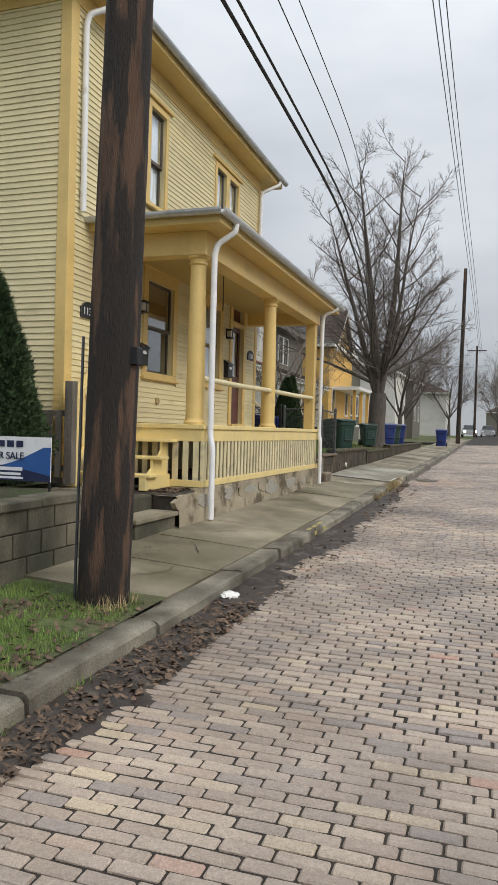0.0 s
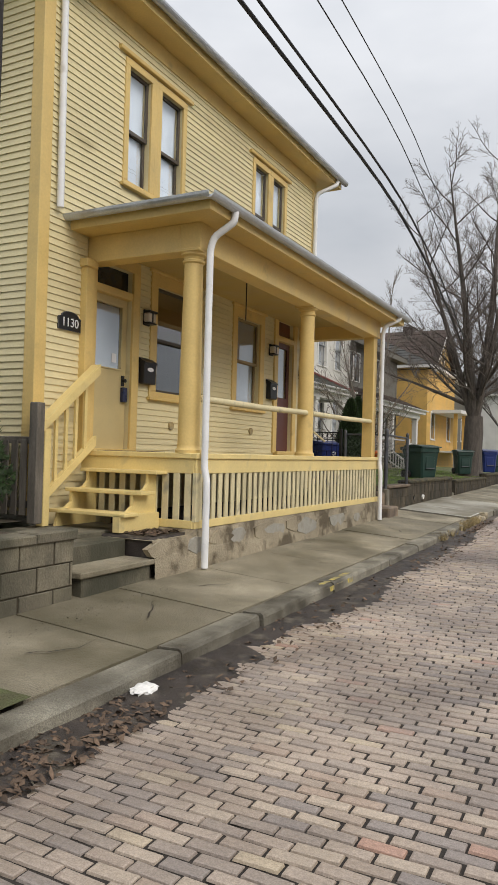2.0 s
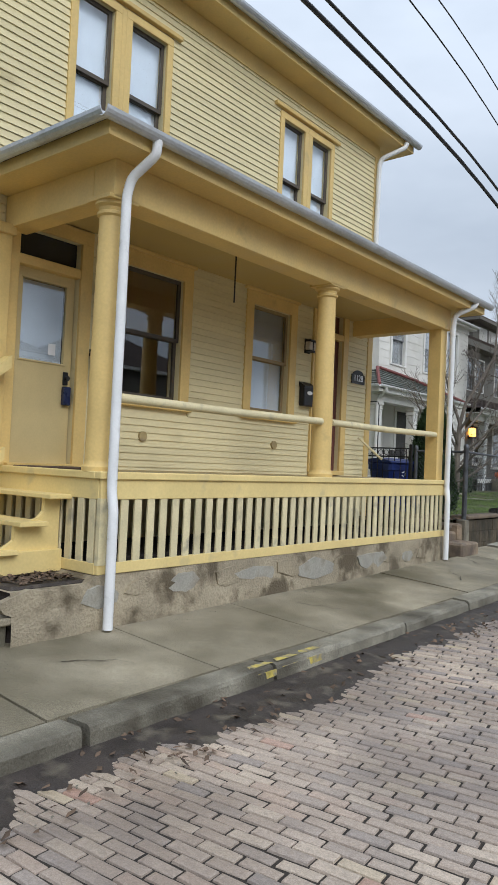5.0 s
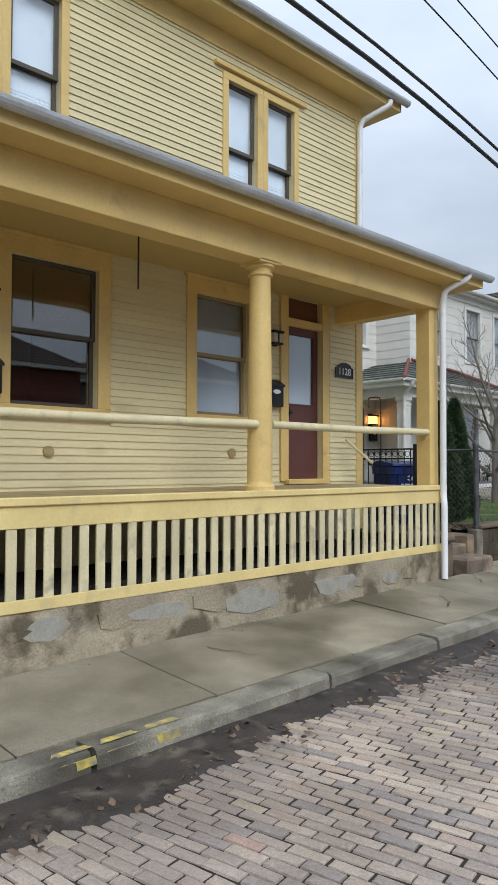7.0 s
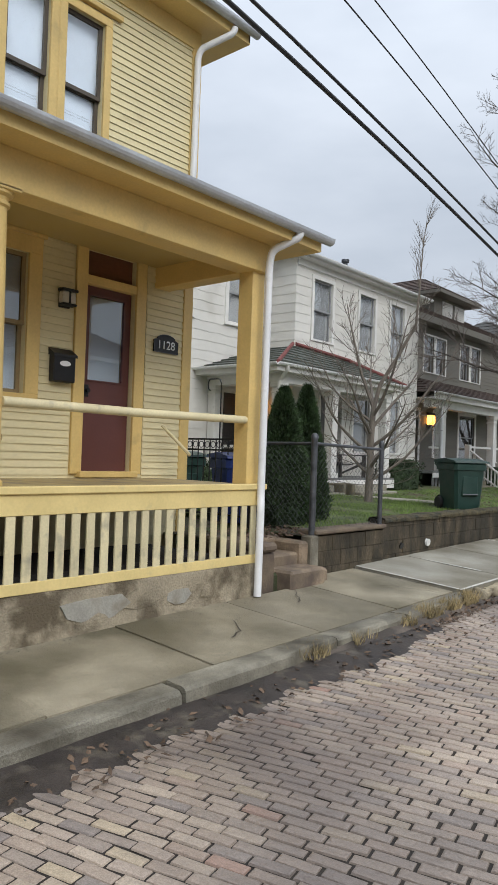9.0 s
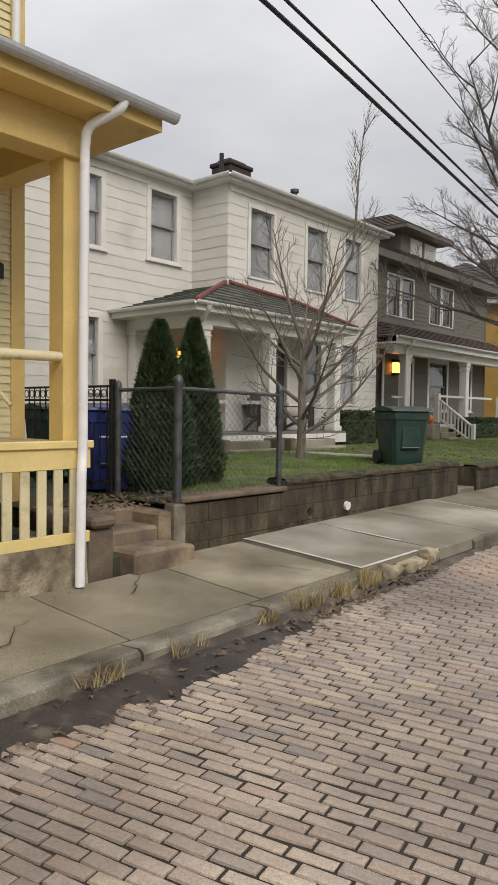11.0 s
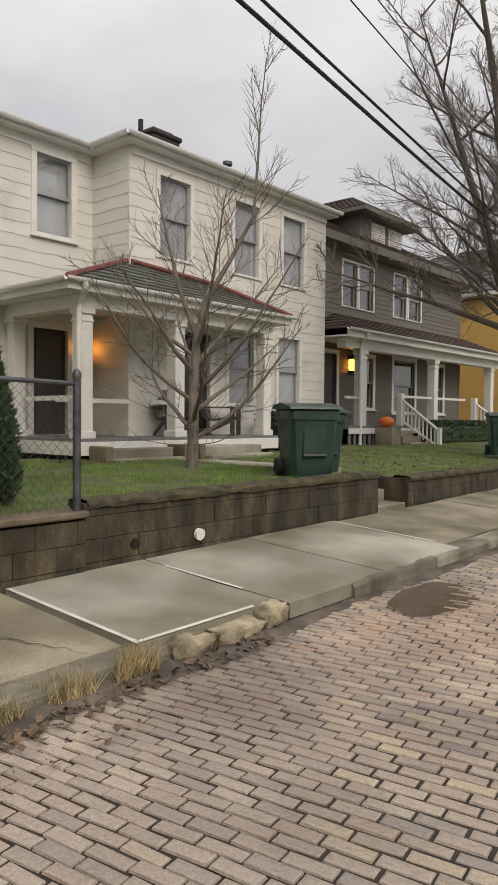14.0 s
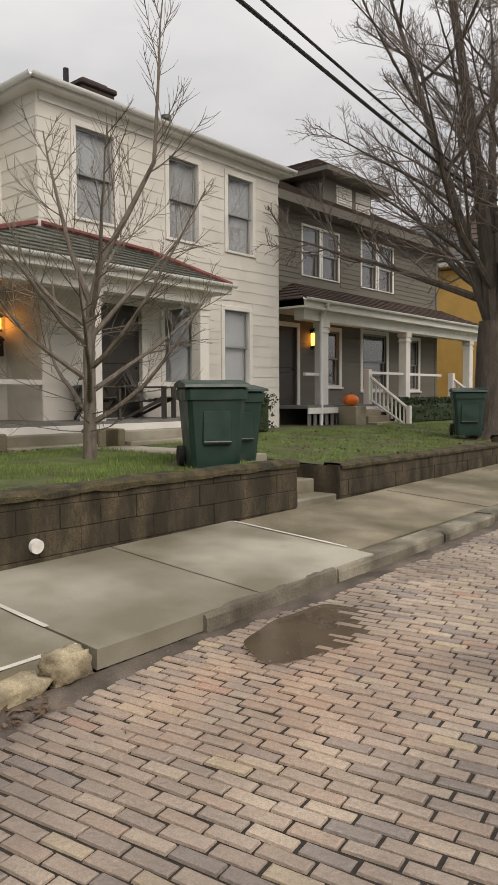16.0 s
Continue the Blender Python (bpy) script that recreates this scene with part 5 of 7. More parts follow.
# porch
po = part("porch", Mesh().box(XA, -8.45, 22.55, 27.62, 1.42, 1.49).box(XB, XA, 22.55, 24.56, 1.42, 1.49), "porch_grey", wh, "grey-floored front porch")
part("skirt", Mesh().box(-8.47, -8.43, 22.55, 27.62, 1.22, 1.44, 0.006).box(XB, -8.47, 22.53, 22.56, 1.22, 1.44).box(XA, -8.47, 27.6, 27.63, 1.22, 1.44), "white", po)
# near-black box below the skirt stands in for the shade there
part("void", Mesh().box(XB, -8.6, 22.65, 27.5, 0.9, 1.23), "dark_shade_fill", po)
for cx, cy in ((-8.64, 22.76), (-8.64, 24.83), (-8.64, 27.35), (XB + 0.16, 22.76)):
    c = Mesh().box(cx - 0.12, cx + 0.12, cy - 0.12, cy + 0.12, 1.60, 3.50, 0.012).box(cx - 0.155, cx + 0.155, cy - 0.155, cy + 0.155, 1.49, 1.61, 0.01)
    c.box(cx - 0.15, cx + 0.15, cy - 0.15, cy + 0.15, 3.50, 3.60, 0.012).box(cx - 0.135, cx + 0.135, cy - 0.135, cy + 0.135, 3.38, 3.42, 0.006)
    part("column", c, "white", po, "square white column")
part("beam", Mesh().box(-8.78, -8.5, 22.62, 27.5, 3.60, 3.82, 0.006).box(XB, -8.78, 22.62, 22.9, 3.60, 3.82, 0.006).box(XA, -8.78, 27.22, 27.5, 3.60, 3.82, 0.006), "white", po)
part("porch_ceiling", Mesh().box(XB, -8.28, 22.22, 27.85, 3.82, 3.85), "white", po)
part("fascia", Mesh().box(-8.31, -8.28, 22.22, 27.85, 3.85, 3.96).box(XB, -8.31, 22.22, 22.25, 3.85, 3.96), "white", po)
gt = half_gutter(Mesh(), -8.22, 22.15, -8.22, 27.9, 3.99, 0.06)
half_gutter(gt, XB, 22.16, -8.22, 22.16, 3.99, 0.06)
part("gutter", gt, "white_metal", po)
rf = Mesh()
roof_quad(rf, (-8.28, 22.22, 3.96), (-8.28, 27.85, 3.96), (XA, 27.0, 4.62), (XA, 24.56, 4.75), 8)
roof_quad(rf, (XB, 22.22, 3.96), (-8.28, 22.22, 3.96), (XA, 24.56, 4.75), (XB, 24.56, 4.75), 8)
roof_quad(rf, (-8.28, 27.85, 3.96), (XA, 28.1, 3.98), (XA, 27.0, 4.62), (XA, 27.0, 4.62), 5)
part("porch_roof", rf, "shingle_green", po, "grey-green shingle porch roof with red ridges")
hp = Mesh()
for a, b in (((-8.25, 22.2, 4.0), (XA, 24.5, 4.80)), ((-8.28, 27.85, 4.0), (XA, 27.05, 4.68)), ((XA + 0.03, 24.6, 4.80), (XA + 0.03, 27.05, 4.68))):
    hp.tube([a, b], 0.05, 6)
part("ridge", hp, "red_ridge", po, "red ridge shingles")
downspout(wh, [(-8.22, 22.5, 3.95), (-8.24, 22.52, 3.86), (-8.5, 22.6, 3.66), (-8.52, 22.6, 3.5), (-8.52, 22.6, 1.35), (-8.42, 22.5, 1.2), (-8.0, 22.2, 1.14)], "white", 0.05)
part("porch_rail", Mesh().box(-9.6, -9.56, 22.9, 24.5, 2.1, 2.18).box(XB + 0.4, -8.78, 22.74, 22.8, 2.12, 2.2).box(-9.45, -9.38, 24.9, 25.5, 2.1, 2.18).box(-9.35, -9.28, 26.4, 27.25, 2.08, 2.16), "white", po)
cs = thing("porch_steps", (-8.1, 24, 1.0), "pale concrete porch steps with low cheek blocks", "steps")
for y0, y1 in ((22.85, 24.3), (24.95, 26.7)):
    part("step", B(-8.43, -8.12, y0, y1, 1.0, 1.33, c=0.015), "new_concrete", cs)
    part("step", B(-8.12, -7.82, y0, y1, 0.98, 1.18, c=0.015), "new_concrete", cs)
for yy in (22.72, 24.42, 24.8):
    part("cheek", B(-8.43, -7.95, yy, yy + 0.14, 1.0, 1.38, c=0.02), "concrete", cs)
wall_lamp(XB, 24.25, 3.02, True).scale = (1.5, 1.6, 1.6)
mailbox(24.33, 2.62, XB)


def porch_chair(x, y, z, turn):
    t = thing("porch_chair", (0, 0, 0), "dark slatted wooden porch chair with fan back", "chair", "chairs on the white porch")
    for i in range(6):
        a = -0.26 + 0.104 * i
        top = 0.95 - 0.10 * abs(i - 2.5)
        m = Mesh().prism([(-0.22, 0.30), (-0.24, 0.30), (-0.52, top), (-0.50, top)], "y", a - 0.043, a + 0.043)
        part("back_slat", m, "dark_door", t)
    for i in range(5):
        part("seat_slat", B(-0.22 + 0.11 * i, -0.12 + 0.11 * i, -0.28, 0.28, 0.30 + 0.018 * i, 0.325 + 0.018 * i), "dark_door", t)
    for s in (-1, 1):
        part("arm", B(-0.42, 0.38, s * 0.33 - 0.06, s * 0.33 + 0.06, 0.56, 0.585, c=0.004), "dark_door", t)
        part("front_leg", B(0.26, 0.35, s * 0.30 - 0.02, s * 0.30 + 0.02, 0.0, 0.56), "dark_door", t)
        part("rear_leg", Mesh().prism([(-0.5, 0.0), (-0.42, 0.0), (0.3, 0.33), (0.3, 0.41)], "y", s * 0.27 - 0.02, s * 0.27 + 0.02), "dark_door", t)
    t.matrix_world = pose(x, y, z, 0, 0, turn)
    return t


porch_chair(-9.15, 25.3, 1.49, -20)
porch_chair(-9.1, 26.55, 1.49, 30)

# retaining wall along the pavement
rw = thing("retaining_wall", (-4, 22, 0.4), "old dark retaining wall of mossy concrete blocks", "wall", kind="structure")
random.seed(11)


def retaining(y0, y1, x, top, end_z):
    part("core", B(x - 0.25, x - 0.012, y0 + 0.03, y1 - 0.03, 0.2, top - 0.03), "mossy", rw)
    z = end_z
    q = 0
    while z < top - 0.02:
        h = min(0.2, top - z)
        yy = y0 - 0.2 * (q % 2)
        while yy < y1 - 0.03:
            a, b = max(yy, y0), min(yy + 0.4, y1)
            if b - a > 0.04:
                part("block", B(x - 0.2, x + rnd(-0.006, 0.006), a + 0.002, b - 0.002, z + 0.002, z + h - 0.002, c=0.005), "mossy", rw)
            yy += 0.4
        z += 0.2
        q += 1


def crust(y0, y1, x, top, amp):
    m = Mesh()
    n = int((y1 - y0) / 0.05)
    prof = [(0.03, -0.03), (0.035, 0.01), (0.0, 0.04), (-0.12, 0.05), (-0.24, 0.04), (-0.27, -0.03)]
    for i in range(n + 1):
        yy = y0 + (y1 - y0) * i / n
        for q, (px, pz) in enumerate(prof):
            w = noise.noise((yy * 3, q * 1.7, 4)) * amp + noise.noise((yy * 11, q * 2.3, 7)) * amp * 0.6
            m.v.append((x + px + w * 0.5, yy, top + pz + w))
    k = len(prof)
    for i in range(n):
        for q in range(k - 1):
            a = i * k + q
            m.f.append((a, a + 1, a + 1 + k, a + k))
    part("coping", m, "moss", rw, "crumbling mossy coping")


retaining(17.62, 19.3, -3.88, 1.0, 0.38)
part("cap", B(-4.15, -3.84, 17.6, 19.32, 1.0, 1.06, c=0.015), "brownstone", rw, "brown stone cap")
retaining(19.3, 24.08, -3.9, 1.12, 0.4)
crust(19.32, 24.08, -3.9, 1.10, 0.022)
retaining(25.12, 30.4, -4.02, 1.0, 0.4)
crust(25.12, 30.4, -4.02, 0.98, 0.015)
retaining(30.4, 44, -4.0, 1.12, 0.4)
crust(30.4, 44, -4.0, 1.10, 0.02)
part("side_wall", Mesh().box(-5.6, -3.92, 23.9, 24.08, 0.4, 1.08).box(-5.6, -4.04, 25.12, 25.3, 0.4, 0.98), "mossy", rw)
part("drain_pipe", Mesh().tube([(-4.0, 20.66, 0.72), (-3.86, 20.66, 0.70)], [0.055, 0.058], 14), "paper", rw, "white plastic drain pipe end")
# no opening is cut: a solid black plug gives the weep hole's shade
part("drain_hole", Mesh().tube([(-3.95, 19.85, 0.72), (-3.885, 19.85, 0.70)], 0.05, 9), "black_plastic", rw, "black plug in place of a weep hole's shade")
gs = thing("garden_steps", (-4.3, 24.6, 0.4), "concrete steps through the retaining wall", "steps")
for i in range(3):
    part("step", B(-4.45 - 0.35 * i, -4.05 - 0.35 * i, 24.1, 25.1, 0.35, 0.64 + 0.17 * i, c=0.012), "new_concrete", gs)
part("path", Mesh().box(-8.0, -5.1, 24.2, 25.0, 0.9, 1.11, 0.01), "new_concrete", gs, "pale concrete garden path")

# rough stone steps beside the yellow house
st = thing("stone_steps", (-4.1, 17, 0.4), "uneven brown stone steps up to the side yard", "steps")
for x0, x1, y0, y1, z0, z1 in ((-3.98, -3.58, 16.78, 17.45, 0.40, 0.66), (-4.35, -3.95, 16.7, 17.4, 0.4, 0.80), (-4.75, -4.32, 16.6, 17.5, 0.4, 0.95), (-3.9, -3.66, 17.46, 17.62, 0.4, 0.62),
                               (-4.3, -3.75, 16.36, 16.68, 0.4, 0.88), (-4.7, -4.3, 16.36, 16.6, 0.4, 1.0), (-4.1, -3.7, 16.40, 16.66, 0.89, 0.99)):
    part("stone", B(x0, x1, y0, y1, z0, z1, c=0.03), "brownstone", st)
part("fill", B(-4.8, -3.9, 17.36, 17.58, 0.3, 0.93, c=0.03), "brownstone", st)
part("fill", B(-4.75, -3.8, 16.4, 17.4, 0.3, 0.62, c=0.03), "soil", st)
part("post_base", B(-4.02, -3.84, 17.5, 17.66, 0.4, 1.0, c=0.02), "kerb", st, "chipped pale concrete pier")

# chain link fence
fe = thing("chain_link_fence", (-3.95, 18.4, 1.05), "galvanised chain link fence with round posts", "fence")


def mesh_panel(p, q, z0, z1, cell=0.085):
    m = Mesh()
    p, q = Vector(p), Vector(q)
    L = (q - p).length
    d = (q - p).normalized()
    h = z1 - z0
    n = int((L + h) / cell)
    for i in range(n):
        for sgn in (1, -1):
            s0 = i * cell - (h if sgn > 0 else 0)
            a0, a1 = s0, s0 + sgn * h
            t0, t1 = 0.0, 1.0
            if sgn < 0:
                a0, a1 = i * cell, i * cell - h
            lo = [0.0, 1.0]
            for val0, val1 in ((a0, a1),):
                dd = val1 - val0
                ta, tb = (0 - val0) / dd, (L - val0) / dd
                lo = [max(0, min(ta, tb)), min(1, max(ta, tb))]
            if lo[1] - lo[0] < 0.02:
                continue
            e0, e1 = a0 + (a1 - a0) * lo[0], a0 + (a1 - a0) * lo[1]
            u, w = p + d * e0, p + d * e1
            m.tube([(u.x, u.y, z0 + h * lo[0]), (w.x, w.y, z0 + h * lo[1])], 0.0021, 3, cap=False)
    return m


FP = [(-3.92, 17.6, 2.24, 0.042), (-3.92, 19.24, 2.2, 0.034), (-4.85, 17.6, 2.2, 0.034)]
for px, py, pz, pr in FP:
    part("post", Mesh().tube([(px, py, 1.0), (px, py, pz)], pr, 12).lathe(px, py, [(pr * 1.15, pz - 0.03), (pr * 1.15, pz), (pr * 0.8, pz + 0.03), (0.01, pz + 0.045)], 12), "galv", fe, smooth="auto")
part("top_rail", Mesh().tube([(-3.92, 17.6, 2.15), (-3.92, 19.24, 2.12)], 0.02, 8), "galv", fe)
part("top_rail", Mesh().tube([(-3.92, 17.6, 2.15), (-4.85, 17.6, 2.14)], 0.02, 8), "galv", fe)
part("link_mesh", mesh_panel((-3.92, 17.62, 0), (-3.92, 19.22, 0), 1.07, 2.13), "galv", fe, "diamond wire mesh")
part("link_mesh", mesh_panel((-4.85, 17.6, 0), (-3.95, 17.6, 0), 1.0, 2.13), "galv", fe, "diamond wire mesh")

# black iron fence across the side yard
ir = thing("iron_fence", (-7.0, 17.6, 1.0), "black iron picket fence with small rings under its top rail", "fence")
for zz in (1.12, 2.02, 2.17):
    part("rail", B(-10.4, -4.92, 17.588, 17.612, zz, zz + 0.025), "black_metal", ir)
for k in range(4):
    px = -4.95 - 1.8 * k
    part("post", B(px - 0.03, px + 0.03, 17.57, 17.63, 0.96, 2.26, c=0.008), "black_metal", ir)
for k in range(46):
    px = -5.04 - 0.117 * k
    part("picket", Mesh().tube([(px, 17.6, 1.03), (px, 17.6, 2.18)], 0.009, 6), "black_metal", ir)
    ringm = Mesh().tube([(px - 0.058 + 0.045 * math.cos(a), 17.6, 2.108 + 0.045 * math.sin(a)) for a in [2 * math.pi * q / 10 for q in range(11)]], 0.006, 4, cap=False)
    part("ring", ringm, "black_metal", ir)
hk = thing("garden_hook", (-5.75, 17.8, 0.97), "thin black garden hook standing in the soil", "garden hook")
hook = [(-5.75, 17.8, 0.95), (-5.75, 17.8, 3.0), (-5.78, 17.8, 3.06), (-5.84, 17.8, 3.07), (-5.98, 17.8, 3.07), (-6.01, 17.8, 3.03), (-6.01, 17.8, 2.93), (-5.97, 17.8, 2.90)]
part("rod", Mesh().tube(hook, 0.010, 6), "black_metal", hk)

random.seed(31)
evergreen("arborvitae", -5.0, 18.33, 0.95, 1.98, 0.52, 15000, "narrow dark green arborvitae behind the fence", 0.07)
evergreen("arborvitae", -5.05, 18.95, 0.97, 2.05, 0.42, 12000, "narrow dark green arborvitae behind the fence", 0.07)


def wheelie_bin(x, y, z, turn, mat, label, w=0.62, d=0.68, h=0.92, bars=True):
    """A wheeled bin: tapered body, pocket, lid with overhang, axle wheels, handle."""
    t = thing("wheeled_bin", (0, 0, 0), label, "wheeled bin", "household bins")
    b = Mesh()
    prof = [(0.80, 0.02), (0.82, 0.08), (0.97, h * 0.84), (1.04, h * 0.85), (1.05, h * 0.97), (1.0, h)]
    for s, zz in prof:
        hw, hd = w / 2 * s, d / 2 * s
        c = 0.05
        for px, py in ((-hd + c, -hw), (hd - c, -hw), (hd, -hw + c), (hd, hw - c), (hd - c, hw), (-hd + c, hw), (-hd, hw - c), (-hd, -hw + c)):
            b.v.append((px, py, zz))
    for i in range(len(prof) - 1):
        for q in range(8):
            a, e = i * 8 + q, i * 8 + (q + 1) % 8
            b.f.append((a, e, e + 8, a + 8))
    b.f.append(tuple(range(8))[::-1])
    b.f.append(tuple(len(prof) * 8 - 8 + q for q in range(8)))
    part("body", b, mat, t)
    lid = Mesh().prism([(-d / 2 - 0.06, h), (d / 2 + 0.05, h), (d / 2 + 0.04, h + 0.03), (0.0, h + 0.085), (-d / 2 - 0.04, h + 0.05)], "y", -w / 2 - 0.03, w / 2 + 0.03)
    part("lid", lid, mat, t)
    part("front_pocket", Mesh().box(d / 2 * 0.86, d / 2 * 0.97, -0.16, 0.16, h * 0.30, h * 0.72, 0.015), mat, t)
    part("lift_bar", Mesh().tube([(d / 2 * 0.96, -0.15, h * 0.34), (d / 2 * 1.0, 0.15, h * 0.34)], 0.013, 8), "galv", t, "metal lift bar")
    part("handle", Mesh().tube([(-d / 2 - 0.02, -w / 2 * 0.8, h * 0.95), (-d / 2 - 0.11, -w / 2 * 0.8, h * 0.98), (-d / 2 - 0.11, w / 2 * 0.8, h * 0.98), (-d / 2 - 0.02, w / 2 * 0.8, h * 0.95)], 0.016, 8), mat, t)
    for s in (-1, 1):
        part("wheel", Mesh().tube([(-d / 2 + 0.1, s * w / 2 * 0.86, 0.12), (-d / 2 + 0.1, s * (w / 2 * 0.86 + 0.06), 0.12)], 0.12, 16), "tyre", t)
    if bars:
        rec = Mesh()
        cx = d / 2 * 0.975
        for i in range(3):
            a = 2 * math.pi * i / 3
            rec.prism([(0.055 * math.cos(a + o) * k, h * 0.78 + 0.055 * math.sin(a + o) * k) for o, k in ((-.75, 1), (.55, 1), (.55, .6), (-.75, .6))], "x", cx, cx + 0.012)
        rec.box(cx, cx + 0.012, -0.16, 0.16, h * 0.665, h * 0.685)
        part("emblem", rec, "sign_white", t)
    t.matrix_world = pose(x, y, z, 0, 0, turn)
    return t


wheelie_bin(-4.62, 23.42, 1.07, -35, "bin_green", "dark green plastic wheeled bin on the lawn", 0.66, 0.72, 0.9, bars=False)
wheelie_bin(-4.95, 24.1, 1.07, -20, "bin_green", "dark green plastic wheeled bin behind another", 0.6, 0.66, 0.86, bars=False)
wheelie_bin(-5.5, 17.95, 1.0, -25, "bin_blue", "blue plastic recycling bin behind the fence", 0.62, 0.7, 0.92)
wheelie_bin(-7.2, 18.4, 1.0, -10, "bin_green", "dark green wheeled bin beside the white house", bars=False)
wheelie_bin(-5.0, 31.1, 1.08, -60, "bin_green", "dark green wheeled bin near the big tree", 0.6, 0.66, 0.86, bars=False)
wheelie_bin(-4.7, 36.5, 1.1, -60, "bin_green", "dark green wheeled bin near the wall", bars=False)
wheelie_bin(-4.6, 37.8, 1.1, -70, "bin_blue", "blue recycling bin near the wall", bars=False)
wheelie_bin(-4.8, 35.4, 1.1, -60, "bin_blue", "blue recycling bin near the wall", bars=False)
wheelie_bin(-2.9, 44.5, 0.95, -90, "bin_blue", "blue recycling bin standing on the pavement", bars=False)


# ---- bare trees ----
def bare_tree(name, x, y, z, trunk_r, forks, seed, label, mat, limbs, spread, length, levels, twigs, lean=(0, 0), twig_r=0.006, fork_z=2.0, upright=0.55, sides=6):
    random.seed(seed)
    t = thing(name, (x, y, z), label, "tree")
    trunk, fine = Mesh(), Mesh()

    def grow_branch(p, d, r, ln, lev):
        pts, rad = [p], [r]
        n = 5 if lev < 3 else 3
        for s in range(n):
            d = (d + Vector((rnd(-1, 1), rnd(-1, 1), rnd(-0.5, 1) * upright)) * (0.16 if lev < 2 else 0.22)).normalized()
            p = p + d * ln / n
            pts.append(p)
            rad.append(r * (1 - 0.5 * (s + 1) / n))
        if lev <= 1:
            trunk.tube(pts, rad, sides if lev else 10)
        else:
            fine.tube(pts, rad, 4 if lev < 3 else 3, cap=False)
        if lev >= levels:
            return
        kids = twigs[min(lev, len(twigs) - 1)]
        for c in range(kids):
            u = 0.3 + 0.7 * (c + rnd(0.1, 0.9)) / kids
            i = min(n - 1, int(u * n))
            q = pts[i].lerp(pts[i + 1], u * n - i) if i < n else pts[-1]
            ax = Vector((rnd(-1, 1), rnd(-1, 1), rnd(-0.35, 0.5 + upright * 0.5)))
            ax = (ax - d * ax.dot(d)).normalized()
            nd = (d * rnd(0.65, 1.0) + ax * rnd(0.45, 0.95) + Vector((0, 0, 0.14 * upright))).normalized()
            grow_branch(q, nd, max(twig_r, r * (1 - 0.5 * u) * rnd(0.42, 0.62)), ln * rnd(0.5, 0.74), lev + 1)
    top = Vector((x + lean[0], y + lean[1], z + fork_z))
    pts = [Vector((x, y, z - 0.1)), Vector((x, y, z + 0.15)), Vector((x + lean[0] * 0.3, y + lean[1] * 0.3, z + fork_z * 0.4)), top]
    trunk.tube(pts, [trunk_r * 1.45, trunk_r * 1.12, trunk_r, trunk_r * 0.62], 14)
    for i in range(limbs):
        a = 2 * math.pi * (i + rnd(-.25, .25)) / limbs + seed
        d = Vector((math.cos(a) * spread, math.sin(a) * spread, rnd(0.75, 1.15))).normalized()
        grow_branch(top - Vector((0, 0, rnd(0, fork_z * 0.25))), d, trunk_r * rnd(0.4, 0.54), length * rnd(0.8, 1.1), 1)
    grow_branch(top - Vector((0, 0, 0.1)), Vector((rnd(-.1, .1), rnd(-.1, .1), 1)), trunk_r * 0.5, length * 1.1, 1)
    part("trunk", trunk, mat, t, smooth="auto")
    part("crown", fine, "twig" if mat == "bark" else mat, t, "bare winter branches and fine twigs")
    return t


def branch(p, d, length, n, bend, wander):
    """Points of a branch that leaves along d and turns slowly towards bend."""
    pts = [Vector(p)]
    d = Vector(d).normalized()
    for _ in range(n):
        d = (d + bend * (1.0 / n) + Vector((rnd(-1, 1), rnd(-1, 1), rnd(-1, 1))) * wander).normalized()
        pts.append(pts[-1] + d * (length / n))
    return pts


def taper(r0, r1, n):
    return [r0 + (r1 - r0) * k / n for k in range(n + 1)]


def along(pts, u):
    k = min(len(pts) - 2, int(u * (len(pts) - 1)))
    f = u * (len(pts) - 1) - k
    return pts[k].lerp(pts[k + 1], f), (pts[k + 1] - pts[k]).normalized()


def side_dir(d, spread, up):
    """A direction off d by about the given spread, lifted a little."""
    ax = Vector((rnd(-1, 1), rnd(-1, 1), rnd(-1, 1)))
    ax = (ax - d * ax.dot(d)).normalized()
    return (d + ax * spread * rnd(0.75, 1.25) + Vector((0, 0, up))).normalized()


UP = Vector((0, 0, 1))


def sprays(m, pts, count, length, r, deep, up, wander=0.14, low=0.2):
    """Side shoots of side shoots along a branch."""
    for k in range(count):
        u = low + (0.98 - low) * (k + rnd(0.1, 0.9)) / count
        p, d = along(pts, u)
        ln = length * (1.15 - 0.65 * u) * rnd(0.7, 1.15)
        n = 4 if deep else 3
        q = branch(p, side_dir(d, 0.85, 0.1), ln, n, UP * up, wander)
        m.tube(q, taper(r, r * 0.35, n), 4 if deep > 1 else 3, cap=False)
        if deep:
            sprays(m, q, max(3, int(count * 0.75)), ln * 0.52, max(0.0028, r * 0.5), deep - 1, up, wander, 0.15)


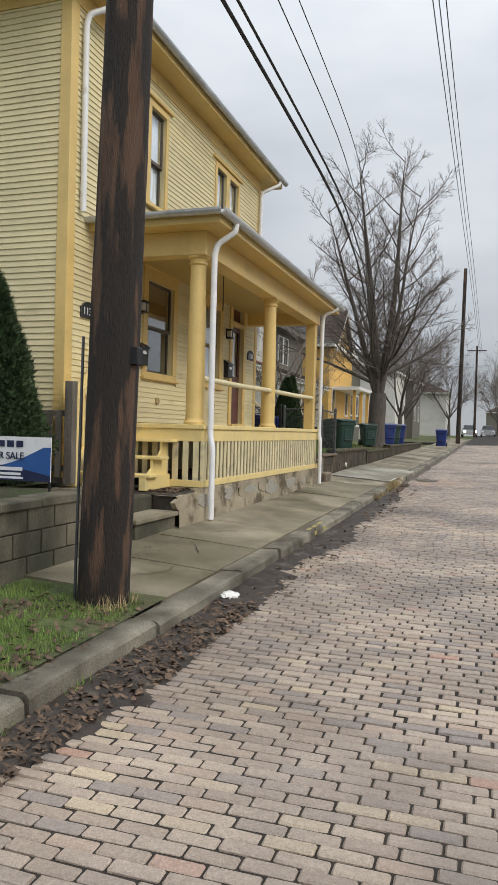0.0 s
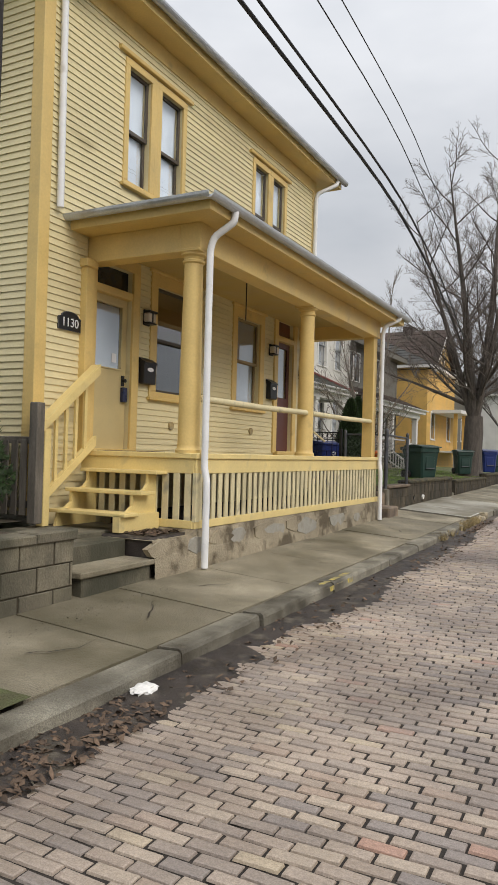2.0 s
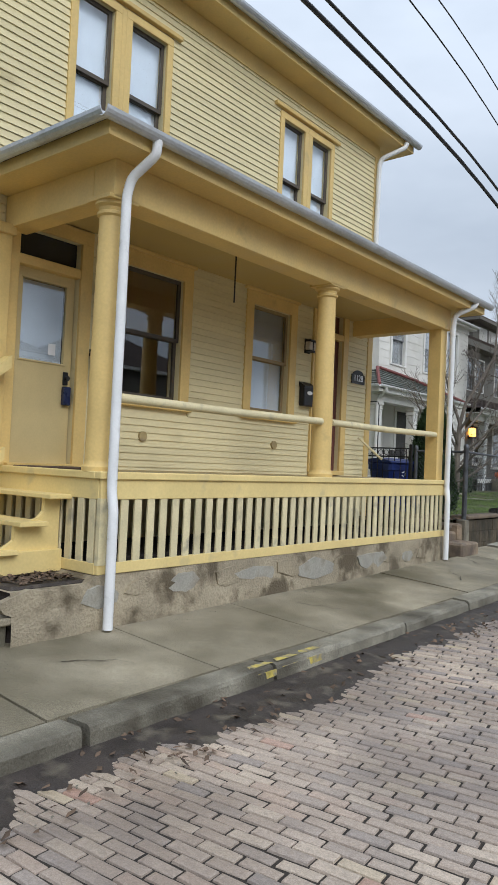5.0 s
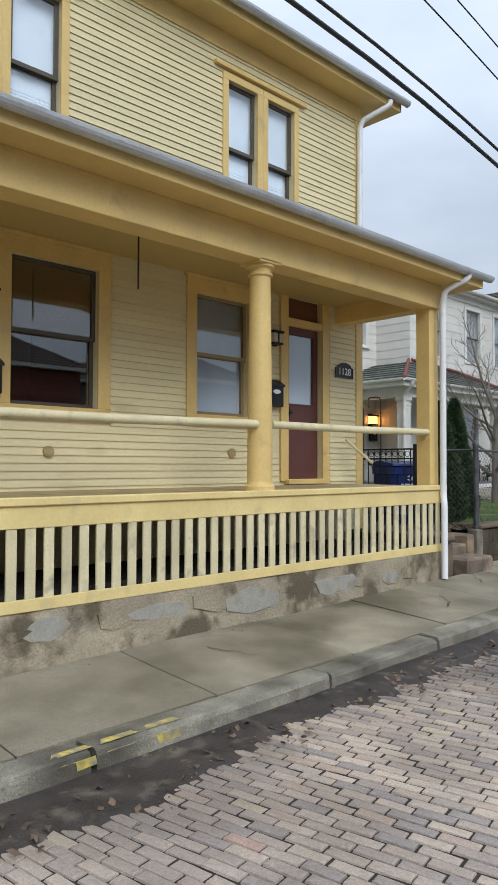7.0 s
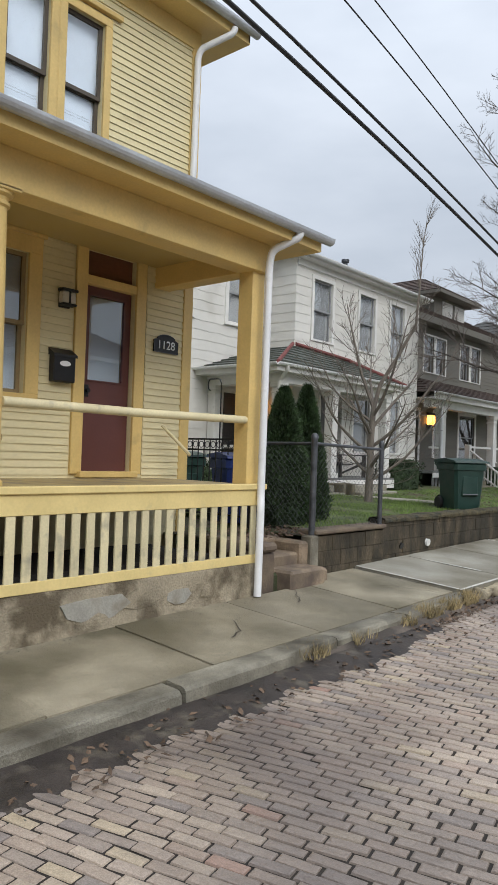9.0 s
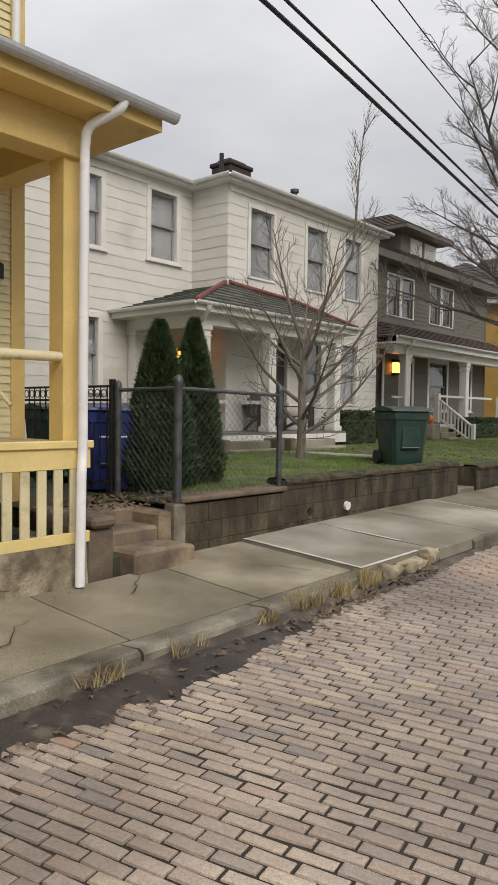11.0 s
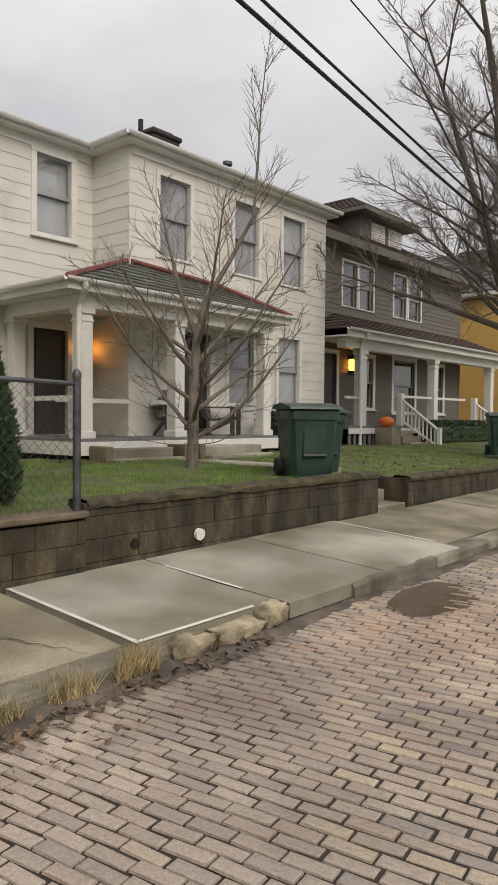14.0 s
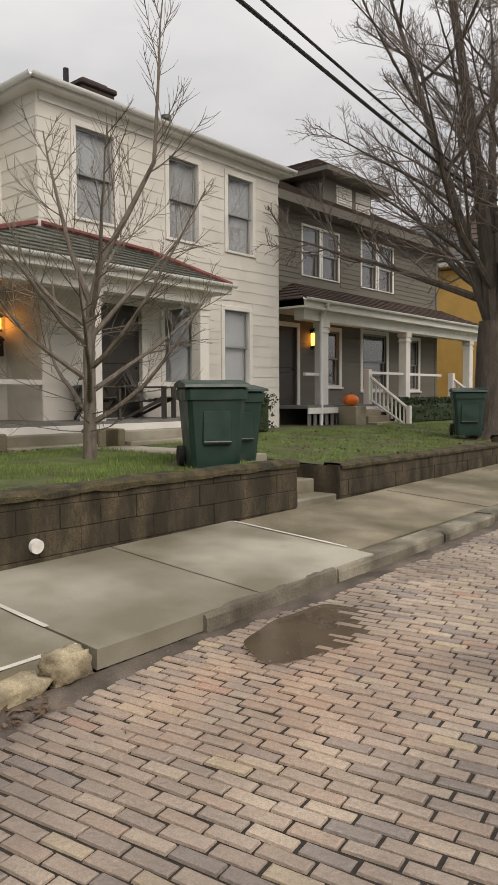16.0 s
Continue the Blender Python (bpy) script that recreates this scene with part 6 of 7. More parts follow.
def young_tree(x, y, z):
    """A small tree: a short trunk, ascending limbs and one long leader that leans aside."""
    random.seed(14)
    t = thing("young_tree", (x, y, z), "slender young bare tree with ascending limbs on the lawn", "tree")
    wood, fine = Mesh(), Mesh()
    lean = Vector((0.76, 0.65, 0))
    trunk = [Vector((x, y, z - 0.05)), Vector((x, y, z + 0.1)), Vector((x + 0.02, y, z + 0.7)), Vector((x, y + 0.02, z + 1.4)), Vector((x + 0.04, y + 0.03, z + 2.0))]
    wood.tube(trunk, [0.115, 0.09, 0.078, 0.075, 0.055], 10)
    top = trunk[-1]
    leader = [top, top + lean * 0.12 + UP * 0.5, top + lean * 0.5 + UP * 1.15, top + lean * 0.82 + UP * 1.75, top + lean * 0.88 + UP * 2.6, top + lean * 0.92 + UP * 3.4, top + lean * 1.0 + UP * 4.1]
    wood.tube(leader, [0.05, 0.042, 0.034, 0.027, 0.019, 0.011, 0.005], 7)
    sprays(fine, leader, 16, 1.15, 0.010, 1, 0.5, low=0.12)
    second = branch(top, (-0.25, -0.1, 1), 2.3, 6, UP * 0.2, 0.1)
    wood.tube(second, taper(0.042, 0.008, 6), 6)
    sprays(fine, second, 12, 1.0, 0.010, 1, 0.35)
    for k in range(12):
        u = 0.42 + 0.56 * k / 11
        p, _ = along(trunk, u)
        a = k * 2.4 + 0.7
        d = Vector((math.cos(a), math.sin(a), 0.36 + 0.45 * u))
        ln = rnd(2.2, 2.95) * (1.05 - 0.2 * u)
        limb = branch(p, d, ln, 8, UP * 0.52, 0.12)
        wood.tube(limb, taper(0.038, 0.005, 8), 6)
        sprays(fine, limb, 10, 0.95, 0.008, 1, 0.26)
    for k in range(9):
        p, _ = along(trunk, rnd(0.35, 0.9))
        a = rnd(0, 6.28)
        tw = branch(p, (math.cos(a), math.sin(a), 0.15), rnd(0.9, 1.5), 4, UP * 0.1, 0.14)
        fine.tube(tw, taper(0.010, 0.004, 4), 4, cap=False)
        sprays(fine, tw, 6, 0.5, 0.005, 0, 0.15)
    part("trunk", wood, "young_bark", t, smooth="auto")
    part("crown", fine, "young_bark", t, "fine bare twigs")


def street_tree(x, y, z):
    """A large tree: a forked trunk, steep stems and long low limbs that sweep upwards."""
    random.seed(23)
    t = thing("street_tree", (x, y, z), "large bare street tree with forked trunk and spreading crown", "tree")
    wood, fine = Mesh(), Mesh()
    fork = Vector((x + 0.06, y, z + 2.3))
    wood.tube([(x, y, z - 0.1), (x, y, z + 0.2), (x + 0.02, y, z + 0.9), (x + 0.05, y, z + 1.7), fork], [0.56, 0.42, 0.36, 0.37, 0.33], 14)
    stems = []
    for a, tilt, ln, r in ((0.3, 0.12, 10.4, 0.2), (2.0, 0.32, 8.8, 0.16), (3.5, 0.38, 8.4, 0.16), (4.7, 0.2, 10.0, 0.19), (5.7, 0.36, 8.6, 0.14)):
        st = branch(fork - UP * 0.3, (math.cos(a) * tilt, math.sin(a) * tilt, 1), ln, 9, UP * 0.1, 0.05)
        wood.tube(st, taper(r, 0.008, 9), 8)
        sprays(fine, st, 8, 1.1, 0.009, 1, 0.3, 0.17, 0.8)
        stems.append(st)
    limbs = []
    for k, st in enumerate(stems):
        for i in range(13):
            u = 0.12 + 0.86 * i / 12
            p, d = along(st, u)
            a = i * 2.4 + k * 1.3
            out = Vector((math.cos(a), math.sin(a), 0.75))
            limbs.append((p, out, (3.9 - 2.0 * u) * rnd(0.85, 1.15), 0.06 * (1 - 0.65 * u)))
    for a in (3.6, 2.7, 4.6, 0.6, 5.4, 1.6):
        limbs.append((fork + UP * rnd(0.2, 1.3), Vector((math.cos(a), math.sin(a), 0.5)), rnd(4.6, 5.6), 0.085))
    for p, d, ln, r in limbs:
        lb = branch(p, d, ln, 8, UP * 0.45, 0.12)
        wood.tube(lb, taper(r, 0.006, 8), 6)
        sprays(fine, lb, 11 if ln > 2.4 else 9, max(0.9, ln * 0.40), max(0.010, r * 0.24), 2, 0.16, 0.2)
    part("trunk", wood, "bark", t, smooth="auto")
    part("crown", fine, "twig", t, "bare winter branches and fine twigs")


street_tree(-4.8, 31.8, 1.05)
young_tree(-6.5, 23.15, 1.03)
for k, (tx, ty, hh) in enumerate(((-7.5, 62, 5.0), (-9, 78, 5.5), (9, 95, 6), (3, 120, 6), (6, 75, 5.5), (-6, 104, 5), (0.5, 135, 6), (5.5, 112, 5.5), (-13, 98, 5.5), (10, 130, 6))):
    bare_tree("distant_tree", tx, ty, slope(ty) - 0.05, 0.22, 0, 40 + k, "distant bare winter tree", "bark", 5, 0.7, hh, 4, [0, 6, 6, 5], fork_z=2.4, twig_r=0.014, upright=0.6)

# ---- grey house ----
XG, XC = -10.6, -9.65
gh = thing("grey_house", (-14, 36.3, 1.0), "two-storey dark grey clapboard house with white-trimmed windows", "house")
G_UP = [(33.22, 33.98, 5.12, 6.40), (34.12, 34.9, 5.12, 6.40), (36.15, 36.95, 5.12, 6.46), (37.12, 37.95, 5.12, 6.46)]
G_LOW = [(34.15, 34.95, 2.2, 3.7), (36.2, 37.6, 2.1, 3.75), (39.0, 39.7, 2.1, 3.7)]
G_DOOR = (32.15, 32.95, 1.66, 3.7)
g_w = part("wall", wall_boxes(Mesh(), "x", XG, 0.2, 31.5, 41.0, 0.8, 6.8, G_UP + G_LOW + [G_DOOR]), "siding_grey", gh)
boxes("wall", Mesh().box(-19, XG - 0.2, 31.5, 31.7, 0.8, 6.8).box(-19, XG - 0.2, 40.8, 41.0, 0.8, 6.8).box(-19.2, -19, 31.5, 41, 0.8, 6.8), "siding_grey", gh)
# near-black inner walls: shade of the rooms put into the colour
boxes("inner_wall", Mesh().box(-12.6, -12.5, 31.7, 40.8, 0.8, 6.7).box(-12.5, XG - 0.2, 31.7, 40.8, 4.2, 4.3), "dark_shade_fill", gh)
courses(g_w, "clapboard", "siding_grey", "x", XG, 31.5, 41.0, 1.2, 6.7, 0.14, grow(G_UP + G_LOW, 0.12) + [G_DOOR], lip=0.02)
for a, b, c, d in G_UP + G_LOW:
    # upper and lower panes get a near-black sheet for the room's shade
    window(gh, XG, a, b, c, d, 0.06 if c > 4 else 0.12, "white", "shade", "dark_shade_fill", behind_label="near-black sheet in place of the unlit room", sill=c < 4)
far_door(gh, XG, 32.15, 32.95, 1.66, 3.7, "dark_door", "dark front door with wreath")
so = Mesh().box(-19.5, -10.12, 31.05, 41.45, 6.72, 6.78).box(-10.15, -10.12, 31.05, 41.45, 6.78, 6.95).box(-19.5, -10.15, 31.05, 31.08, 6.78, 6.95).box(XG, XG + 0.03, 40.9, 41.03, 1.0, 6.72)
boxes("soffit", so, "siding_grey", gh)
rf = Mesh()
roof_quad(rf, (-10.12, 31.05, 6.95), (-10.12, 41.45, 6.95), (-14.4, 37.0, 9.3), (-14.4, 35.5, 9.3), 18)
roof_quad(rf, (-19.5, 31.05, 6.95), (-10.12, 31.05, 6.95), (-14.4, 35.5, 9.3), (-14.4, 35.5, 9.3), 10)
roof_quad(rf, (-10.12, 41.45, 6.95), (-19.5, 41.45, 6.95), (-14.4, 37.0, 9.3), (-14.4, 37.0, 9.3), 10)
roof_quad(rf, (-19.5, 41.45, 6.95), (-19.5, 31.05, 6.95), (-14.4, 35.5, 9.3), (-14.4, 37.0, 9.3), 4)
part("roof", rf, "shingle_brown", gh, "brown-grey shingle hip roof")
dm = part("dormer", Mesh().box(-14.2, -11.1, 34.9, 37.5, 7.2, 8.15), "siding_grey", gh, "hipped dormer with white louvres")
for a in (35.6, 36.65):
    part("louvre_frame", Mesh().box(-11.1, -11.06, a - 0.05, a + 0.75, 7.5, 8.05, 0.006), "white", dm)
    for i in range(6):
        part("louvre", B(-11.06, -11.02, a, a + 0.68, 7.56 + 0.075 * i, 7.60 + 0.075 * i), "white", dm)
part("dormer_soffit", Mesh().box(-14.2, -10.6, 34.4, 38.0, 8.15, 8.27), "siding_grey", dm)
rf = Mesh()
roof_quad(rf, (-10.6, 34.4, 8.27), (-10.6, 38.0, 8.27), (-12.3, 36.2, 9.2), (-12.3, 36.2, 9.2), 8)
roof_quad(rf, (-14.4, 34.4, 8.27), (-10.6, 34.4, 8.27), (-12.3, 36.2, 9.2), (-14.4, 36.2, 9.2), 8)
roof_quad(rf, (-10.6, 38.0, 8.27), (-14.4, 38.0, 8.27), (-14.4, 36.2, 9.2), (-12.3, 36.2, 9.2), 8)
part("dormer_roof", rf, "shingle_brown", dm)
gp = part("porch", Mesh().box(XG, -9.45, 31.9, 42.0, 1.58, 1.66), "porch_grey", gh, "wide front porch")
part("skirt", Mesh().box(-9.47, -9.44, 31.9, 42.0, 1.45, 1.60), "white", gp)
for i in range(40):
    if not (33.4 < 31.95 + i * 0.25 < 35.0):
        part("slat", B(-9.52, -9.5, 31.95 + i * 0.25, 32.09 + i * 0.25, 0.9, 1.46), "porch_grey", gp)
for cy in (32.75, 37.05, 41.5):
    c = Mesh().box(XC - 0.13, XC + 0.13, cy - 0.13, cy + 0.13, 1.66, 3.62, 0.012).box(XC - 0.16, XC + 0.16, cy - 0.16, cy + 0.16, 3.62, 3.75, 0.012).box(XC - 0.15, XC + 0.15, cy - 0.15, cy + 0.15, 3.48, 3.53, 0.006)
    part("column", c, "white", gp, "square white column")
part("beam", Mesh().box(XC - 0.15, XC + 0.15, 31.8, 42.0, 3.75, 4.0, 0.006), "white", gp)
part("porch_ceiling", Mesh().box(XG, -9.25, 31.5, 42.3, 4.0, 4.05), "white", gp)
part("fascia", Mesh().box(-9.28, -9.25, 31.5, 42.3, 4.05, 4.2), "white", gp)
rf = Mesh()
roof_quad(rf, (-9.22, 31.45, 4.2), (-9.22, 42.35, 4.2), (XG, 41.0, 4.85), (XG, 32.8, 4.85), 8)
roof_quad(rf, (XG, 31.45, 4.2), (-9.22, 31.45, 4.2), (XG, 32.8, 4.85), (XG, 32.8, 4.85), 6)
roof_quad(rf, (-9.22, 42.35, 4.2), (XG, 42.35, 4.2), (XG, 41.0, 4.85), (XG, 41.0, 4.85), 6)
part("porch_roof", rf, "shingle_brown", gp, "brown shingle porch roof")
part("gutter", half_gutter(Mesh(), -9.17, 31.4, -9.17, 42.4, 4.22, 0.06), "white_metal", gp)
downspout(gh, [(-9.17, 32.35, 4.18), (-9.2, 32.36, 4.1), (-9.46, 32.5, 3.9), (-9.48, 32.5, 3.7), (-9.48, 32.5, 1.1)], "white_metal", 0.05)
part("porch_rail", Mesh().box(-9.68, -9.6, 35.0, 36.9, 2.5, 2.57).box(-9.68, -9.6, 37.2, 39.4, 2.5, 2.57).box(-9.68, -9.6, 32.0, 32.6, 2.4, 2.47), "white", gp)
gst = thing("porch_steps", (-9.0, 34.3, 1.0), "weathered concrete porch steps with white railing", "steps")
for i in range(4):
    part("step", B(-9.45 + 0.27 * i, -9.15 + 0.27 * i, 33.75, 34.85, 0.9, 1.52 - 0.16 * i, c=0.012), "concrete", gst)
part("cheek", B(-9.44, -8.9, 33.2, 33.7, 0.9, 1.62, c=0.015), "concrete", gst)
for cy in (34.95, 40.2):
    part("newel", B(-9.72, -9.54, cy - 0.09, cy + 0.09, 1.66, 2.62, c=0.01), "white", gst)
    part("newel", B(-8.42, -8.3, cy - 0.06, cy + 0.06, 0.95, 1.62, c=0.01), "white", gst)
    part("handrail", Mesh().tube([(-9.6, cy, 2.45), (-8.36, cy, 1.52)], 0.045, 6), "white", gst)
    part("lower_rail", Mesh().tube([(-9.6, cy, 1.82), (-8.36, cy, 1.05)], 0.035, 6), "white", gst)
    for i in range(9):
        bx = -9.5 + 0.125 * i
        bz = 2.42 - (bx + 9.6) * 0.75
        part("baluster", B(bx - 0.02, bx + 0.02, cy - 0.02, cy + 0.02, bz - 0.62, bz), "white", gst)
pk = thing("pumpkin", (-9.2, 33.42, 1.62), "orange pumpkin on the porch step block", "pumpkin")
pm = Mesh()
for i in range(9):
    v = math.pi * i / 8
    for s in range(24):
        a = 2 * math.pi * s / 24
        rr = 0.2 * math.sin(v) * (1 + 0.07 * abs(math.cos(a * 4)))
        pm.v.append((-9.2 + rr * math.cos(a), 33.42 + rr * math.sin(a), 1.775 - 0.155 * math.cos(v)))
for i in range(8):
    for s in range(24):
        a, b = i * 24 + s, i * 24 + (s + 1) % 24
        pm.f.append((a, b, b + 24, a + 24))
part("fruit", pm, "pumpkin", pk, smooth=True)
part("stem", Mesh().tube([(-9.2, 33.42, 1.9), (-9.19, 33.43, 1.98)], [0.025, 0.018], 7), "stem", pk)
gl = wall_lamp(XG, 33.72, 3.15, True)
gl.scale = (1.8, 2.2, 2.6)


def hedge(x0, x1, y0, y1, z0, h, count, label):
    t = thing("hedge", ((x0 + x1) / 2, (y0 + y1) / 2, z0), label, "hedge")
    part("core", B(x0 + 0.1, x1 - 0.1, y0 + 0.1, y1 - 0.1, z0, z0 + h * 0.8, c=0.08), "bush", t)
    m = Mesh()
    for _ in range(count):
        p = Vector((rnd(x0, x1), rnd(y0, y1), z0 + rnd(0.05, 1) * h))
        if x0 + 0.15 < p.x < x1 - 0.15 and y0 + 0.15 < p.y < y1 - 0.15:
            p.z = z0 + h * rnd(0.72, 1.04)
        d = Vector((rnd(-1, 1), rnd(-1, 1), rnd(-0.2, 1))).normalized() * 0.09
        s = d.cross(Vector((rnd(-1, 1), rnd(-1, 1), rnd(-1, 1)))).normalized() * 0.04
        m.add([p - s, p + d * 0.5 + s * 0.3, p + d, p + s], [(0, 1, 2, 3)])
    part("foliage", m, "bush", t)


random.seed(51)
hedge(-9.4, -8.5, 27.9, 29.5, 1.1, 0.85, 2600, "low dark evergreen hedge by the white porch")
hedge(-9.3, -8.6, 35.3, 39.6, 1.1, 0.7, 3200, "clipped dark hedge in front of the grey porch")
hedge(-10.6, -9.8, 20.6, 22.2, 1.05, 0.75, 1800, "dark bush beside the white porch")

# ---- ochre house and further houses ----
def plain_house(name, x, y0, y1, z, h, mat, roofmat, label, wins, ridge=2.4, deep=9.0):
    t = thing(name, (x - deep / 2, (y0 + y1) / 2, z), label, "house")
    hs = [(a, a + 0.85, z + lo, z + lo + 1.5) for a in wins for lo in (1.5, 4.4) if z + lo + 1.6 < z + h]
    w0 = part("wall", wall_boxes(Mesh(), "x", x, 0.2, y0, y1, z - 0.6, z + h, hs), mat, t)
    courses(w0, "clapboard", mat, "x", x, y0, y1, z, z + h, 0.2, grow(hs, 0.12), lip=0.02)
    boxes("wall", Mesh().box(x - deep, x - 0.2, y0, y0 + 0.2, z - 0.6, z + h).box(x - deep, x - 0.2, y1 - 0.2, y1, z - 0.6, z + h).box(x - deep - 0.2, x - deep, y0, y1, z - 0.6, z + h), mat, t)
    # one near-black wall painted as the shade inside
    part("inner_wall", B(x - 2, x - 1.9, y0 + 0.2, y1 - 0.2, z, z + h), "dark_shade_fill", t)
    for a, b, c, d in hs:
        window(t, x, a, b, c, d, 0.12, "white", "shade", "shade")
    part("soffit", Mesh().box(x - deep - 0.4, x + 0.4, y0 - 0.4, y1 + 0.4, z + h - 0.05, z + h + 0.12), "white", t)
    rf = Mesh()
    xa, xb, ya, yb, e = x + 0.42, x - deep - 0.42, y0 - 0.42, y1 + 0.42, z + h + 0.12
    ym = (ya + yb) / 2
    roof_quad(rf, (xa, ya, e), (xa, yb, e), ((xa + xb) / 2, ym + 1, e + ridge), ((xa + xb) / 2, ym - 1, e + ridge), 14)
    roof_quad(rf, (xb, ya, e), (xa, ya, e), ((xa + xb) / 2, ym - 1, e + ridge), ((xa + xb) / 2, ym - 1, e + ridge), 12)
    roof_quad(rf, (xa, yb, e), (xb, yb, e), ((xa + xb) / 2, ym + 1, e + ridge), ((xa + xb) / 2, ym + 1, e + ridge), 8)
    roof_quad(rf, (xb, yb, e), (xb, ya, e), ((xa + xb) / 2, ym - 1, e + ridge), ((xa + xb) / 2, ym + 1, e + ridge), 4)
    part("roof", rf, roofmat, t)
    return t


oh = plain_house("ochre_house", -9.7, 44.2, 51.5, 1.3, 5.6, "ochre", "shingle", "ochre-yellow clapboard house with white windows", (45.2, 49.4))
op = part("porch", Mesh().box(-9.7, -8.2, 45.6, 51.0, 2.0, 2.1).box(-9.7, -8.0, 45.4, 51.2, 4.3, 4.5), "white", oh, "pale front porch")
for cy in (45.9, 48.3, 50.7):
    part("column", B(-8.5, -8.3, cy - 0.1, cy + 0.1, 2.1, 4.3, c=0.01), "ochre", op)
part("chimney", B(-12, -11.4, 47, 47.8, 8, 9.8), "soot", oh)
part("gable", Mesh().prism([(44.6, 7.0), (50.2, 7.0), (47.4, 9.4)], "x", -13.5, -9.6), "ochre", oh, "ochre front gable")
gr = Mesh()
roof_quad(gr, (-9.25, 44.2, 6.75), (-13.6, 44.2, 6.75), (-13.6, 47.4, 9.55), (-9.25, 47.4, 9.55), 10)
roof_quad(gr, (-13.6, 50.6, 6.75), (-9.25, 50.6, 6.75), (-9.25, 47.4, 9.55), (-13.6, 47.4, 9.55), 10)
part("gable_roof", gr, "shingle_brown", oh, "brown shingle gable roof")
for sgn in (-1, 1):
    part("barge_board", Mesh().prism([(47.4, 9.55), (47.4, 9.35), (47.4 + sgn * 3.2, 6.55), (47.4 + sgn * 3.2, 6.75)], "x", -9.32, -9.24), "white", oh)
window(oh, -9.6, 47.0, 47.8, 7.3, 8.5, 0.1, "white", "shade", "shade")
plain_house("distant_house", -10.5, 54.5, 59.5, 1.5, 5.6, "siding_grey", "shingle", "distant grey clapboard house", (55.5, 57.8))
plain_house("distant_house", -9, 70, 78, 1.6, 5.8, "siding_white", "shingle", "distant pale two-storey clapboard house", (71.5, 75.5))
plain_house("distant_house", -8.5, 81, 89, 1.7, 5.8, "siding_grey", "shingle_brown", "distant dark two-storey clapboard house", (82.5, 86.5))

plain_house("distant_house", -6.5, 104, 112, 1.8, 5.6, "siding_white", "shingle_brown", "distant pale house beside the street", (105.5, 109.0))
plain_house("distant_house", 7.5, 152, 160, 1.7, 4.6, "siding_grey", "shingle_brown", "distant dark house closing the view", (154.0, 157.0))

# houses across the street, which the windows mirror
for k, (ya, yb, mt) in enumerate(((-6, 3, "chimney"), (6, 14, "teal_siding"), (17, 25, "chimney"), (28, 36, "siding_grey"))):
    ob = plain_house("opposite_house", 0, 0, yb - ya, 0, 5.6, mt, "shingle_brown", "house across the street seen in window reflections", (1.6, 5.2))
    ob.matrix_world = pose(16.5, yb, slope(ya) + 0.3, 0, 0, 180) @ Matrix.Translation((-4.5, (yb - ya) / 2, 0))
whole("kerb_opposite", Mesh().prism([(-40, slope(-40) + 0.1), (110, slope(110) + 0.1), (110, slope(110) - 0.3), (-40, slope(-40) - 0.3)], "x", 5.85, 6.1), "kerb", "stone kerb across the street", kind="structure")
whole("pavement_opposite", Mesh().prism([(-40, slope(-40) + 0.09), (110, slope(110) + 0.09), (110, slope(110) - 0.3), (-40, slope(-40) - 0.3)], "x", 6.1, 8.0), "concrete", "concrete pavement across the street", kind="structure")


# ---- parked cars far down the street ----
def car(x, y, turn, lights):
    t = thing("car", (0, 0, 0), "distant silver car with lit headlights" if lights else "distant parked silver car", "car")
    b = Mesh().prism([(-0.88, 0.3), (0.88, 0.3), (0.9, 0.75), (0.82, 0.92), (-0.82, 0.92), (-0.9, 0.75)], "y", -2.1, 2.1)
    part("body", b, "car_white", t)
    part("cabin", Mesh().add([(-0.8, -1.0, 0.92), (0.8, -1.0, 0.92), (0.8, 1.7, 0.92), (-0.8, 1.7, 0.92), (-0.62, -0.3, 1.45), (0.62, -0.3, 1.45), (0.62, 1.2, 1.45), (-0.62, 1.2, 1.45)],
                             [(0, 1, 5, 4), (1, 2, 6, 5), (2, 3, 7, 6), (3, 0, 4, 7), (4, 5, 6, 7)]), "car_glass", t)
    part("car_roof", B(-0.62, 0.62, -0.3, 1.2, 1.45, 1.49, c=0.01), "car_white", t)
    for sx in (-1, 1):
        part("headlight", B(sx * 0.65 - 0.16, sx * 0.65 + 0.16, -2.13, -2.09, 0.62, 0.78, c=0.01), "head_glow" if lights else "sign_white", t)
        for yy in (-1.3, 1.3):
            part("wheel", Mesh().tube([(sx * 0.72, yy, 0.32), (sx * 0.9, yy, 0.32)], 0.32, 16), "tyre", t)
    t.matrix_world = pose(x, y, slope(y), 0, 0, turn)


car(-3.0, 95, 5, True)
car(-0.8, 100, 0, False)

# ---- small things on the ground ----
random.seed(61)
PUDDLE = (-1.66, 21.4)
pu = Mesh()
n = 40
ring = []
for k in range(n):
    a = 2 * math.pi * k / n
    rr = 1 + 0.25 * noise.noise((math.cos(a) * 1.5, math.sin(a) * 1.5, 3))
    ring.append((PUDDLE[0] + 0.36 * rr * math.cos(a), PUDDLE[1] + 0.66 * rr * math.sin(a), road_z(*PUDDLE) + 0.003))
pu.add([(PUDDLE[0], PUDDLE[1], road_z(*PUDDLE) + 0.003)] + ring, [(0, 1 + k, 1 + (k + 1) % n) for k in range(n)])
puddle = whole("puddle", pu, "water", "shallow muddy puddle with a brown tree reflection in its colour", kind="structure")
puddle.visible_shadow = False

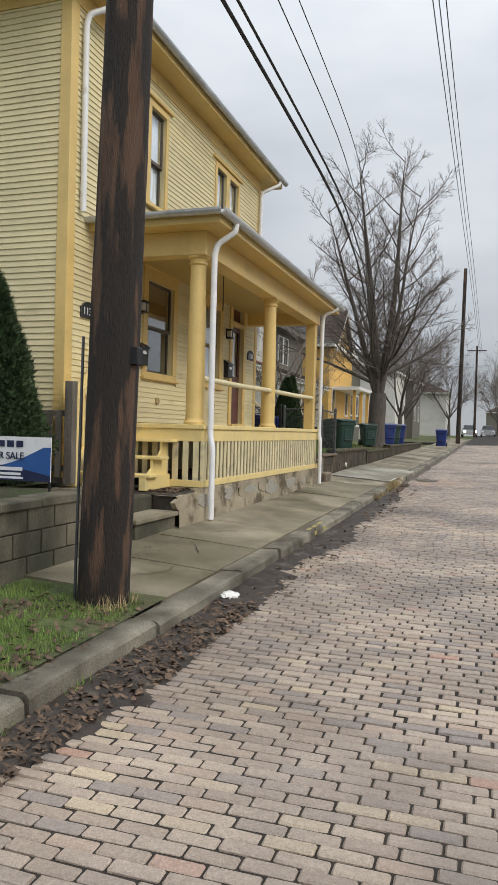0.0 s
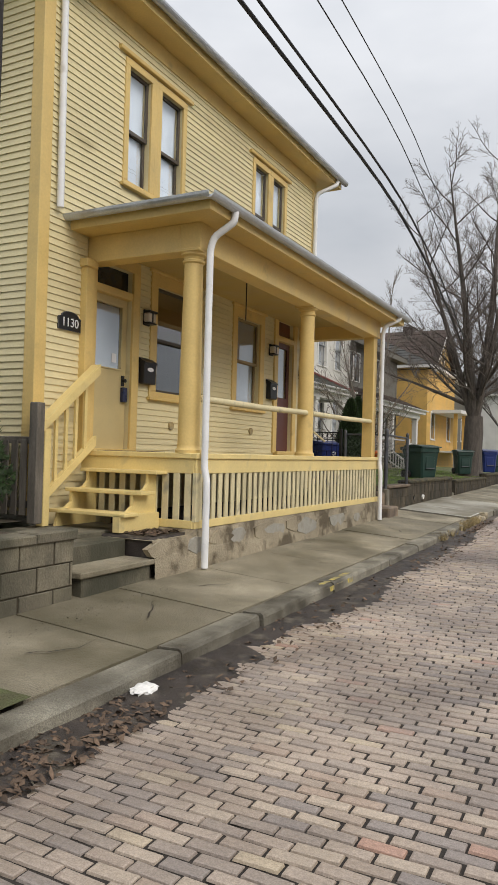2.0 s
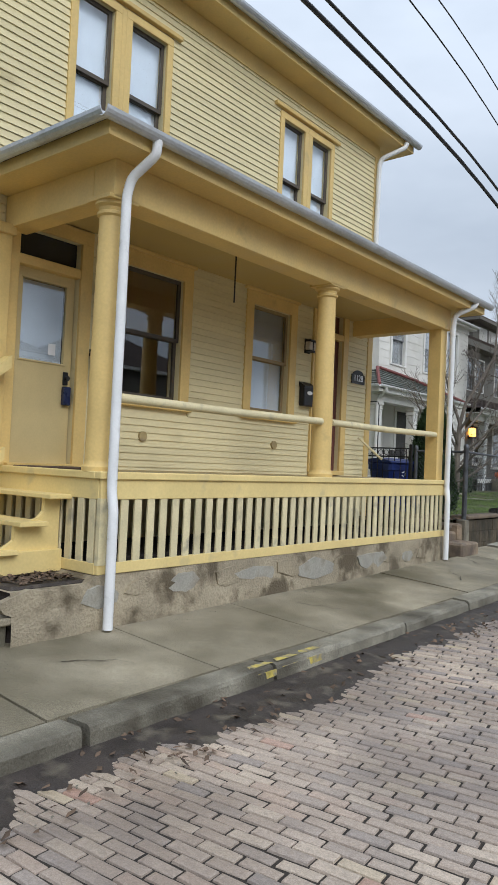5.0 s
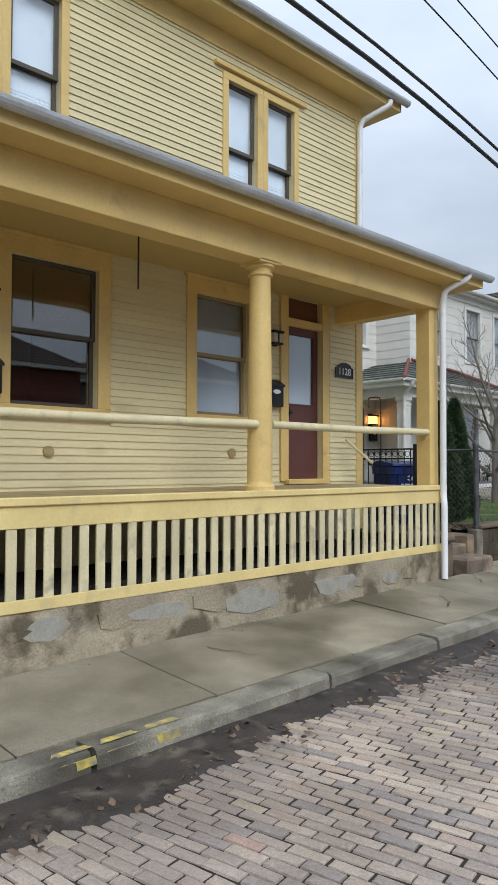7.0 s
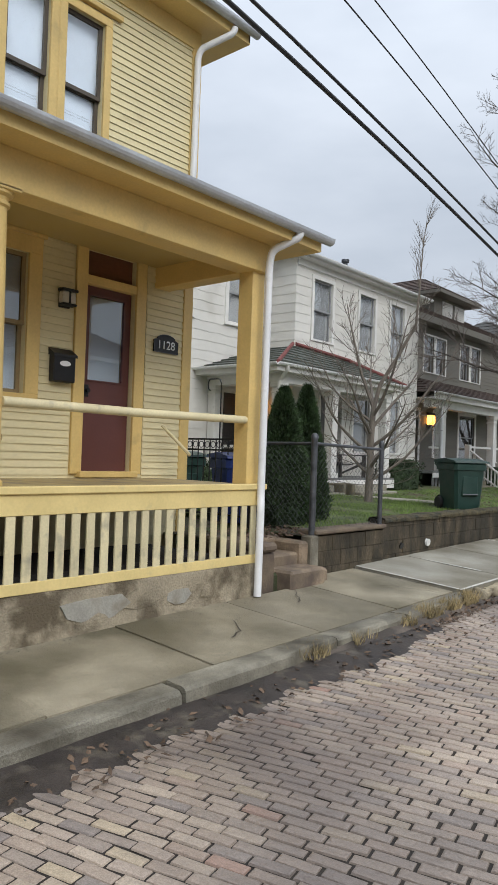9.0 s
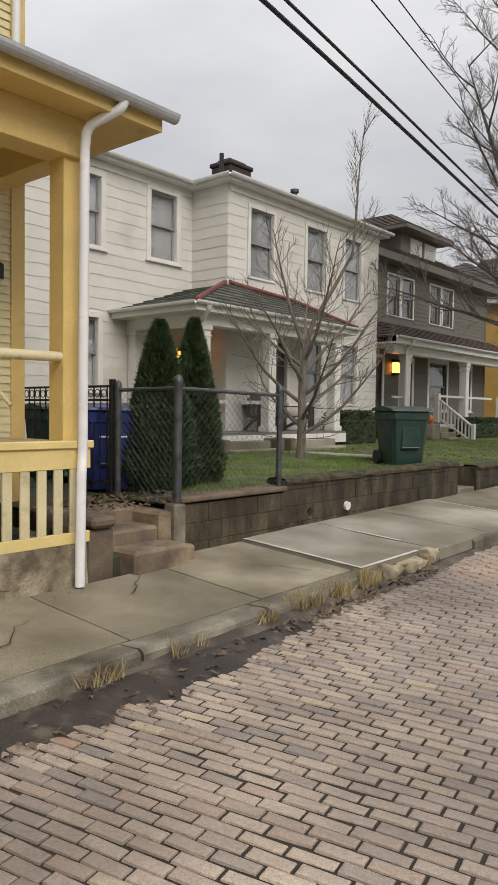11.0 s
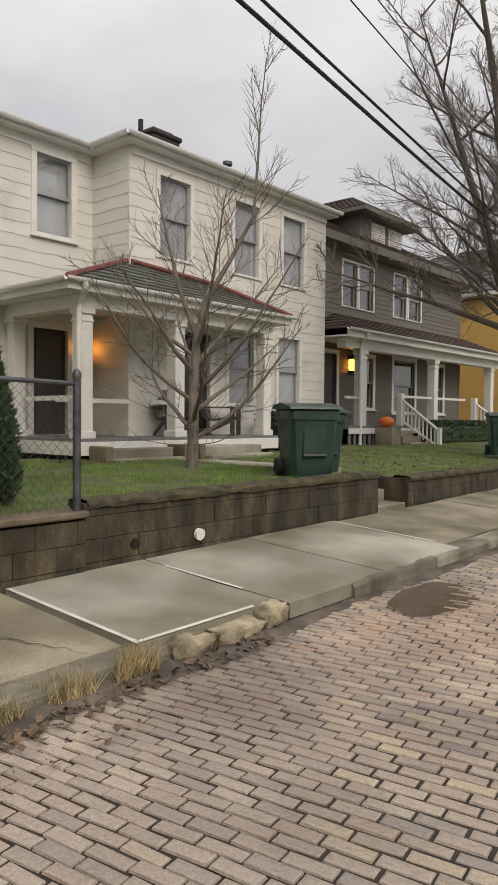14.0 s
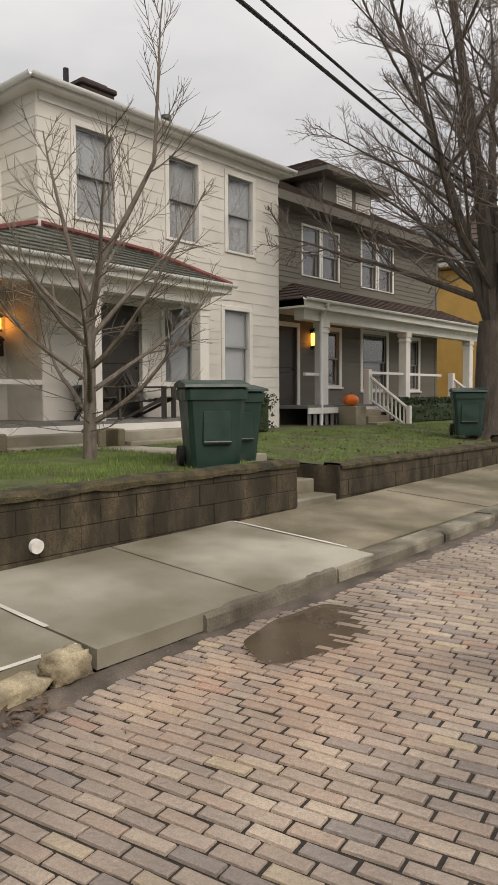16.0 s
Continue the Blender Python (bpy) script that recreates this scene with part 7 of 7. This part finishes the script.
mh = thing("litter_paper", (-2.17, 6.47, road_z(-2.17, 6.47)), "crumpled white paper litter in the gutter", "litter")
bm = bmesh.new()
bmesh.ops.create_icosphere(bm, subdivisions=3, radius=1)
m = Mesh()
for v in bm.verts:
    s = 1 + 0.45 * noise.noise(v.co * 2.6)
    m.v.append((-2.12 + v.co.x * 0.075 * s, 6.47 + v.co.y * 0.11 * s, road_z(-2.12, 6.47) + 0.035 + v.co.z * 0.03 * s))
m.f = [tuple(v.index for v in fc.verts) for fc in bm.faces]
bm.free()
part("paper", m, "paper", mh)


def scatter(name, mat, label, spots, size, category):
    m = Mesh()
    for x0, x1, y0, y1, zf, count in spots:
        for _ in range(count):
            x, y = rnd(x0, x1), rnd(y0, y1)
            z = zf(x, y)
            a = rnd(0, 6.28)
            u = Vector((math.cos(a), math.sin(a), rnd(-.3, .6))) * size * rnd(.6, 1.3)
            v = Vector((-math.sin(a), math.cos(a), rnd(-.3, .6))) * size * rnd(.4, .8)
            p = Vector((x, y, z + size * rnd(0.15, 0.6)))
            m.add([p - u, p - v * 0.8, p + u * 0.3 - v * 0.3 + Vector((0, 0, size * .3)), p + u, p + v], [(0, 1, 2), (2, 3, 4), (0, 2, 4)])
    whole(name, m, mat, label, category, kind="stuff")


rz = lambda x, y: road_z(x, y) + 0.012
kz_ = lambda x, y: kerb_z(y) + 0.03
scatter("fallen_leaves", "leaf_litter", "wet brown fallen leaves in the gutter", [
    (-2.2, -1.75, 4.0, 6.3, rz, 520), (-2.25, -1.85, 2.2, 4.0, rz, 420), (-3.4, -2.3, 2.2, 5.3, lambda x, y: kerb_z(y) + 0.03 - 0.03 * (x + 2.4), 420), (-2.2, -1.6, 6.3, 18, rz, 330), (-2.25, -1.95, 16.8, 19.6, rz, 260),
    (-4.4, -3.8, 8.9, 9.5, lambda x, y: 0.77, 240), (-2.7, -2.45, 3.2, 4.2, kz_, 60), (-8.6, -7.7, 22.0, 23.4, lambda x, y: 1.14, 300), (-4.9, -3.95, 16.6, 18.2, lambda x, y: 1.0, 320),
    (-8, -4.3, 25.5, 34, lambda x, y: 0.99 + 0.035 * (-4.1 - x), 700)], 0.035, "leaves")
scatter("gravel", "kerb", "loose pale grit on the pavement", [(-3.7, -3.2, 6.2, 8.6, lambda x, y: kerb_z(y) + 0.07, 300), (-3.7, -3.45, 9.6, 16.4, lambda x, y: kerb_z(y) + 0.075, 240), (-2.3, -1.5, 5, 24, rz, 420)], 0.012, "gravel")


def blades(name, mat, label, spots):
    m = Mesh()
    for x0, x1, y0, y1, zf, count, h in spots:
        for _ in range(count):
            x, y = rnd(x0, x1), rnd(y0, y1)
            if noise.noise((x * 1.3, y * 1.3, 8)) < -0.12 or (mat == "dry_grass" and noise.noise((x * 3, y * 5, 3)) < 0.05):
                continue
            z = zf(x, y)
            a = rnd(0, 6.28)
            hh = h * rnd(.5, 1.3)
            w = Vector((math.cos(a), math.sin(a), 0)) * 0.005
            tip = Vector((x + rnd(-.6, .6) * hh, y + rnd(-.6, .6) * hh, z + hh))
            p = Vector((x, y, z - 0.02))
            m.add([p - w, p + w, tip], [(0, 1, 2)])
    whole(name, m, mat, label, "grass", kind="stuff")


vz = lambda x, y: kerb_z(y) + 0.02 - 0.03 * (x + 2.4)
blades("grass", "grass", "short green winter grass", [(-3.7, -2.45, 2.2, 5.6, vz, 16000, 0.042), (-9.3, -4.1, 18.3, 24.1, lawn_z, 42000, 0.05),
       (-8.5, -4.3, 25.3, 36, lambda x, y: 0.98 + 0.035 * min(5, -4.1 - x), 30000, 0.05), (-2.3, -2.15, 2.4, 4.2, rz, 500, 0.07)])
blades("dry_grass_tuft", "dry_grass", "tufts of dry straw grass growing on the kerb", [(-2.3, -2.12, 17.1, 18.6, lambda x, y: kerb_z(y) - 0.06, 1500, 0.12), (-2.27, -2.14, 18.0, 18.5, lambda x, y: kerb_z(y) - 0.08, 420, 0.15), (-2.27, -2.1, 15.0, 17.1, lambda x, y: kerb_z(y) - 0.06, 900, 0.10),
       (-2.75, -2.5, 5.0, 5.6, vz, 200, 0.12), (-2.26, -2.2, 9, 15, lambda x, y: kerb_z(y) - 0.1, 200, 0.05)])

# ---- paving bricks ----
random.seed(77)
BL, BW = 0.213, 0.082


def skew(y):
    """Slope of the brick courses: square to the street at first, turning further on."""
    u = min(1.0, max(0.0, (y - 5.0) / 7.5))
    w = min(1.0, max(0.0, (y - 13.0) / 4.0))
    return 0.21 * u * u * (3 - 2 * u) - 0.07 * w * w * (3 - 2 * w)


single = B(-BL / 2 + 0.005, BL / 2 - 0.005, -BW / 2 + 0.0055, BW / 2 - 0.0055, -0.03, 0.0, c=0.008).data("brick", "paving_one")
far = Mesh()
yy = -3.5
row = 0
made = 0
while yy < 58:
    x = -2.2 + (BL / 2 if row % 2 else 0) + rnd(-0.03, 0.03)
    k = skew(yy)
    ck, sk = 1 / math.hypot(1, k), k / math.hypot(1, k)
    while x < 5.7:
        py = yy + k * x + 0.018 * noise.noise((x * 0.6, yy * 0.35, 6))
        cz = road_z(x, py) + rnd(-0.003, 0.004) + 0.004 * noise.noise((x * 0.7, py * 0.7, 2))
        tilt = rnd(-0.013, 0.013)
        if 2.55 < yy < 4.4 and -1.75 < x < 1.55 and made < 300:
            ob = new("brick", single)
            ob.parent = road
            ob.location = (x, py + rnd(-.003, .003), cz)
            ob.rotation_euler = (rnd(-.015, .015), tilt, math.atan(k) + rnd(-.02, .02))
            made += 1
        else:
            hl, hw, c = BL / 2 - 0.005 + rnd(-0.005, 0.002), BW / 2 - 0.0055 + rnd(-0.003, 0.002), rnd(0.007, 0.013)
            j = rnd(-0.004, 0.004)
            t2 = math.tan(tilt)
            v = []
            for ex, ey, ez in ((hl, hw, -0.014), (hl - c * 0.35, hw - c * 0.35, -0.003), (hl - c * 1.3, hw - c * 1.3, 0.0)):
                for sx, sy in ((-1, -1), (1, -1), (1, 1), (-1, 1)):
                    bx, by = sx * ex, j + sy * ey + sx * j
                    v.append((x + bx * ck - by * sk, py + bx * sk + by * ck, cz + ez - sx * ex * t2))
            far.add(v, [(8, 9, 10, 11)] + [(r0 + q, r0 + (q + 1) % 4, r0 + 4 + (q + 1) % 4, r0 + 4 + q) for r0 in (0, 4) for q in range(4)])
        x += BL * ck
    yy += BW
    row += 1
ob = part("brick_field", far, "paving", road, "worn buff and brown paving bricks")
tagged(ob, kind="stuff")
